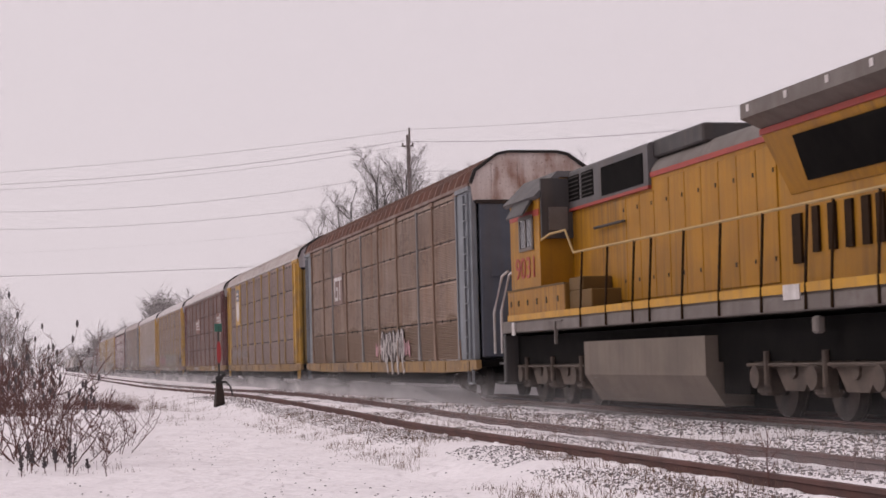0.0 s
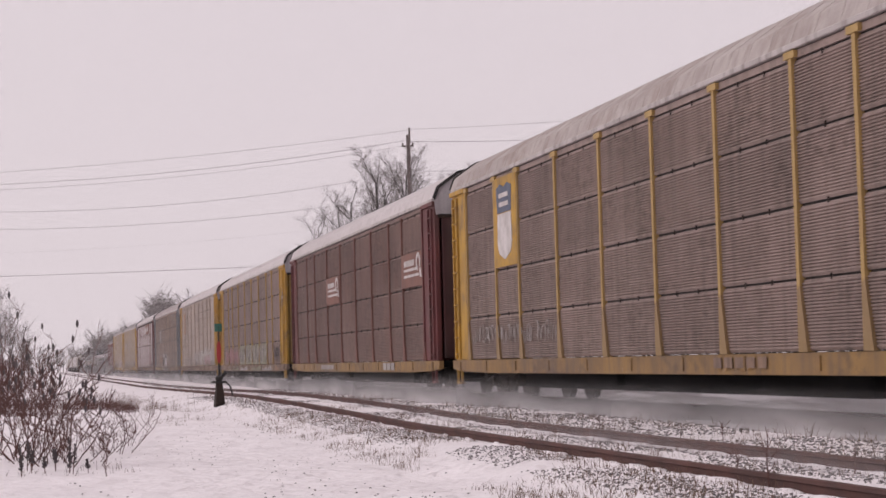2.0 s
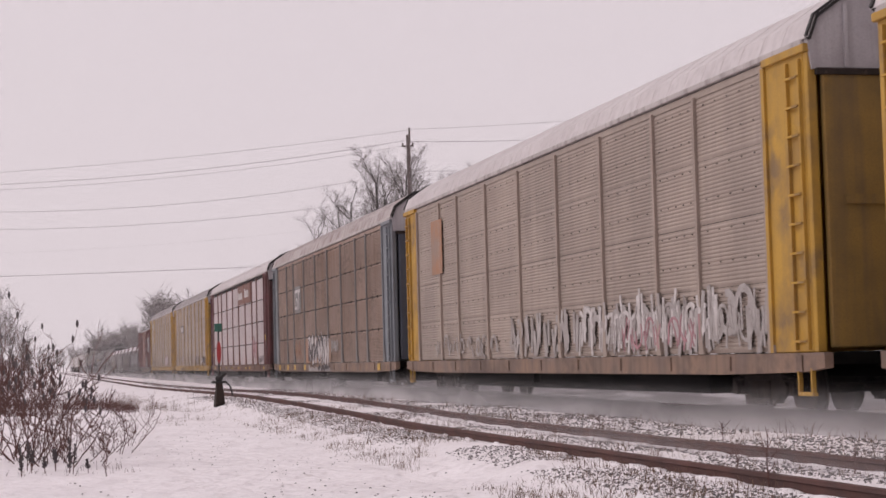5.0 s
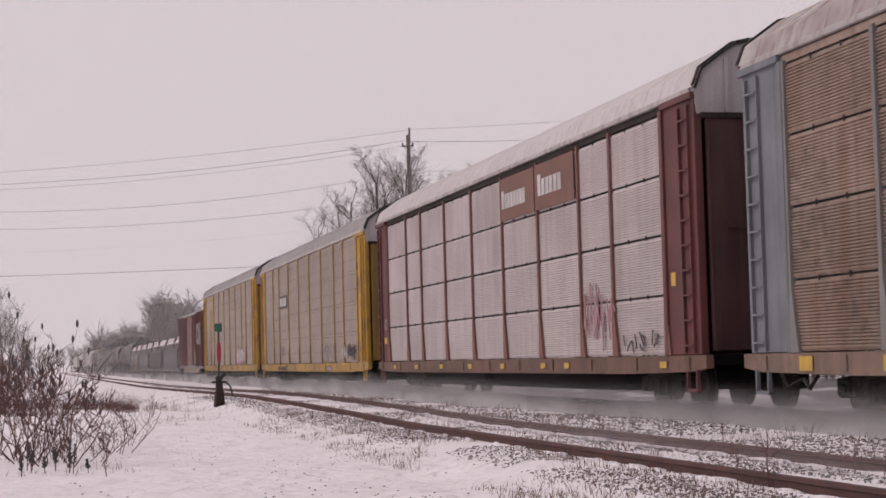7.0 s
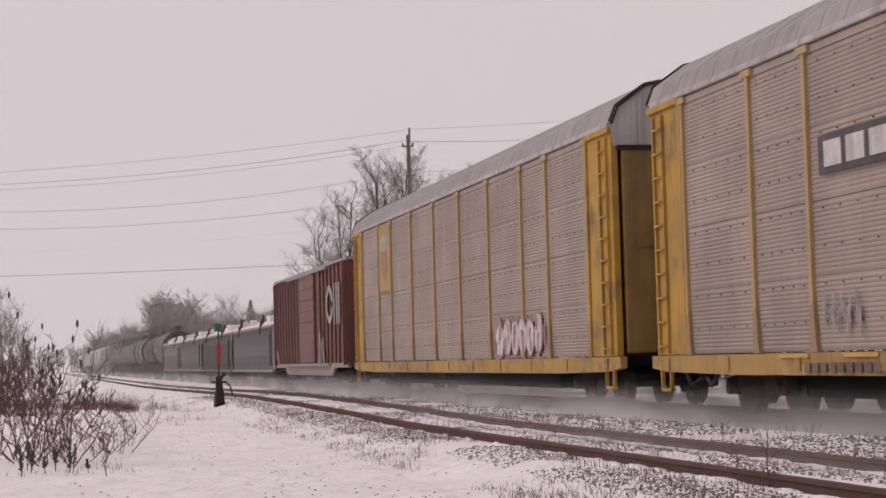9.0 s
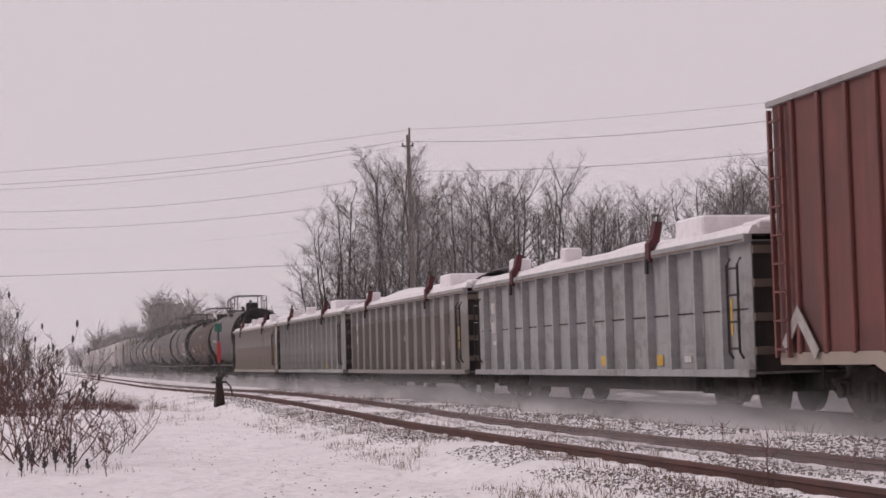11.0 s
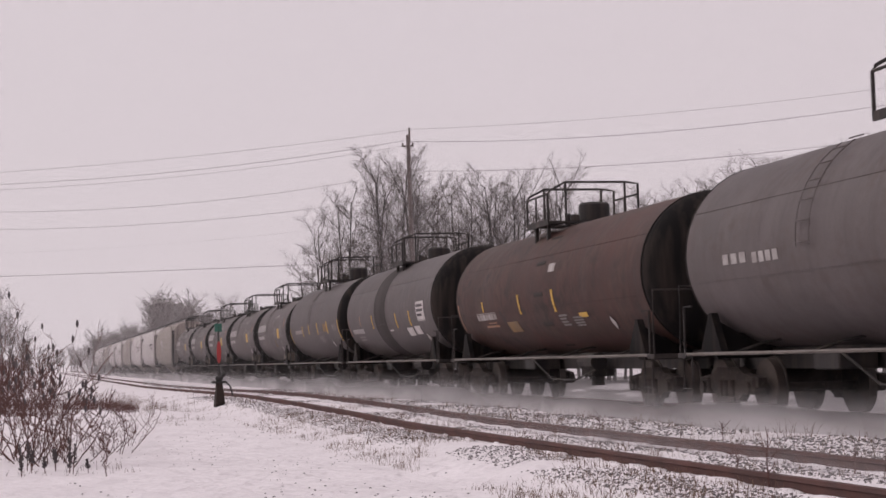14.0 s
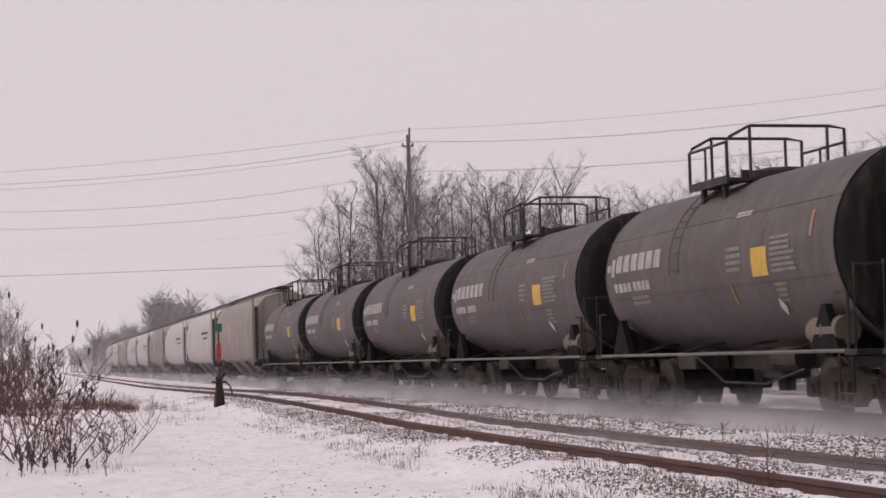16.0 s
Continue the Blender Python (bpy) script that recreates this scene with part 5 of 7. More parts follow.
        row_of_blocks(car, 5.7, 9, 0.16, 0.05, -25, -19, shell, W, "number_bar")
        lines_of_data(car, 3.7, 5.1, -37, -29, 2, shell, DATA_DIM, r)
        patch_on(Y, "yellow_bar", (2.06, 2.15, -21, -4), (-1.6, -1.5, -23, -6), (-3.5, -3.38, -22, -5))
        patch_on(GRAF_ORANGE, "orange_bar", (4.08, 4.16, -15, -3))
        patch_on(WHITE, "white_placard", (-5.4, -4.45, -18, 3), (-3.45, -2.7, -34, -24), (-4.4, -3.7, -33, -23), (-0.75, -0.3, -26, -24))
        lines_of_data(car, -5.3, -4.55, -15, 0, 3, (R + 0.006, zc), GRAF_DARK, r)
        diamond(-4.9, -38)
    if style == "bars":
        patch_on(Y, "yellow_bar", (2.44, 2.53, -20, -3), (0.86, 0.95, -18, -1), (-1.2, -1.08, -19, -2), (-3.44, -3.30, -19, -2))
        patch_on(Y, "yellow_edge", (-hl + 0.05, -hl + 0.16, -32, -2), (hl - 0.10, hl - 0.04, -30, -5))
        patch_on(YELLOW_SILL, "dull_yellow_placard", (-3.28, -2.55, -16, -5))
        row_of_blocks(car, 4.35, 7, 0.17, 0.07, -15, -9, shell, GRAF_PALE, "number_bar")
        lines_of_data(car, -2.2, -1.5, -33, -22, 4, shell, DATA_DIM, r)
        lines_of_data(car, -5.4, -4.5, -17, -8, 4, shell, DATA_DIM, r)
        diamond(-3.7, -35)
    if style == "lettered":
        k = hl / 4.67
        patch_on(TANK_MARK, "white_emblem", (4.15 * k, 4.32 * k, 0, 13), (4.36 * k, 4.55 * k, 4, 9))
        row_of_blocks(car, 4.08 * k, 6, 0.30 * k, 0.085 * k, 2.5, 15, shell, W, "white_lettering")
        row_of_blocks(car, 4.2 * k, 4, 0.18, 0.05, -12, -5.5, shell, W, "number_bar")
        row_of_blocks(car, 3.2 * k, 4, 0.16, 0.05, -12, -5.5, shell, W, "number_bar")
        lines_of_data(car, 2.5 * k, 3.4 * k, -24, -16, 2, shell, DATA_DIM, r)
        lines_of_data(car, -1.6 * k, -1.0 * k, -10, 7, 4, shell, DATA_DIM, r)
        patch_on(Y, "yellow_placard", (-2.5 * k, -1.95 * k, -13, 4.5))
        lines_of_data(car, -3.5 * k, -2.62 * k, -13, 9.5, 7, shell, DATA_DIM, r)
        lines_of_data(car, -3.0 * k, -2.6 * k, -32, -18, 4, shell, DATA_DIM, r)
        patch_on(YELLOW_SILL, "orange_bar", (-1.12, -1.04, -29, -15))
        patch_on(GRAF_ORANGE, "orange_edge", (-4.0 * k, -3.92 * k, 6, 21))
        patch_on(W, "white_dash", (-1.7 * k, -1.15 * k, 26.5, 30))
        diamond(-2.6 * k, -33)
    TRAIN.append((car, s_mid))
    return car


for k, (s, ln, m, st) in enumerate(((387.3, 13.4, TANK_GREYISH, "plain"), (402.2, 15.6, TANK_BROWN, "brown"), (418.0, 14.7, TANK_DARK, "band"), (432.15, 13.6, TANK_DARK, "bars"),
                                    (444.6, 11.4, TANK_BLACK, "lettered"), (456.4, 12.4, TANK_BLACK, "lettered"), (468.75, 12.3, TANK_BLACK, "lettered"), (481.1, 12.4, TANK_BLACK, "lettered"), (493.6, 12.6, TANK_BLACK, "lettered"))):
    tank_car(s, ln, m, st, k)

# ---------- covered hoppers ----------
HOP_WHITE = mat("chalky_hopper_paint", (0.56, 0.52, 0.51), (0.47, 0.43, 0.42), 0.7, blotch=0.6, streak=0.45, dirt=(0.24, 0.20, 0.185))
HOP_TAN = mat("tan_grey_hopper_paint", (0.31, 0.265, 0.235), (0.25, 0.215, 0.195), 0.7, blotch=0.6, streak=0.45)


def hopper(s_mid, length, m):
    car = thing("hopper_car", "pale covered hopper car with curved sides" if m is HOP_WHITE else "tan-grey covered hopper car with curved sides", "railcar", "covered hopper cars")
    hl = length / 2 - 0.75
    prof = [(-1.22, 1.16), (-1.44, 1.42), (-1.57, 1.95), (-1.61, 2.6), (-1.57, 3.25), (-1.42, 3.85), (-1.05, 4.28), (-0.4, 4.46), (0.4, 4.46), (1.05, 4.28), (1.42, 3.85), (1.57, 3.25), (1.61, 2.6), (1.57, 1.95), (1.44, 1.42), (1.22, 1.16)]
    # a smooth bulging shell, drawn in a little at both ends
    ends = ((-hl + 0.25, 0.955), (-hl + 0.45, 0.985), (-hl + 0.9, 1.0), (hl - 0.9, 1.0), (hl - 0.45, 0.985), (hl - 0.25, 0.955))
    part("body", Shape().loft([[(x * q, y, 2.8 + (z - 2.8) * q) for x, z in prof] for y, q in ends]), m, car, smooth=True)
    for y in (-hl * 0.34, hl * 0.34):
        part("side_seam", Shape().prism_y([(x * 1.003, 2.8 + (z - 2.8) * 1.003) for x, z in prof[:8]] + [(-0.4, 4.3), (-1.0, 3.0), (-1.0, 1.4)], y - 0.02, y + 0.02), m, car)
    part("roof_walk", Shape().box(-0.35, 0.35, -hl, hl, 4.66, 4.72).box(-0.75, -0.70, -hl, hl, 4.50, 4.62), STEEL_DARK, car, "dark roof walkway")
    for y in np.arange(-hl + 1.2, hl - 1.0, 1.4):
        part("roof_hatch", Shape().box(-0.55, 0.55, float(y), float(y) + 1.1, 4.40, 4.60, 0.04), GREY_ROOF, car)
    # bays take the darker tan to paint in shade below the body
    for y in (-hl * 0.45, 0.0, hl * 0.45):
        part("outlet_bay", Shape().loft([[(-1.3, y - 1.6, 1.32), (1.3, y - 1.6, 1.32), (1.3, y + 1.6, 1.32), (-1.3, y + 1.6, 1.32)], [(-0.5, y - 0.4, 0.42), (0.5, y - 0.4, 0.42), (0.5, y + 0.4, 0.42), (-0.5, y + 0.4, 0.42)]]), HOP_TAN, car, "outlet bay darkened for the shade under the car")
    for e in (-1, 1):
        sl = Shape().prism_x([(e * (hl - 0.9), 3.7), (e * (hl - 0.9), 1.5), (e * (hl - 2.4), 0.9), (e * (hl - 2.4), 1.4)], -1.35, 1.35)
        sl.box(-1.55, -1.40, min(e * hl, e * (hl - 0.14)), max(e * hl, e * (hl - 0.14)), 1.25, 3.74).box(-1.5, 1.5, min(e * hl, e * (hl - 0.7)), max(e * hl, e * (hl - 0.7)), 1.12, 1.24)
        part("slope_end", sl, STEEL_DARK, car, "dark sloping end")
        ladder(car, -1.58, e * (hl - 0.62), e * (hl - 0.2), 1.3, 4.2, m)
        coupler(car, e * hl, e * 0.74)
        truck(car, e * (hl - 1.5))
    if m is HOP_TAN:
        marks(car, [(1.2, 1.5, 2.2, 3.1)], WHITE, -1.622, "white_marking", "", 0.03)
    else:
        marks(car, [(-hl * 0.7, -hl * 0.3, 2.9, 3.05), (-hl * 0.7, -hl * 0.4, 2.6, 2.72)], GRAF_DARK, -1.622, "data_bar", "", 0.03)
    TRAIN.append((car, s_mid))
    return car


hopper(510.6, 20.3, HOP_TAN)
for k in range(8):
    hopper(531.0 + 20.4 * k, 20.3, HOP_WHITE if k % 3 < 2 else HOP_TAN)
# ---------- markings and graffiti on the racks (y runs from the front of each car to its rear) ----------
def square_sign(car, y, z, h, plate):
    """A square-cut emblem of one unbroken white line: an open square with a hooked end, and a bracket beside it."""
    marks(car, [(y - h * 1.02, y + h * 1.02, z - 0.14, z + h + 0.14)], plate, -1.582, "emblem_plate", "dark painted field", 0.01)
    t = h * 0.15
    a, b = y + 0.92 * h, y + 0.02 * h
    marks(car, [(a - t, a, z, z + h), (y - 0.92 * h, a, z + h - t, z + h), (b, a, z, z + t), (b, b + t, z, z + 0.50 * h), (b, b + 0.42 * h, z + 0.44 * h, z + 0.58 * h), (y - 0.42 * h - t / 2, y - 0.42 * h + t / 2, z, z + h)], WHITE, -1.596, "emblem", "white square-cut line emblem", joined=True)


square_sign(r_gt, 5.45, 3.10, 0.80, PANEL_BROWN)
graffiti(r_gt, -5.3, -1.9, 1.0, 1.85, GRAF_PALE, GRAF_DARK, 5, 6)
scrawl(r_gt, -6.1, -5.3, 1.15, 1.6, GRAF_PINK, 6, 3, 0.11)
scrawl(r_gt, -1.8, -1.0, 1.15, 1.6, GRAF_PINK, 7, 3, 0.11)
strokes(r_gt, [((-2.9, 0.72), (-2.6, 1.05)), ((-3.6, 0.70), (-3.5, 1.05)), ((-4.4, 0.70), (-4.3, 1.05)), ((-5.2, 0.72), (-5.0, 1.05))], 0.2, GRAF_PALE, -1.60)

marks(r_up, [(6.40, 8.25, 3.02, 5.02)], YELLOW, -1.60, "shield_plate", "yellow plate", 0.02)
part("shield", Shape().prism_x([(6.78, 4.20), (7.87, 4.20), (7.92, 3.55), (7.80, 3.32), (7.33, 3.17), (6.86, 3.32), (6.73, 3.55)], -1.612, -1.600), WHITE, r_up, "white shield")
part("shield_top", Shape().prism_x([(6.76, 4.22), (7.89, 4.22), (7.95, 4.78), (7.62, 4.86), (7.33, 4.78), (7.04, 4.86), (6.71, 4.78)], -1.612, -1.600), BLUE_MARK, r_up, "dark blue shield head")
marks(r_up, [(6.95, 7.70, 4.55, 4.65), (6.95, 7.70, 4.35, 4.45)], WHITE, -1.622, "shield_bar", "", 0.01)
scrawl(r_up, 3.4, 10.4, 1.30, 1.80, GRAF_PALE, 11, 26, 0.018)
marks(r_up, [(-6.5 + k * 0.42, -6.2 + k * 0.42, 0.76, 0.92) for k in range(5)], TAN_SILL, -1.606, "sill_bar", "", 0.01)

for y in (4.15, -8.95):
    marks(r_cr, [(y - 2.62, y, 3.02, 3.96)], BROWN_SIGN, -1.598, "sign_plate", "oxide red sign panel", 0.02)
    for k in range(7):
        part("sign_block", Shape().box(-1.612, -1.600, y - 0.53 - 0.19 * k, y - 0.39 - 0.19 * k, 3.60, 3.76), WHITE, r_cr, "white block")
    marks(r_cr, [(y - 2.15, y - 0.36, 3.46, 3.53), (y - 2.3, y - 0.36, 3.29, 3.36)], WHITE, -1.612, "sign_bar", "white bar", 0.012)
    em = Shape()
    arc_x(em, y - 2.22, 3.66, 0.15, 0.26, -70, 215, -1.614, -1.600)
    em.prism_x([(y + a - 2.22, 3.52 + b) for a, b in ((-0.30, -0.02), (-0.14, -0.04), (-0.22, -0.28), (-0.42, -0.29))], -1.614, -1.600)
    part("emblem", em, WHITE, r_cr, "white hooped emblem")
marks(r_cr, [(3.0 + k * 0.34, 3.26 + k * 0.34, 0.74, 0.90) for k in range(8)], GRAF_PALE, -1.606, "sill_bar", "pale sill bars", 0.01)
marks(r_cr, [(-7.6 + k * 0.58, -7.12 + k * 0.58, 0.72, 0.93) for k in range(3)], GRAF_PALE, -1.606, "sill_block", "pale sill blocks", 0.01)

for k, (ya, yb) in enumerate(((-6.9, -4.3), (-4.1, -1.5), (-1.3, 1.3), (1.5, 3.9))):
    painted_field(r_sf, ya, yb, 0.99, 2.02, GRAF_GREEN, 20 + k, label="faded green sprayed panel")
    scrawl(r_sf, ya, yb, 1.05, 1.90, GRAF_DARK, 30 + k, 5, 0.05, -1.592)
    scrawl(r_sf, ya + 0.1, yb, 1.02, 1.98, GRAF_PALE, 36 + k, 5, 0.045, -1.596)
scrawl(r_sf, 4.0, 10.8, 1.02, 1.95, GRAF_PINK, 23, 12, 0.10)
scrawl(r_sf, -11.5, -9.4, 1.05, 1.95, GRAF_DARK, 24, 6, 0.05)
for k, (ya, yb, m) in enumerate(((-10.9, -9.6, GRAF_ORANGE), (-8.7, -5.2, GRAF_PALE), (-4.8, -1.0, GRAF_GREEN), (0.4, 3.6, GRAF_PALE), (4.4, 7.0, GRAF_GREEN))):
    painted_field(r_sf, ya, yb, 0.70, 0.94, m, 60 + k, 0.5, -1.606, "faded sprayed colour along the sill")
part("emblem", Shape().disc_x(-12.2, 3.78, 0.30, -1.575, -1.556, 22, 0.42), GRAF_PALE, r_sf, "round pale emblem")
part("emblem_disc", Shape().disc_x(-12.2, 3.78, 0.25, -1.583, -1.57, 22, 0.36), BLUE_MARK, r_sf, "dark blue-grey disc")
marks(r_sf, [(-12.25, -12.15, 3.42, 4.14), (-12.45, -11.95, 3.73, 3.83)], GRAF_PALE, -1.59, "emblem_cross", joined=True)

scrawl(r_bn, -11.3, 2.4, 1.0, 2.05, GRAF_PALE, 31, 26, 0.13)
scrawl(r_bn, -9.6, -2.4, 1.0, 2.15, WHITE, 33, 16, 0.08, -1.594)
scrawl(r_bn, -11.3, -4.0, 1.0, 1.95, GRAF_PALE, 34, 16, 0.06, -1.596)
scrawl(r_bn, -9.0, -5.0, 1.05, 1.7, GRAF_PINK, 35, 7, 0.05, -1.60)
scrawl(r_bn, 3.5, 9.5, 1.05, 1.6, GRAF_PALE, 32, 8, 0.06)
marks(r_bn, [(8.7, 9.9, 3.2, 4.6)], GRAF_ORANGE, -1.59, "faded_plate", "faded orange plate")
square_sign(r_g2, 5.75, 3.12, 0.78, GREY_POST)
# a wide mural: orange ground, swollen white shapes with dark ones between, drips over the sill
painted_field(r_g2, -2.0, 3.9, 0.985, 1.92, GRAF_ORANGE, 41, 0.4, -1.5905, "rusty orange sprayed ground")
graffiti(r_g2, 0.95, 3.15, 0.92, 2.00, WHITE, GRAF_DARK, 42, 3, -1.596, "swollen white and black graffiti")
graffiti(r_g2, -0.45, 0.95, 0.92, 2.02, GRAF_DARK, WHITE, 46, 2, -1.596, "swollen black and white graffiti")
graffiti(r_g2, -1.70, -0.40, 0.92, 2.00, WHITE, GRAF_DARK, 47, 2, -1.596, "swollen white and black graffiti")
scrawl(r_g2, 1.0, 3.1, 1.0, 1.9, GRAF_DARK, 43, 7, 0.07, -1.608)
scrawl(r_g2, -1.6, 0.9, 1.0, 1.9, WHITE, 48, 8, 0.05, -1.608)
painted_field(r_g2, -1.9, 3.1, 0.675, 0.93, GRAF_PALE, 49, 0.3, -1.608, "pale sprayed paint on the sill")
scrawl(r_g2, -1.7, 0.9, 0.70, 0.92, GRAF_DARK, 50, 9, 0.06, -1.616)
scrawl(r_g2, 4.5, 6.5, 1.15, 1.95, GRAF_ORANGE, 45, 6, 0.05)
scrawl(r_g2, -3.5, -1.9, 1.35, 1.9, GRAF_PALE, 44, 8, 0.05)
marks(r_g2, [(y, y + 0.4, 0.72, 0.92) for y in (10.9, 8.5, 6.5, 3.86, -11.0)], YELLOW_MARK, -1.606, "reflector", "yellow reflector", 0.01)

marks(r_sp, [(-6.85, -4.25, 4.02, 4.96), (-4.10, -1.50, 4.02, 4.96)], BROWN_SIGN, -1.60, "sign_plate", "brown sign panel", 0.02)
marks(r_sp, [(-1.8 - 0.24 * k, -1.61 - 0.24 * k, 4.28, 4.60 if k else 4.68) for k in range(8)], WHITE, -1.612, "sign_bar", "white bars", 0.012)
marks(r_sp, [(-4.65 - 0.28 * k, -4.43 - 0.28 * k, 4.30, 4.64 if k else 4.74) for k in range(6)], WHITE, -1.612, "sign_bar", "white bars", 0.012)
scrawl(r_sp, -9.0, -7.2, 1.1, 2.4, GRAF_PINK, 51, 5, 0.06, label="thin pink graffiti")
scrawl(r_sp, -11.3, -9.3, 1.05, 1.4, GRAF_DARK, 52, 3, 0.04)
marks(r_sp, [(y, y + 0.32, 0.76, 0.87) for y in (10.5, 7.6, 4.6, 1.6, -1.4, -4.58, -6.2, -11.58)], YELLOW_MARK, -1.606, "reflector", "yellow reflector", 0.01)
marks(r_sp, [(-12.05, -11.85, 2.10, 2.32), (11.74, 12.22, 1.50, 1.68)], YELLOW_MARK, -1.575, "reflector", "yellow notice plate")
hoop = Shape()
arc_x(hoop, 12.0, 2.07, 0.13, 0.16, -178, 178, -1.572, -1.556)
part("emblem", hoop, GRAF_PALE, r_sp, "thin white ring")

marks(r_tt, [(4.30, 6.45, 3.30, 3.82)], GRAF_DARK, -1.60, "sign_plate", "dark sign panel", 0.02)
for k in range(3):
    y = 6.02 - 0.64 * k
    marks(r_tt, [(y - 0.25, y + 0.25, 3.39, 3.73)], WHITE, -1.612, "emblem_block", "white block", 0.012)
marks(r_tt, [(6.95 - 0.25 * k, 7.13 - 0.25 * k, 0.70, 0.83) for k in range(9)], TAN_SILL, -1.606, "sill_bar", "", 0.01)
marks(r_tt, [(y, y + 0.95, 0.90, 0.955) for y in (7.0, 5.0, -6.3, -9.6)], YELLOW_MARK, -1.607, "reflector", "", 0.01)
marks(r_tt, [(-6.65, -5.50, 0.69, 0.86)], TAN_SILL, -1.607, "sign_plate", "small grimy plate on the sill", 0.01)
marks(r_tt, [(-5.95 - 0.34 * k, -5.71 - 0.34 * k, 0.72, 0.83) for k in range(3)], GRAF_PALE, -1.614, "emblem_block", "pale block", 0.012)
scrawl(r_tt, 5.4, 6.5, 1.1, 1.85, GRAF_PALE, 61, 5, 0.03)
scrawl(r_tt, -7.1, -4.6, 1.05, 1.85, GRAF_PALE, 62, 8, 0.035)
scrawl(r_tt, -9.7, -8.3, 1.1, 1.6, WHITE, 63, 6, 0.035)
scrawl(r_tt, -11.3, -9.8, 1.05, 1.65, GRAF_DARK, 64, 9, 0.04)

marks(r_u2, [(7.05, 8.6, 3.06, 5.02)], YELLOW_POST, -1.60, "shield_plate", "faded yellow plate", 0.02)
part("shield", Shape().prism_x([(7.45, 4.25), (8.2, 4.25), (8.24, 3.75), (8.15, 3.55), (7.82, 3.42), (7.5, 3.55), (7.41, 3.75)], -1.612, -1.600), GRAF_ORANGE, r_u2, "faded shield")
part("shield_top", Shape().prism_x([(7.43, 4.27), (8.22, 4.27), (8.26, 4.66), (7.82, 4.74), (7.39, 4.66)], -1.612, -1.600), GRAF_PALE, r_u2, "pale shield head")
graffiti(r_u2, -8.5, -4.8, 1.02, 1.85, WHITE, GRAF_PINK, 71, 6)
scrawl(r_u2, -8.7, -4.2, 1.10, 1.9, GRAF_PINK, 72, 8, 0.05)


# the painted things keep their place between the posts
for car, dy in ((r_gt, 0.2), (r_up, 0.62), (r_sf, -0.15), (r_bn, -0.15), (r_tt, 0.13)):
    for c in car.children:
        if c.name.split(".")[0] in ("emblem_plate", "emblem", "emblem_block", "emblem_disc", "emblem_cross", "graffiti", "shield_plate", "shield", "shield_top", "shield_bar", "sign_plate", "sill_bar", "reflector", "faded_plate"):
            c.location.y += dy


# ---------- switch stand beside the siding ----------
def switch_stand():
    st = thing("switch_stand", "black iron switch stand with red and green targets", "switch stand", at=pose(4.72, 46.3, ground_z(4.72, 46.3), 0, 0, 8))
    part("base", Shape().loft([[(x * w, y * w, z) for x, y in ((-1, -1), (1, -1), (1, 1), (-1, 1))] for w, z in ((0.14, -0.1), (0.125, 0.05), (0.085, 0.48), (0.075, 0.62))]), TRUCK, st, "tapered iron base")
    part("head", Shape().box(-0.20, 0.20, -0.10, 0.10, 0.60, 0.66, 0.02).box(-0.09, 0.09, -0.08, 0.08, 0.66, 0.80, 0.03).tube([(0.06, 0, 0.76), (0.17, 0, 0.86)], 0.05, 8), BLACK, st)
    part("lever", Shape().tube([(0.16, -0.05, 0.64), (0.28, -0.1, 0.5), (0.33, -0.12, 0.26)], 0.025, 6), BLACK, st)
    part("mast", Shape().tube([(0, 0, 0.75), (0, 0, 2.1)], 0.022, 8), BLACK, st)
    part("red_target", Shape().disc_y(0, 0, 1, -0.006, 0.006, 24), RED_MARK, st, "red oval target", at=Matrix.Translation((0, -0.03, 1.42)) @ Matrix.Diagonal((0.06, 1, 0.30, 1)))
    part("green_target", Shape().box(-0.10, 0.10, -0.02, 0.02, 1.97, 2.19, 0.008), GREEN_MARK, st, "square green target")


switch_stand()


# ---------- utility pole and its wires ----------
POLE = Vector((17.45, 79.85, 0))


def on_line(px):
    """A place under the wires: px metres along the line from the pole, + to the camera's right; the line bends at the pole."""
    d = Vector((0.751, -0.661, 0)) if px > 0 else Vector((0.985, -0.175, 0))
    return POLE + d.normalized() * px


def utility_pole(px, name_label):
    p = on_line(px)
    pole = thing("utility_pole", name_label, "utility pole", at=pose(p.x, p.y, 0, 0, -0.6, -10))
    part("shaft", Shape().tube([(0, 0, -1.2), (0, 0, 5), (0, 0, 11.7)], 0.15, 10, 0.095), POLE_WOOD, pole, smooth=True)
    part("top_bracket", Shape().box(0.02, 0.11, -0.06, 0.06, 11.3, 12.05, 0.01), POLE_WOOD, pole)
    part("crossarm", Shape().box(-0.30, 0.24, -0.04, 0.04, 11.13, 11.20, 0.01).tube([(-0.22, 0, 11.14), (-0.05, 0, 10.95)], 0.016).tube([(0.2, 0, 11.14), (0.05, 0, 10.95)], 0.016), POLE_WOOD, pole)
    for x in (-0.27, 0.21):
        part("insulator", Shape().tube([(x, 0, 11.20), (x, 0, 11.33)], 0.04, 8), POLE_WOOD, pole)


utility_pole(0, "tall weathered wooden utility pole carrying wires")
utility_pole(-40, "weathered wooden utility pole out by the road")
utility_pole(27.5, "weathered wooden utility pole beyond the woods")


def wire(side, span, z, slope, bow, off, r):
    """One wire from the pole: its height falls by slope and curves up again by bow."""
    pts = []
    for k in range(25):
        u = span * k / 24
        q = on_line(side * u)
        pts.append((q.x + off * 0.3, q.y + off, z - slope * u + bow * u * u))
    tagged(new("wire", Shape().tube(pts, r, 5, caps=False).mesh("wire", WIRE)), "thin dark overhead wire strung between poles", "wire", "overhead wires")


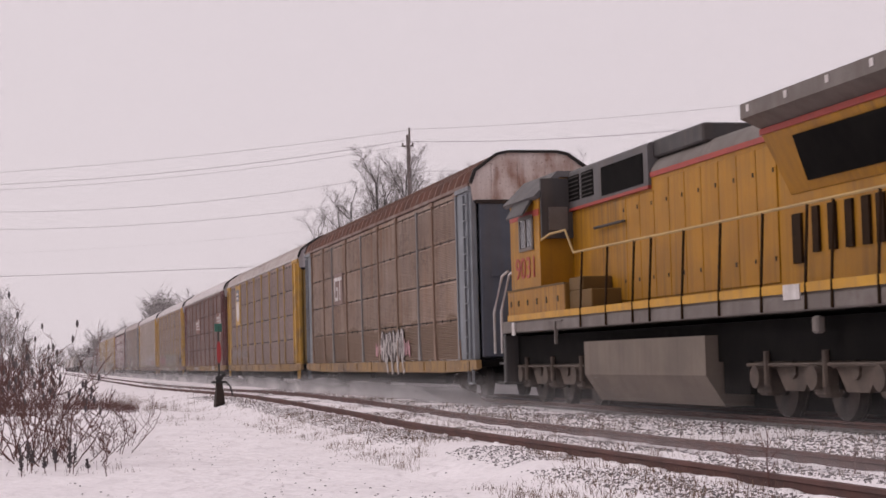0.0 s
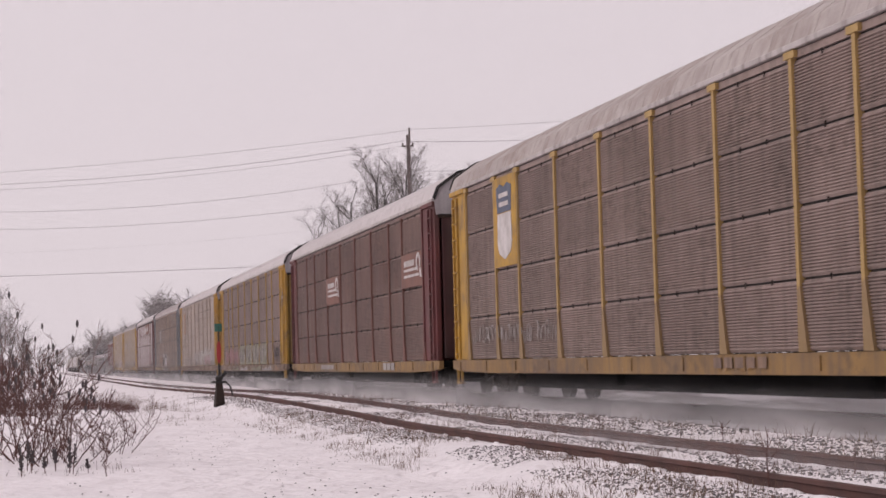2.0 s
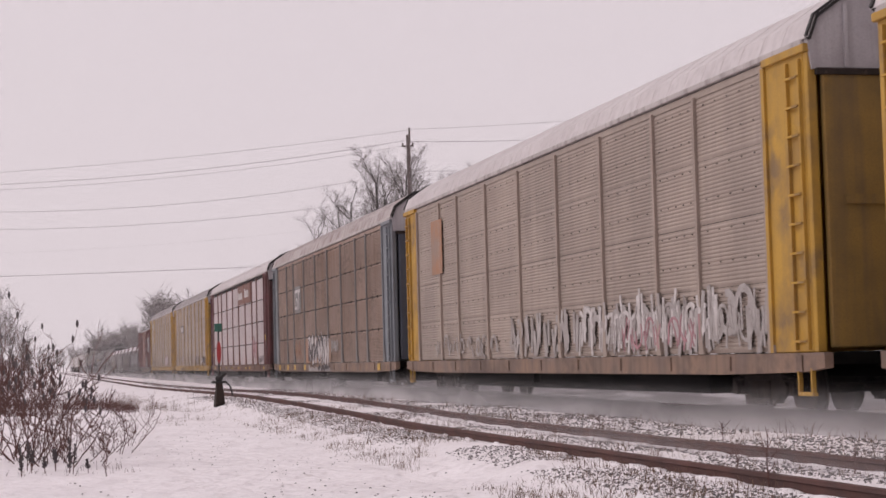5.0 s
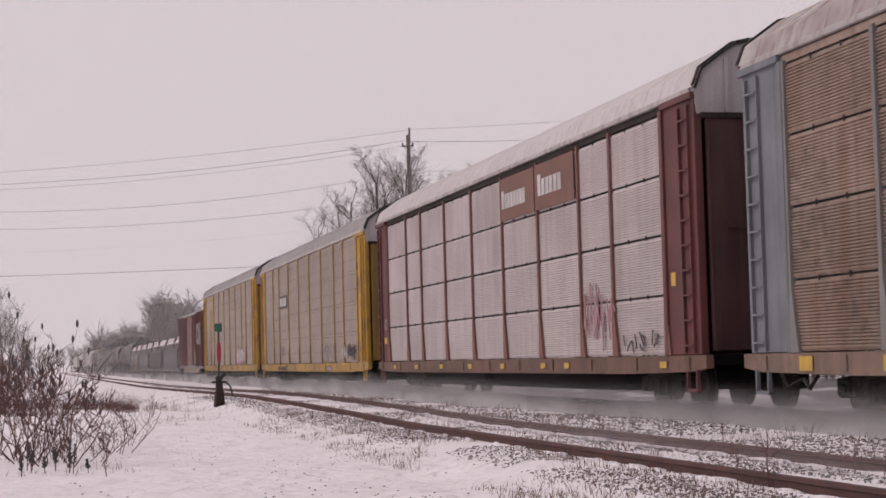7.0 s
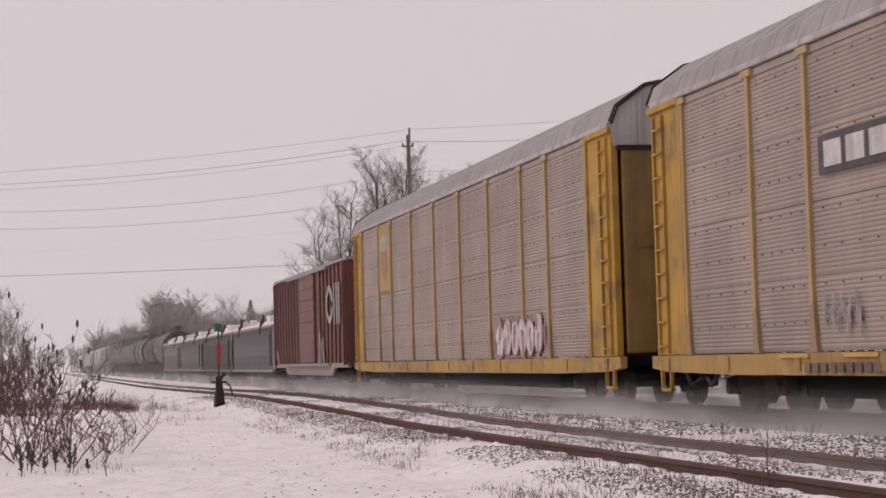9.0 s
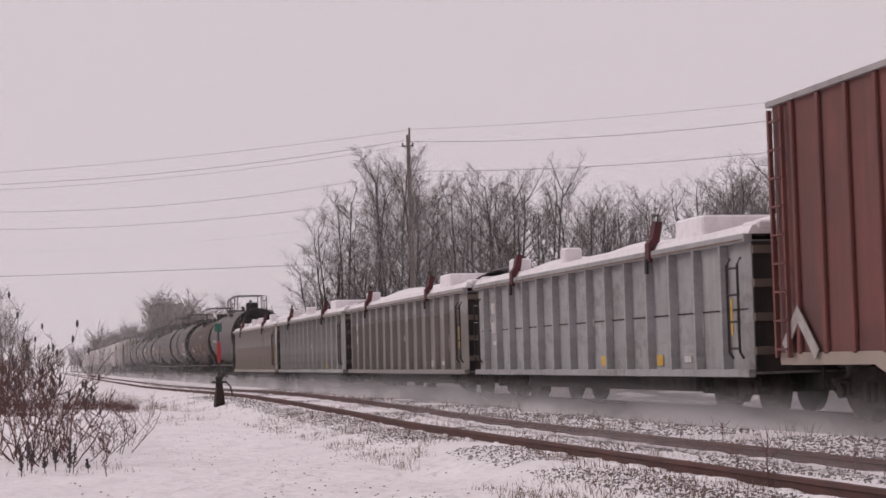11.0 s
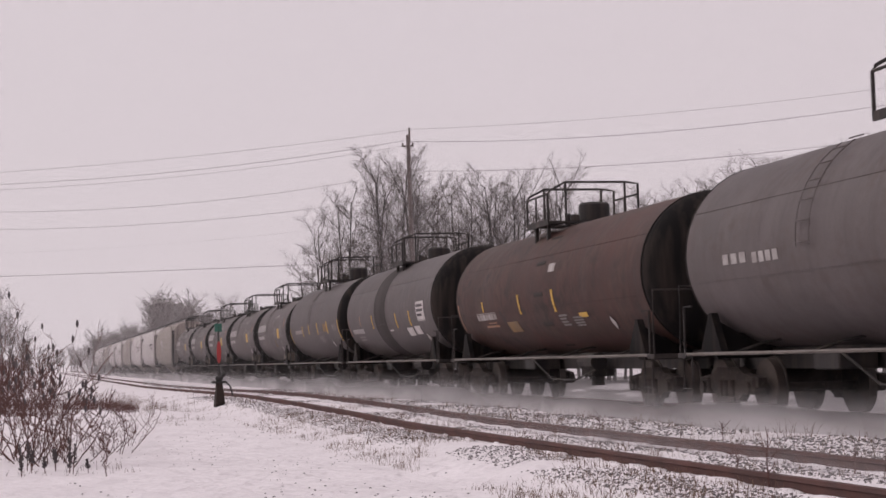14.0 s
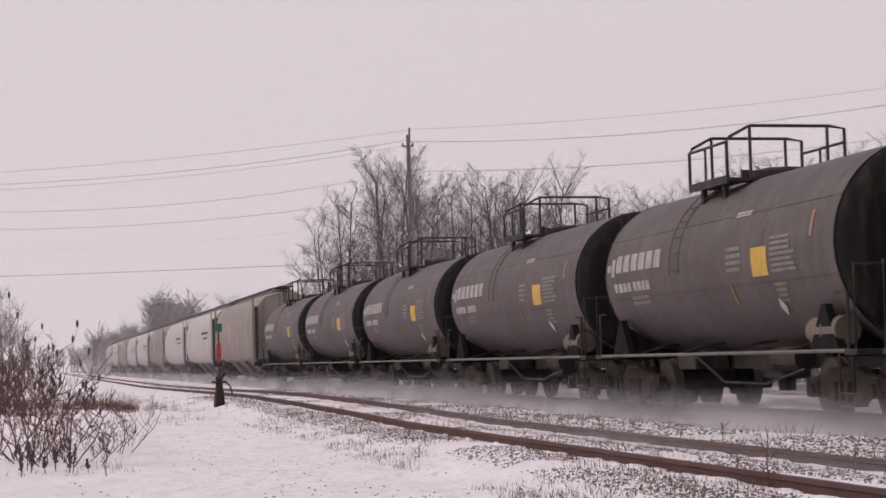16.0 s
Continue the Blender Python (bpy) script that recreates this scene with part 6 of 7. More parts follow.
wire(-1, 40, 11.95, 0.121, 0.00185, 0.0, 0.0072)
wire(-1, 40, 11.40, 0.155, 0.0034, -0.5, 0.0094)
wire(-1, 40, 11.30, 0.155, 0.0033, 0.5, 0.0065)
wire(-1, 40, 9.98, 0.177, 0.0050, 0.0, 0.0079)
wire(-1, 40, 8.86, 0.144, 0.0041, 0.0, 0.0072)
wire(-1, 40, 7.80, 0.125, 0.0030, 0.0, 0.0029)
wire(-1, 40, 5.74, 0.025, 0.0004, 0.0, 0.0101)
wire(1, 27.5, 11.97, 0.0566, 0.00206, 0.0, 0.0072)
wire(1, 27.5, 11.34, 0.092, 0.0034, -0.3, 0.0108)
wire(1, 27.5, 9.97, 0.080, 0.0029, 0.0, 0.0108)


# ---------- bare winter trees ----------
def rod(shape, pts, r, r1, n=3):
    """A thin tapered rod along a few points."""
    shape.tube(pts, r, n, r1, caps=False)


def grow(limb, twig, p, d, length, r, level, rnd, lift, counts):
    """One branch and all that grows from it; side shoots leave at a sharp angle and bend upwards."""
    pts, q, dd = [p.copy()], p.copy(), d.normalized()
    segs = (7, 5, 3, 2, 1)[level]
    for i in range(segs):
        dd = (dd + Vector((rnd.uniform(-1, 1), rnd.uniform(-1, 1), rnd.uniform(-0.6, 0.6))) * (0.075, 0.20, 0.24, 0.3, 0.3)[level] + Vector((0, 0, lift * (0.05, 0.13, 0.06, 0.0, 0.0)[level]))).normalized()
        q = q + dd * (length / segs)
        pts.append(q.copy())
    if level <= 1:
        rod(limb, pts, r, r * (0.22, 0.40)[level], (6, 4)[level])
    else:
        rod(twig, pts, r, r * 0.5)
    if level >= 4:
        return
    n = counts[level]
    for k in range(n):
        u = (0.30 + 0.70 * (k + rnd.random()) / n if level == 0 else 0.15 + 0.85 * (k + rnd.random()) / n) * segs
        i = min(int(u), segs - 1)
        base = pts[i].lerp(pts[i + 1], u - i)
        ax = (pts[i + 1] - pts[i]).normalized()
        side = Vector((rnd.uniform(-1, 1), rnd.uniform(-1, 1), rnd.uniform(-0.25, 0.25))).normalized()
        nd = (ax * (0.62, 0.80, 0.70, 0.6)[level] + side * (0.80, 0.72, 0.80, 0.9)[level]).normalized()
        ln = length * ((rnd.uniform(0.20, 0.38) * (1.25 - 0.72 * u / segs)) if level == 0 else rnd.uniform(0.34, 0.58) * (1.15 - 0.40 * u / segs))
        grow(limb, twig, base, nd, ln, max(r * (0.34, 0.40, 0.55, 0.7)[level] * (1.15 - 0.5 * u / segs), 0.0060), level + 1, rnd, lift, counts)


def tree_proto(seed, height, stems, spread, label, counts=(17, 7, 5, 2)):
    rnd = random.Random(seed)
    tr = thing("bare_tree", label, "tree", "bare trees behind the tracks")
    limb, twig = Shape(), Shape()
    for k in range(stems):
        a = 2 * math.pi * k / stems + rnd.uniform(-0.4, 0.4)
        d = Vector((math.cos(a) * spread, math.sin(a) * spread, 1))
        grow(limb, twig, Vector((math.cos(a) * 0.10 * (stems - 1), math.sin(a) * 0.10 * (stems - 1), -0.3)), d, height * rnd.uniform(0.80, 0.98), 0.0105 * height * (1.0 if stems == 1 else 0.80), 0, rnd, 1.0, counts)
    part("trunk", limb, BARK, tr, "dark bare trunk and limbs")
    part("crown", twig, TWIG, tr, "fine bare twigs")
    return tr


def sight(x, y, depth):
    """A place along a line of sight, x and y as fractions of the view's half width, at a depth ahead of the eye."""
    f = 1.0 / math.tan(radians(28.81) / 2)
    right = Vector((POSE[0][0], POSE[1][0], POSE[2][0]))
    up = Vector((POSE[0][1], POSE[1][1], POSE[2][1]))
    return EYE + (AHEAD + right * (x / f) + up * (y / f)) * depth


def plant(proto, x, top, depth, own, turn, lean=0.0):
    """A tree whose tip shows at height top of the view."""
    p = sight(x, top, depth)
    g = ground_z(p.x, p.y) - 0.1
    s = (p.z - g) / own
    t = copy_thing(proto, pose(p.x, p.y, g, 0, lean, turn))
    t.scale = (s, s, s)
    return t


PROTO = [tree_proto(1, 13, 4, 0.13, "bare many-stemmed deciduous tree in winter", (15, 6, 5, 2)), tree_proto(2, 11, 3, 0.17, "bare forked deciduous tree in winter", (15, 6, 5, 2)),
         tree_proto(3, 10, 1, 0.03, "slender bare deciduous tree in winter"), tree_proto(4, 10, 2, 0.10, "slender bare forked tree in winter", (15, 6, 5, 2)), tree_proto(5, 10, 1, 0.02, "thin bare young tree in winter", (13, 5, 4, 2)),
         tree_proto(7, 10, 1, 0.05, "crooked bare deciduous tree in winter", (15, 7, 5, 2))]
OWN = [max(v.co.z for c in t.children for v in c.data.vertices) for t in PROTO]
rnd = random.Random(12)
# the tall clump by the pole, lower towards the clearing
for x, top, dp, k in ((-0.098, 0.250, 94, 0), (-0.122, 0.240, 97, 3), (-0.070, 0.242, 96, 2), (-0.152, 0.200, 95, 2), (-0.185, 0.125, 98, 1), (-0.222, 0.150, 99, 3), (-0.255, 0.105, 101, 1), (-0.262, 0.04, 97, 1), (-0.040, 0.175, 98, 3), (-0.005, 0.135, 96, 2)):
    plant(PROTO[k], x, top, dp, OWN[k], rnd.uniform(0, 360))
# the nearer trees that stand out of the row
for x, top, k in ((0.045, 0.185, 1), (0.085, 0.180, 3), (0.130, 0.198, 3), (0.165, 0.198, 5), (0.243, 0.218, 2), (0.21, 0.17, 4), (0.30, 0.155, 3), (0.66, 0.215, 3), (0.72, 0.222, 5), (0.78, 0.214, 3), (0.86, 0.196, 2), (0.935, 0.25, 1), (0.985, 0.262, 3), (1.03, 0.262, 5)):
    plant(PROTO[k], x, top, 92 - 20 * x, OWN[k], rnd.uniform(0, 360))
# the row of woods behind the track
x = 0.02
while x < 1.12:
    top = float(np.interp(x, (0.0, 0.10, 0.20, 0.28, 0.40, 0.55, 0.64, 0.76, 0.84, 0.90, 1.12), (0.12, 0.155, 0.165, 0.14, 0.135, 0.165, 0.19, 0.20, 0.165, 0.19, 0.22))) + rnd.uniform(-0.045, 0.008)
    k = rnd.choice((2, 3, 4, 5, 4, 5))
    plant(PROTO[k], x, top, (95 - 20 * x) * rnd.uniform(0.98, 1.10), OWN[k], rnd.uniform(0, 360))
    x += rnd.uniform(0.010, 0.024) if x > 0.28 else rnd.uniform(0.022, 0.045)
for t in PROTO:
    p = sight(1.35 + 0.05 * PROTO.index(t), -0.2, 70)
    t.matrix_basis = pose(p.x, p.y, ground_z(p.x, p.y) - 0.1)


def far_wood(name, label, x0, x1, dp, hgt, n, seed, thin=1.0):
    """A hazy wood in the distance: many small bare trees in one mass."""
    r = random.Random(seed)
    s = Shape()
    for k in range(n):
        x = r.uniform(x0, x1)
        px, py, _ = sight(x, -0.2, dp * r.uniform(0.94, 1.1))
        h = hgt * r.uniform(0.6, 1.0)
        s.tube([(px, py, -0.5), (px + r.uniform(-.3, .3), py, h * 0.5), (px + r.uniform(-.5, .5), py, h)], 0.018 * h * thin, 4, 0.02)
        for q in range(26):
            z = h * r.uniform(0.2, 0.95)
            a, ln = r.uniform(0, 6.28), h * r.uniform(0.10, 0.26)
            e = Vector((px + math.cos(a) * ln, py + math.sin(a) * ln, z + ln * r.uniform(0.5, 1.3)))
            s.tube([(px, py, z), e], 0.05 * thin, 3, 0.015 * thin, caps=False)
            for w in range(4):
                u = r.uniform(0.3, 1.0)
                b = Vector((px, py, z)).lerp(e, u)
                s.tube([b, b + Vector((r.uniform(-1, 1), r.uniform(-1, 1), r.uniform(0.0, 1.2))) * ln * 0.5], 0.035 * thin, 3, 0.012 * thin, caps=False)
    tagged(new(name, s.mesh(name, TWIG)), label, "woods", "", "stuff")


far_wood("far_woods", "distant bare woods fading into haze", -0.60, -0.40, 245, 7.8, 84, 3, 1.3)
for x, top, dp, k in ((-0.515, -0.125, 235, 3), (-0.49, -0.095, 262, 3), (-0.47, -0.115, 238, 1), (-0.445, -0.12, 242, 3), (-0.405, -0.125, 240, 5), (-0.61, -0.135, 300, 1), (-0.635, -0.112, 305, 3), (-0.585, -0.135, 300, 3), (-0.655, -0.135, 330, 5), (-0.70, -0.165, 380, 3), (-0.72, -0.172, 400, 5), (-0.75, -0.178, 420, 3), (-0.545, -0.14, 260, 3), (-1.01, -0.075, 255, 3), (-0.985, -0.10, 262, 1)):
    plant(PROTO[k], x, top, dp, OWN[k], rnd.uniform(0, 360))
far_wood("far_woods", "distant bare woods fading into haze", -0.66, -0.55, 300, 12.5, 60, 4, 1.3)
far_wood("far_woods", "distant bare woods fading into haze", -0.79, -0.64, 400, 10.0, 52, 5, 1.4)
far_wood("far_woods", "very distant woods fading into haze", -0.92, -0.77, 560, 8.0, 36, 6)
far_wood("scrub", "grey bare scrub at the clearing's edge", -1.15, -0.93, 150, 4.6, 22, 8, 0.45)


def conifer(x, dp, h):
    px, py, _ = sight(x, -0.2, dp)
    r = random.Random(9)
    tr = thing("conifer", "dark green conifer among bare woods", "tree", at=pose(px, py, -0.4))
    part("trunk", Shape().tube([(0, 0, 0), (0, 0, h)], 0.16, 6, 0.03), BARK, tr)
    s = Shape()
    for k in range(420):
        z = h * (0.12 + 0.88 * (k / 420))
        a, ln = r.uniform(0, 6.28), (h - z) * 0.30 * r.uniform(0.5, 1.1) + 0.12
        e = (math.cos(a) * ln, math.sin(a) * ln, z - ln * r.uniform(0.0, 0.4))
        w = 0.14
        s.add([(0, 0, z), (e[0] - math.sin(a) * w, e[1] + math.cos(a) * w, e[2]), (e[0] * 1.15, e[1] * 1.15, e[2] - 0.1), (e[0] + math.sin(a) * w, e[1] - math.cos(a) * w, e[2])], [(0, 1, 2, 3)])
    part("crown", s, NEEDLE, tr)


conifer(-0.433, 236, 10.2)
conifer(-0.385, 250, 9.2)


# ---------- the sumac thicket and the dead growth in front ----------
def sumac(x, y, height, seed, heads=True, stems=3, thick=0.0110, low=0.5):
    """Crooked antler-like stems that lean out, fork high and turn up at the ends."""
    r = random.Random(seed)
    b = thing("sumac_bush", "leafless brown sumac with dark seed heads in snow" if heads else "leafless reddish-brown brush standing in snow", "bush", "sumac thicket", at=pose(x, y, ground_z(x, y)))
    st, hd = Shape(), Shape()

    def shoot(p, d, ln, rad, lv):
        pts, q, d = [Vector(p)], Vector(p), d.normalized()
        turn = Vector((r.uniform(-1, 1), r.uniform(-1, 1), 0)) * 0.16
        segs = (9, 6, 5, 3)[lv]
        for k in range(segs):
            d = (d + turn + Vector((r.uniform(-1, 1), r.uniform(-1, 1), r.uniform(-0.6, 0.6))) * 0.32 + Vector((0, 0, 0.22))).normalized()
            q = q + d * ln / segs
            pts.append(q.copy())
        st.tube(pts, rad, 4, rad * 0.6, caps=False)
        if lv < 3:
            for k in range(r.randint(4, 6) if lv == 0 else r.randint(1, 3) if lv == 1 else r.randint(0, 1)):
                i = r.randint(max(1, int(segs * low)), segs - 1) if lv == 0 else r.randint(1, segs)
                sd = Vector((r.uniform(-1, 1), r.uniform(-1, 1), r.uniform(-0.15, 0.3))).normalized()
                shoot(pts[i], d * 0.3 + sd, ln * r.uniform(0.26, 0.46), max(rad * 0.64, 0.0036), lv + 1)
        if heads and lv in (0, 1, 2) and r.random() < 0.20 and pts[-1].z > height * 0.5:
            e = pts[-1]
            hd.loft([[e + Vector((q * math.cos(a), q * math.sin(a), z)) for a in (0, 1.26, 2.51, 3.77, 5.03)] for q, z in ((0.005, -0.02), (0.018, 0.01), (0.023, 0.038), (0.015, 0.070), (0.004, 0.09))])
    for k in range(stems):
        a = r.uniform(0, 6.28)
        shoot((math.cos(a) * 0.2, math.sin(a) * 0.2, -0.05), Vector((math.cos(a) * 0.95, math.sin(a) * 0.95, 1)), height * r.uniform(0.7, 1.0), thick, 0)
    tagged(part("brush", st, BUSH, b), kind="stuff")
    if hd.v:
        tagged(part("seed_head", hd, GRAF_DARK, b, "dark fuzzy seed heads"), kind="stuff")


rb = random.Random(31)
# tall sumac at the edge of the clearing, lower towards the track
for k in range(12):
    fx, dp = -1.06 + 0.20 * (k + rb.uniform(-0.4, 0.4)) / 12, rb.uniform(22.5, 28)
    px, py, _ = sight(fx, -0.3, dp)
    sumac(px, py, rb.uniform(1.7, 2.2) * (0.66 if fx > -0.90 else 1.0), 100 + k, True, 3, 0.0095)
for k in range(11):
    fx = rb.uniform(-0.98, -0.72)
    px, py, _ = sight(fx, -0.35, rb.uniform(22.3, 28))
    sumac(px, py, rb.uniform(0.55, 0.95), 140 + k, False, 4, 0.0065, 0.3)
# rank brown brush further back
for k in range(7):
    px, py, _ = sight(rb.uniform(-1.08, -0.915), -0.3, rb.uniform(46, 56))
    sumac(px, py, rb.uniform(1.5, 2.3), 170 + k, False, 9, 0.012, 0.15)


def seed_spike(x, y, height, seed):
    """A dead stalk that carries a long dark spike of seeds."""
    r = random.Random(seed)
    p = thing("dry_weed", "dead upright weed with a dark seed spike in snow", "weed", "dry weeds by the thicket", at=pose(x, y, ground_z(x, y)))
    lx, ly = r.uniform(-0.1, 0.1) * height, r.uniform(-0.1, 0.1) * height
    part("stalk", Shape().tube([(0, 0, -0.04), (lx * 0.4, ly * 0.4, height * 0.5), (lx, ly, height)], 0.006, 5, 0.004), BUSH, p)
    sp = Shape()
    for q in range(34):
        u = r.uniform(0.35, 1.0)
        a, w = r.uniform(0, 6.28), 0.028 * (1.25 - u) + 0.012
        b = Vector((lx * u, ly * u, height * u))
        sp.tube([b, b + Vector((math.cos(a) * w, math.sin(a) * w, 0.018))], 0.010, 4, 0.005)
    tagged(part("seed_spike", sp, GRAF_DARK, p, "dark brown dry seeds"), "dark brown dry seeds", kind="stuff")


for k in range(13):
    fx = rb.uniform(-0.96, -0.80)
    px, py, _ = sight(fx, -0.35, rb.uniform(20.8, 22.2))
    seed_spike(px, py, rb.uniform(0.16, 0.42), 300 + k)


def tuft_field(name, label, n, place, hmin, hmax, seed, material=DRY_GRASS, lean=0.9):
    """Dead stalks in loose clumps, each a thin bent blade, most of them short."""
    r = random.Random(seed)
    s = Shape()
    k = 0
    while k < n:
        cx, cy = place(r)
        size = hmin + (hmax - hmin) * r.random() ** 2.2
        for q in range(r.choice((1, 1, 2, 3, 5, 7))):
            x, y = cx + r.gauss(0, 0.05), cy + r.gauss(0, 0.09)
            z, h = ground_z(x, y) - 0.015, size * r.uniform(0.4, 1.25)
            a = r.uniform(0, 6.28)
            dx, dy, w = math.cos(a) * lean * h * r.random(), math.sin(a) * lean * h * r.random(), 0.0013 + 0.0022 * r.random()
            s.add([(x - w, y, z), (x + w, y, z), (x + dx * 0.4 + w * 0.8, y + dy * 0.4, z + h * 0.6), (x + dx * 0.4 - w * 0.8, y + dy * 0.4, z + h * 0.6), (x + dx, y + dy, z + h)], [(0, 1, 2, 3), (3, 2, 4)])
            k += 1
    return tagged(new(name, s.mesh(name, material)), label, "grass", "", "stuff")


def patchy(x0, x1, y0, y1, seed, cut):
    def place(r):
        while True:
            x, y = r.uniform(x0, x1), y0 + (y1 - y0) * r.random() ** 1.3
            if noise.noise((x * 0.9, y * 0.45, seed)) > cut:
                return x, y
    return place


tuft_field("dead_grass", "dry brown grass poking through the snow", 14000, patchy(4.1, 5.85, 9, 36, 1.5, -0.2), 0.015, 0.12, 1)
tuft_field("dead_grass", "dry brown grass between the siding rails", 4200, patchy(6.0, 7.3, 10, 40, 5.5, -0.25), 0.02, 0.13, 2)
tuft_field("dead_grass", "dry brown stalks on the strip between the tracks", 5200, patchy(7.5, 9.8, 12, 60, 9.5, -0.2), 0.03, 0.22, 3)
tuft_field("dead_grass", "dead brown grass round the switch stand", 1500, patchy(2.4, 5.8, 36, 62, 2.5, -0.35), 0.04, 0.22, 4)
tuft_field("dead_grass", "dead brown grass and scrub beyond the clearing", 1500, patchy(0.3, 3.6, 44, 80, 4.5, 0.05), 0.06, 0.36, 5)
tuft_field("dead_grass", "rank dead grass in a band behind the thicket", 5200, patchy(-1.6, 2.6, 45, 60, 6.5, -0.12), 0.10, 0.42, 8, BUSH)
tuft_field("dead_grass", "dead stalks at the foot of the thicket", 300, patchy(-1.2, 1.3, 21.5, 30, 7.5, -0.3), 0.04, 0.22, 6, BUSH)
tuft_field("dead_grass", "sparse stubble in the trodden snow", 200, patchy(0.2, 4.2, 13, 36, 3.5, 0.1), 0.01, 0.05, 7, BUSH)


def weed(x, y, h, seed):
    r = random.Random(seed)
    w = thing("weed", "dry branched brown weed standing in snow", "weed", "dead weeds", at=pose(x, y, ground_z(x, y)))
    s = Shape()
    s.tube([(0, 0, -0.03), (r.uniform(-.03, .03), 0, h * 0.5), (r.uniform(-.06, .06), 0, h)], 0.007, 4, 0.003, caps=False)
    for k in range(9):
        z, a = h * r.uniform(0.25, 0.95), r.uniform(0, 6.28)
        ln = h * r.uniform(0.15, 0.4)
        s.tube([(0, 0, z), (math.cos(a) * ln * 0.6, math.sin(a) * ln * 0.6, z + ln * 0.5), (math.cos(a) * ln, math.sin(a) * ln, z + ln)], 0.004, 3, 0.002, caps=False)
    tagged(part("stalk", s, BUSH, w), kind="stuff")


for k, (fx, fy, dp, h) in enumerate(((0.735, -0.5, 14.2, 0.48), (0.352, -0.36, 24.0, 0.28), (0.66, -0.45, 16.5, 0.2), (0.63, -0.36, 21.5, 0.25), (0.93, -0.5, 15.5, 0.22), (-0.655, -0.35, 44, 0.45), (-0.735, -0.35, 38, 0.4), (-0.76, -0.42, 20.5, 0.3))):
    px, py, _ = sight(fx, fy, dp)
    weed(px, py, h, 60 + k)


def stones(name, label, n, place, seed, smin=0.018, smax=0.05):
    r = random.Random(seed)
    s = Shape()
    for k in range(n):
        x, y = place(r)
        z, a = ground_z(x, y), r.uniform(smin, smax)
        p = [(x + a * dx * r.uniform(0.6, 1.2), y + a * dy * r.uniform(0.6, 1.2), z + a * dz * r.uniform(0.5, 1.0)) for dx, dy, dz in ((-1, -1, -.4), (1, -1, -.4), (1, 1, -.4), (-1, 1, -.4), (-.6, -.6, .8), (.6, -.6, .8), (.6, .6, .8), (-.6, .6, .8))]
        s.add(p, [(4, 5, 6, 7), (0, 1, 5, 4), (1, 2, 6, 5), (2, 3, 7, 6), (3, 0, 4, 7)])
    return tagged(new(name, s.mesh(name, STONE)), label, "ballast", "", "stuff")


stones("ballast", "grey ballast showing through snow between the tracks", 11000, patchy(8.2, 10.6, 12, 75, 11.5, -0.3), 1, 0.008, 0.022)
stones("ballast", "grey ballast stones beside the siding rail", 7000, patchy(4.85, 5.86, 12, 58, 13.5, -0.2), 2, 0.006, 0.015)
stones("ballast", "grey ballast showing between the siding rails", 3500, patchy(5.98, 7.32, 12, 60, 17.5, 0.0), 4, 0.007, 0.018)
stones("ballast", "loose stones and dirt in trodden snow", 420, patchy(0.3, 4.8, 13, 40, 15.5, -0.1), 3, 0.006, 0.016)


def snow_lumps(name, label, n, rails, seed):
    """Low uneven clods of snow lying against the rails and over their feet."""
    r = random.Random(seed)
    s = Shape()
    for k in range(n):
        y = 11 + 70 * r.random() ** 1.4
        x = r.choice(rails) + r.choice((-1, 1)) * r.uniform(0.03, 0.16)
        a, b, c = r.uniform(0.03, 0.12), r.uniform(0.10, 0.50), r.uniform(0.02, 0.05)
        z = siding_z(y) - 0.135
        rings = []
        for q, u in ((1.0, 0.0), (0.85, 0.55), (0.5, 0.88), (0.08, 1.0)):
            rings.append([(x + a * q * math.cos(t) * r.uniform(0.8, 1.15), y + b * q * math.sin(t) * r.uniform(0.8, 1.15), z + c * u) for t in (2 * math.pi * m / 8 for m in range(8))])
        s.loft(rings)
    return tagged(new(name, s.mesh(name, SNOW, "all")), label, "snow", "", "stuff")


snow_lumps("snow_clods", "loose clods of snow against the siding rails", 900, (SIDING - 0.755, SIDING + 0.755), 4)


# ---------- the swept bed of the main track, darkened for the train's shade ---
# ballast grey made darker to hold the shade under the train
bed_m = mat("swept_shaded_ballast_and_snow", (0.115, 0.10, 0.098), (0.20, 0.18, 0.178), 0.9, blotch=1.1, grain=26, bump=0.8, spec=0.2, washes=(((0.42, 0.385, 0.39), 0.22, (1.6, 0.7, 1.0), (0.5, 0.22, 0.5)),))
bed = Shape()
bed.loft([[(float(x), float(y), ground_z(float(x), float(y)) + 0.014) for x in list(np.arange(10.45, 21.1, 0.35)) + [22.5, 24.5, 27, 30, 34, 40]] for y in np.arange(8, 150, 1.0)], closed=False)
setting("track_bed", bed, bed_m, "swept ballast darkened for the train's shade, under and beyond the main track", True)


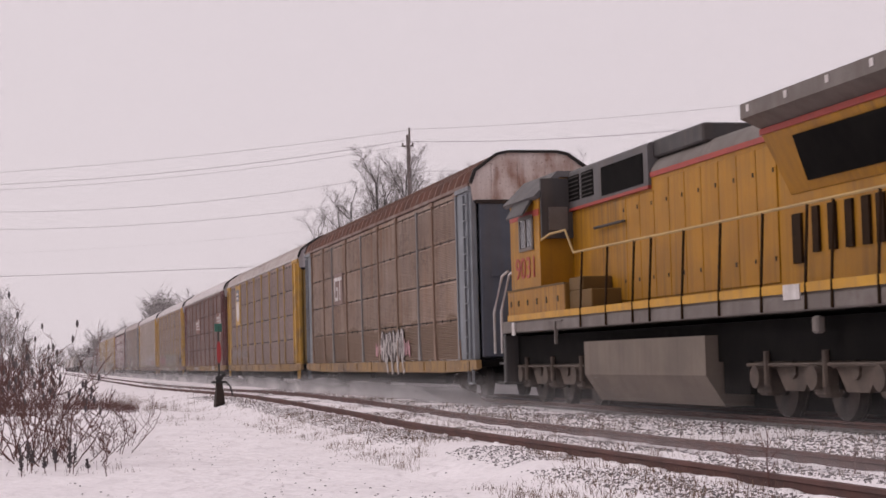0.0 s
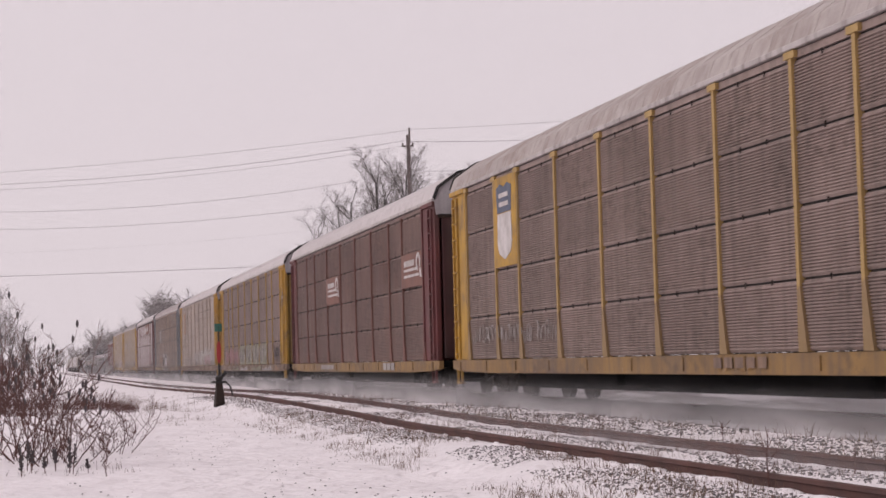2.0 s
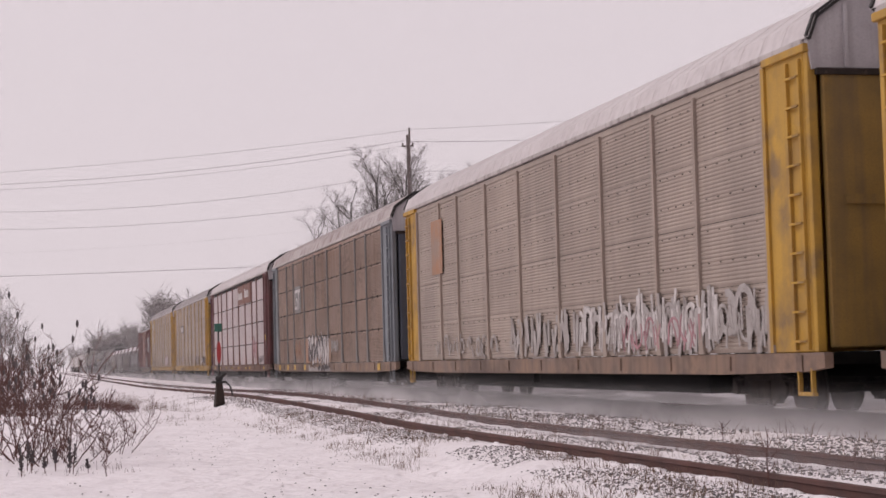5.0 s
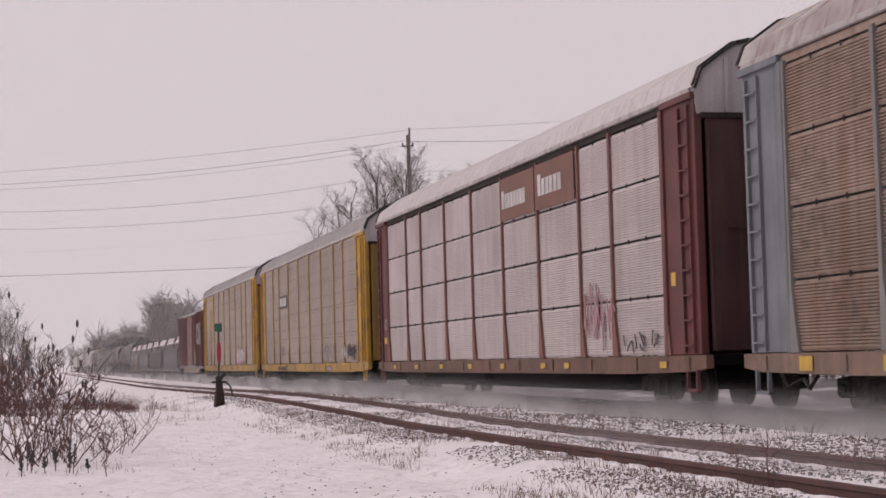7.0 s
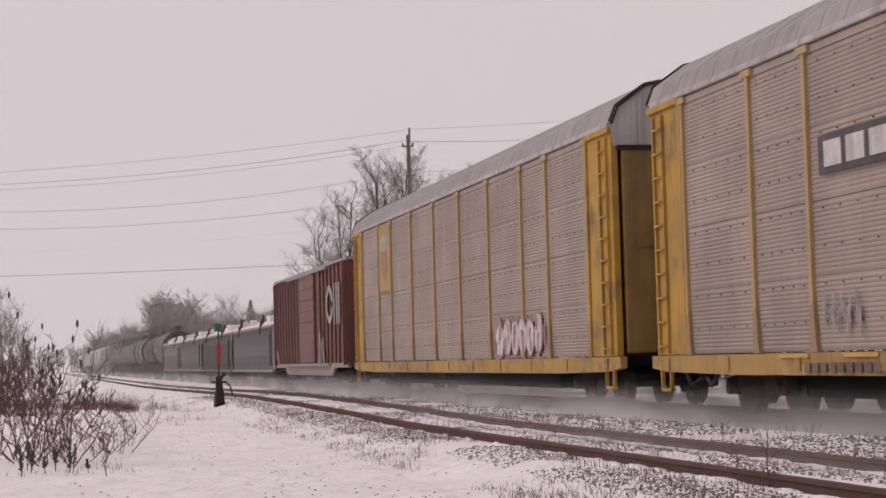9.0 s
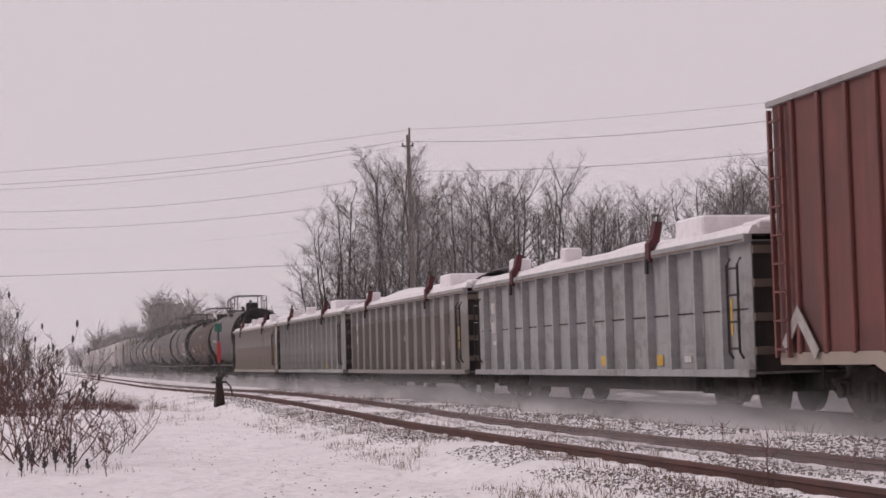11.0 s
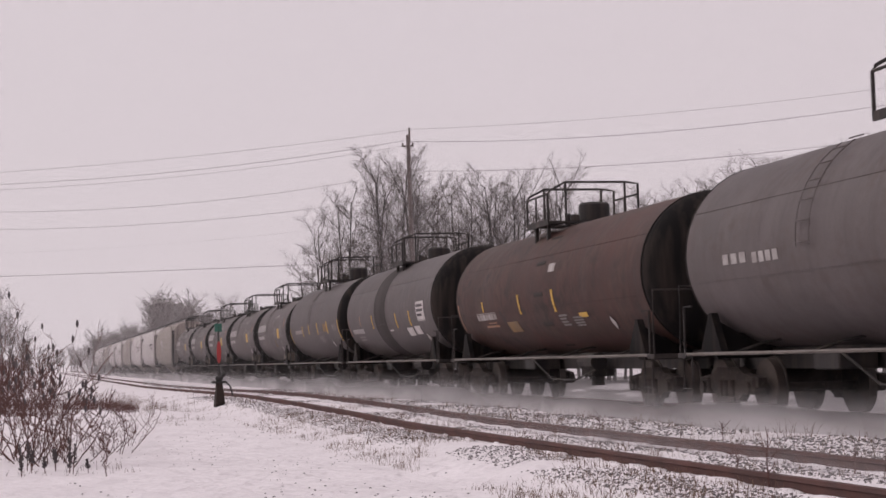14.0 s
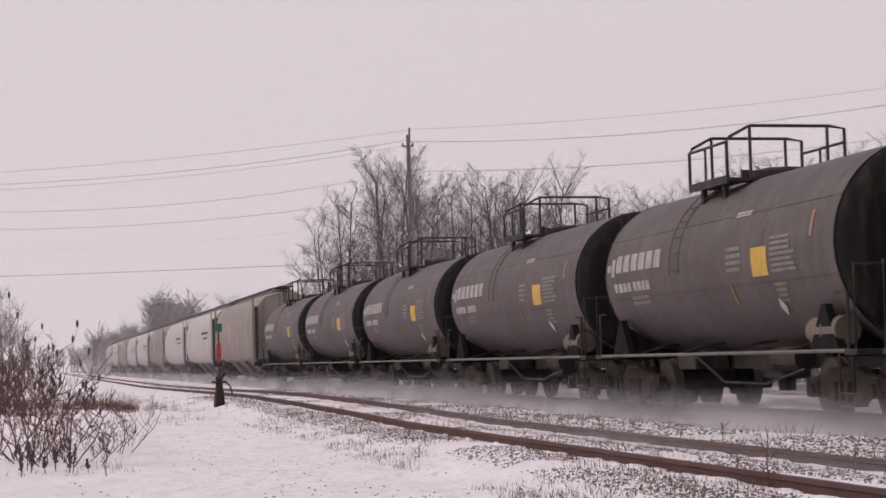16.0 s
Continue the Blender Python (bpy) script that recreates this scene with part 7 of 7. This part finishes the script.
# ---------- blowing snow, and distance haze put into thin sheets ---
def veil_material(name, strength, z_lo, z_hi, scale, lo, hi, along=None, tone=0.93):
    """Airborne snow and stand-in haze: a soft white to grey film, denser near the ground, broken into wisps."""
    m = bpy.data.materials.new(name)
    m.use_nodes = True
    n, l = m.node_tree.nodes, m.node_tree.links
    n.clear()
    tc, sep = n.new("ShaderNodeTexCoord"), n.new("ShaderNodeSeparateXYZ")
    l.new(tc.outputs["Object"], sep.inputs[0])
    hgt = n.new("ShaderNodeMapRange")
    hgt.interpolation_type = "SMOOTHSTEP"
    hgt.inputs[1].default_value, hgt.inputs[2].default_value, hgt.inputs[3].default_value, hgt.inputs[4].default_value = z_lo, z_hi, strength, 0.0
    l.new(sep.outputs[2], hgt.inputs[0])
    mp, nz = n.new("ShaderNodeMapping"), n.new("ShaderNodeTexNoise")
    mp.inputs["Scale"].default_value = scale
    nz.inputs["Scale"].default_value, nz.inputs["Detail"].default_value = 1.0, 4.0
    l.new(tc.outputs["Object"], mp.inputs[0])
    l.new(mp.outputs[0], nz.inputs[0])
    ws = n.new("ShaderNodeMapRange")
    ws.inputs[1].default_value, ws.inputs[2].default_value, ws.inputs[3].default_value, ws.inputs[4].default_value = 0.3, 0.7, lo, hi
    l.new(nz.outputs[0], ws.inputs[0])
    mul = n.new("ShaderNodeMath")
    mul.operation = "MULTIPLY"
    mul.use_clamp = True
    l.new(hgt.outputs[0], mul.inputs[0])
    l.new(ws.outputs[0], mul.inputs[1])
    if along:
        # thin where the track is near, thicker further down the line to imitate distance haze
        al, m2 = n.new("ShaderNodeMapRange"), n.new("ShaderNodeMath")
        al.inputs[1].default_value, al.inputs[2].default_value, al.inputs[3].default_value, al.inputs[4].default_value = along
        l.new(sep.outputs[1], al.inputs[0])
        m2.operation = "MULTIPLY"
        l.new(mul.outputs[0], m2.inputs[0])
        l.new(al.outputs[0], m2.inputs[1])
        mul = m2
    tr, df, tl, both, mix, o = (n.new("ShaderNodeBsdfTransparent"), n.new("ShaderNodeBsdfDiffuse"), n.new("ShaderNodeBsdfTranslucent"), n.new("ShaderNodeMixShader"), n.new("ShaderNodeMixShader"), n.new("ShaderNodeOutputMaterial"))
    df.inputs[0].default_value = tl.inputs[0].default_value = (tone, tone * 0.968, tone * 0.978, 1)
    l.new(df.outputs[0], both.inputs[1])
    l.new(tl.outputs[0], both.inputs[2])
    l.new(mul.outputs[0], mix.inputs[0])
    l.new(tr.outputs[0], mix.inputs[1])
    l.new(both.outputs[0], mix.inputs[2])
    l.new(mix.outputs[0], o.inputs[0])
    return m


LOW_VEIL = veil_material("blowing_snow_low", 0.90, -0.20, 0.56, (0.5, 0.2, 1.1), 0.45, 1.15, None, 0.74)
# tone greys this snow for the shade on the train's side
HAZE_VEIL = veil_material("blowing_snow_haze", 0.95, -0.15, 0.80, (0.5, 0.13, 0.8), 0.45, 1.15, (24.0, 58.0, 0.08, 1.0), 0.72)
NEAR_VEIL = veil_material("blowing_snow_ground", 0.60, -0.28, 0.22, (0.4, 0.22, 0.6), 0.4, 1.2, None, 0.56)
BEHIND_VEIL = veil_material("blowing_snow_behind", 1.0, -0.15, 1.0, (0.4, 0.09, 0.7), 0.6, 1.1, None, 0.60)
# the next three imitate distance haze over far cars, trees and sky
CLOUD_VEIL = veil_material("far_car_haze_grey", 0.50, 0.3, 6.5, (0.3, 0.05, 0.3), 0.6, 1.1, (50.0, 250.0, 0.0, 1.0), 0.56)
BACK_VEIL = veil_material("haze_behind_train", 0.09, 6.0, 16.0, (0.05, 0.05, 0.1), 0.7, 1.2)
FAR_VEIL = veil_material("distance_haze", 0.034, 60.0, 220.0, (0.01, 0.01, 0.05), 0.8, 1.2)
DRIFTS = []
for x, h in ((9.95, 1.25),):
    s = Shape()
    ys = np.arange(0, 420, 2.0)
    s.loft([[(0.25 * math.sin(y * 0.21) + 0.12 * math.sin(y * 0.77) + 0.1 * z, float(y), -0.3 + (z + 0.3) * min(1.0, 0.04 + y / 16)) for z in (-0.3, 0.1, 0.5, h)] for y in ys], closed=False)
    v = tagged(new("blowing_snow", s.mesh("blowing_snow", LOW_VEIL, True)), "fine snow whirled up along the moving train", "snow", "", "stuff")
    DRIFTS.append((v, x))
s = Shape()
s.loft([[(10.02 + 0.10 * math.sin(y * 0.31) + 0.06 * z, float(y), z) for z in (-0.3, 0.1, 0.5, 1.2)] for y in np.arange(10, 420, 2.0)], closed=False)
tagged(new("snow_haze", s.mesh("snow_haze", HAZE_VEIL, True)), "low haze of whirled snow, greyed for the train's shade", "snow", "", "stuff")
s = Shape()
s.loft([[(7.05 + 0.08 * math.sin(y * 0.4), float(y), z) for z in (-0.35, -0.2, 0.0, 0.25)] for y in np.arange(10, 120, 1.5)], closed=False)
tagged(new("snow_haze", s.mesh("snow_haze", NEAR_VEIL, True)), "thin snow drifting low over the siding", "snow", "", "stuff")
s = Shape()
s.loft([[(13.7 + 0.10 * math.sin(y * 0.31), float(y), z) for z in (-0.3, 0.1, 0.5, 1.2)] for y in np.arange(10, 420, 2.0)], closed=False)
tagged(new("snow_haze", s.mesh("snow_haze", BEHIND_VEIL, True)), "low haze of whirled snow behind the train", "snow", "", "stuff")
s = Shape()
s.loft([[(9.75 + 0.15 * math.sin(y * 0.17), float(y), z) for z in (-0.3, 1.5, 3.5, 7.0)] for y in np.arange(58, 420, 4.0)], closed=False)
tagged(new("snow_cloud", s.mesh("snow_cloud", CLOUD_VEIL, True)), "sheet of snow and added distance haze over the far cars", "snow", "", "stuff")
s = Shape().loft([[(16.2 + 0.8 * math.sin(y * 0.07), float(y), z) for z in (-1.0, 4, 9, 17)] for y in np.arange(0, 340, 4)], closed=False)
tagged(new("blowing_snow", s.mesh("blowing_snow", BACK_VEIL, True)), "thin haze sheet added behind the train", "snow", "", "stuff")
for y in (115, 170, 250, 350):
    s = Shape().loft([[(x, y + 6 * math.sin(x * 0.05), z) for z in (-2, 20, 60, 200)] for x in np.arange(-150, 300, 15)], closed=False)
    tagged(new("falling_snow", s.mesh("falling_snow", FAR_VEIL, True)), "thin haze sheet added to pale the distance", "snow", "", "stuff")


# ---------- what moves: the train, at a steady 26 m/s towards the camera's side ----------
SPEED = 26.148
SLIP = {0.0: -0.40, 0.5: -1.31, 1.0: -0.31, 1.5: -1.30, 2.0: -0.32, 2.5: -1.22, 3.0: -0.19, 3.5: -1.03, 4.0: -0.06, 6.5: -0.93, 7.0: -0.09, 7.5: -0.97, 8.0: 0.0, 8.5: -0.88, 9.0: -0.08,
        11.5: 0.07, 12.0: -0.80, 12.5: -0.10, 13.0: -0.80, 13.5: 0.06, 14.0: -0.80, 14.5: 0.05, 15.0: -1.00, 15.5: 0.50, 16.0: -0.50}


def motions():
    for car, s in TRAIN:
        rows = []
        for k in range(33):
            t = k * 0.5
            rows.append((t, pose(MAIN, s - SPEED * t + SLIP.get(t, -0.5), 0)))
        walk(car, rows)
    for veil, x in DRIFTS:
        # it rises behind the locomotive and then trails slowly along
        walk(veil, [(0.0, pose(x, 42.0, 0)), (0.8, pose(x, 21.0, 0)), (1.6, pose(x, 2.0, 0)), (16.0, pose(x, -56.0, 0))])


motions()
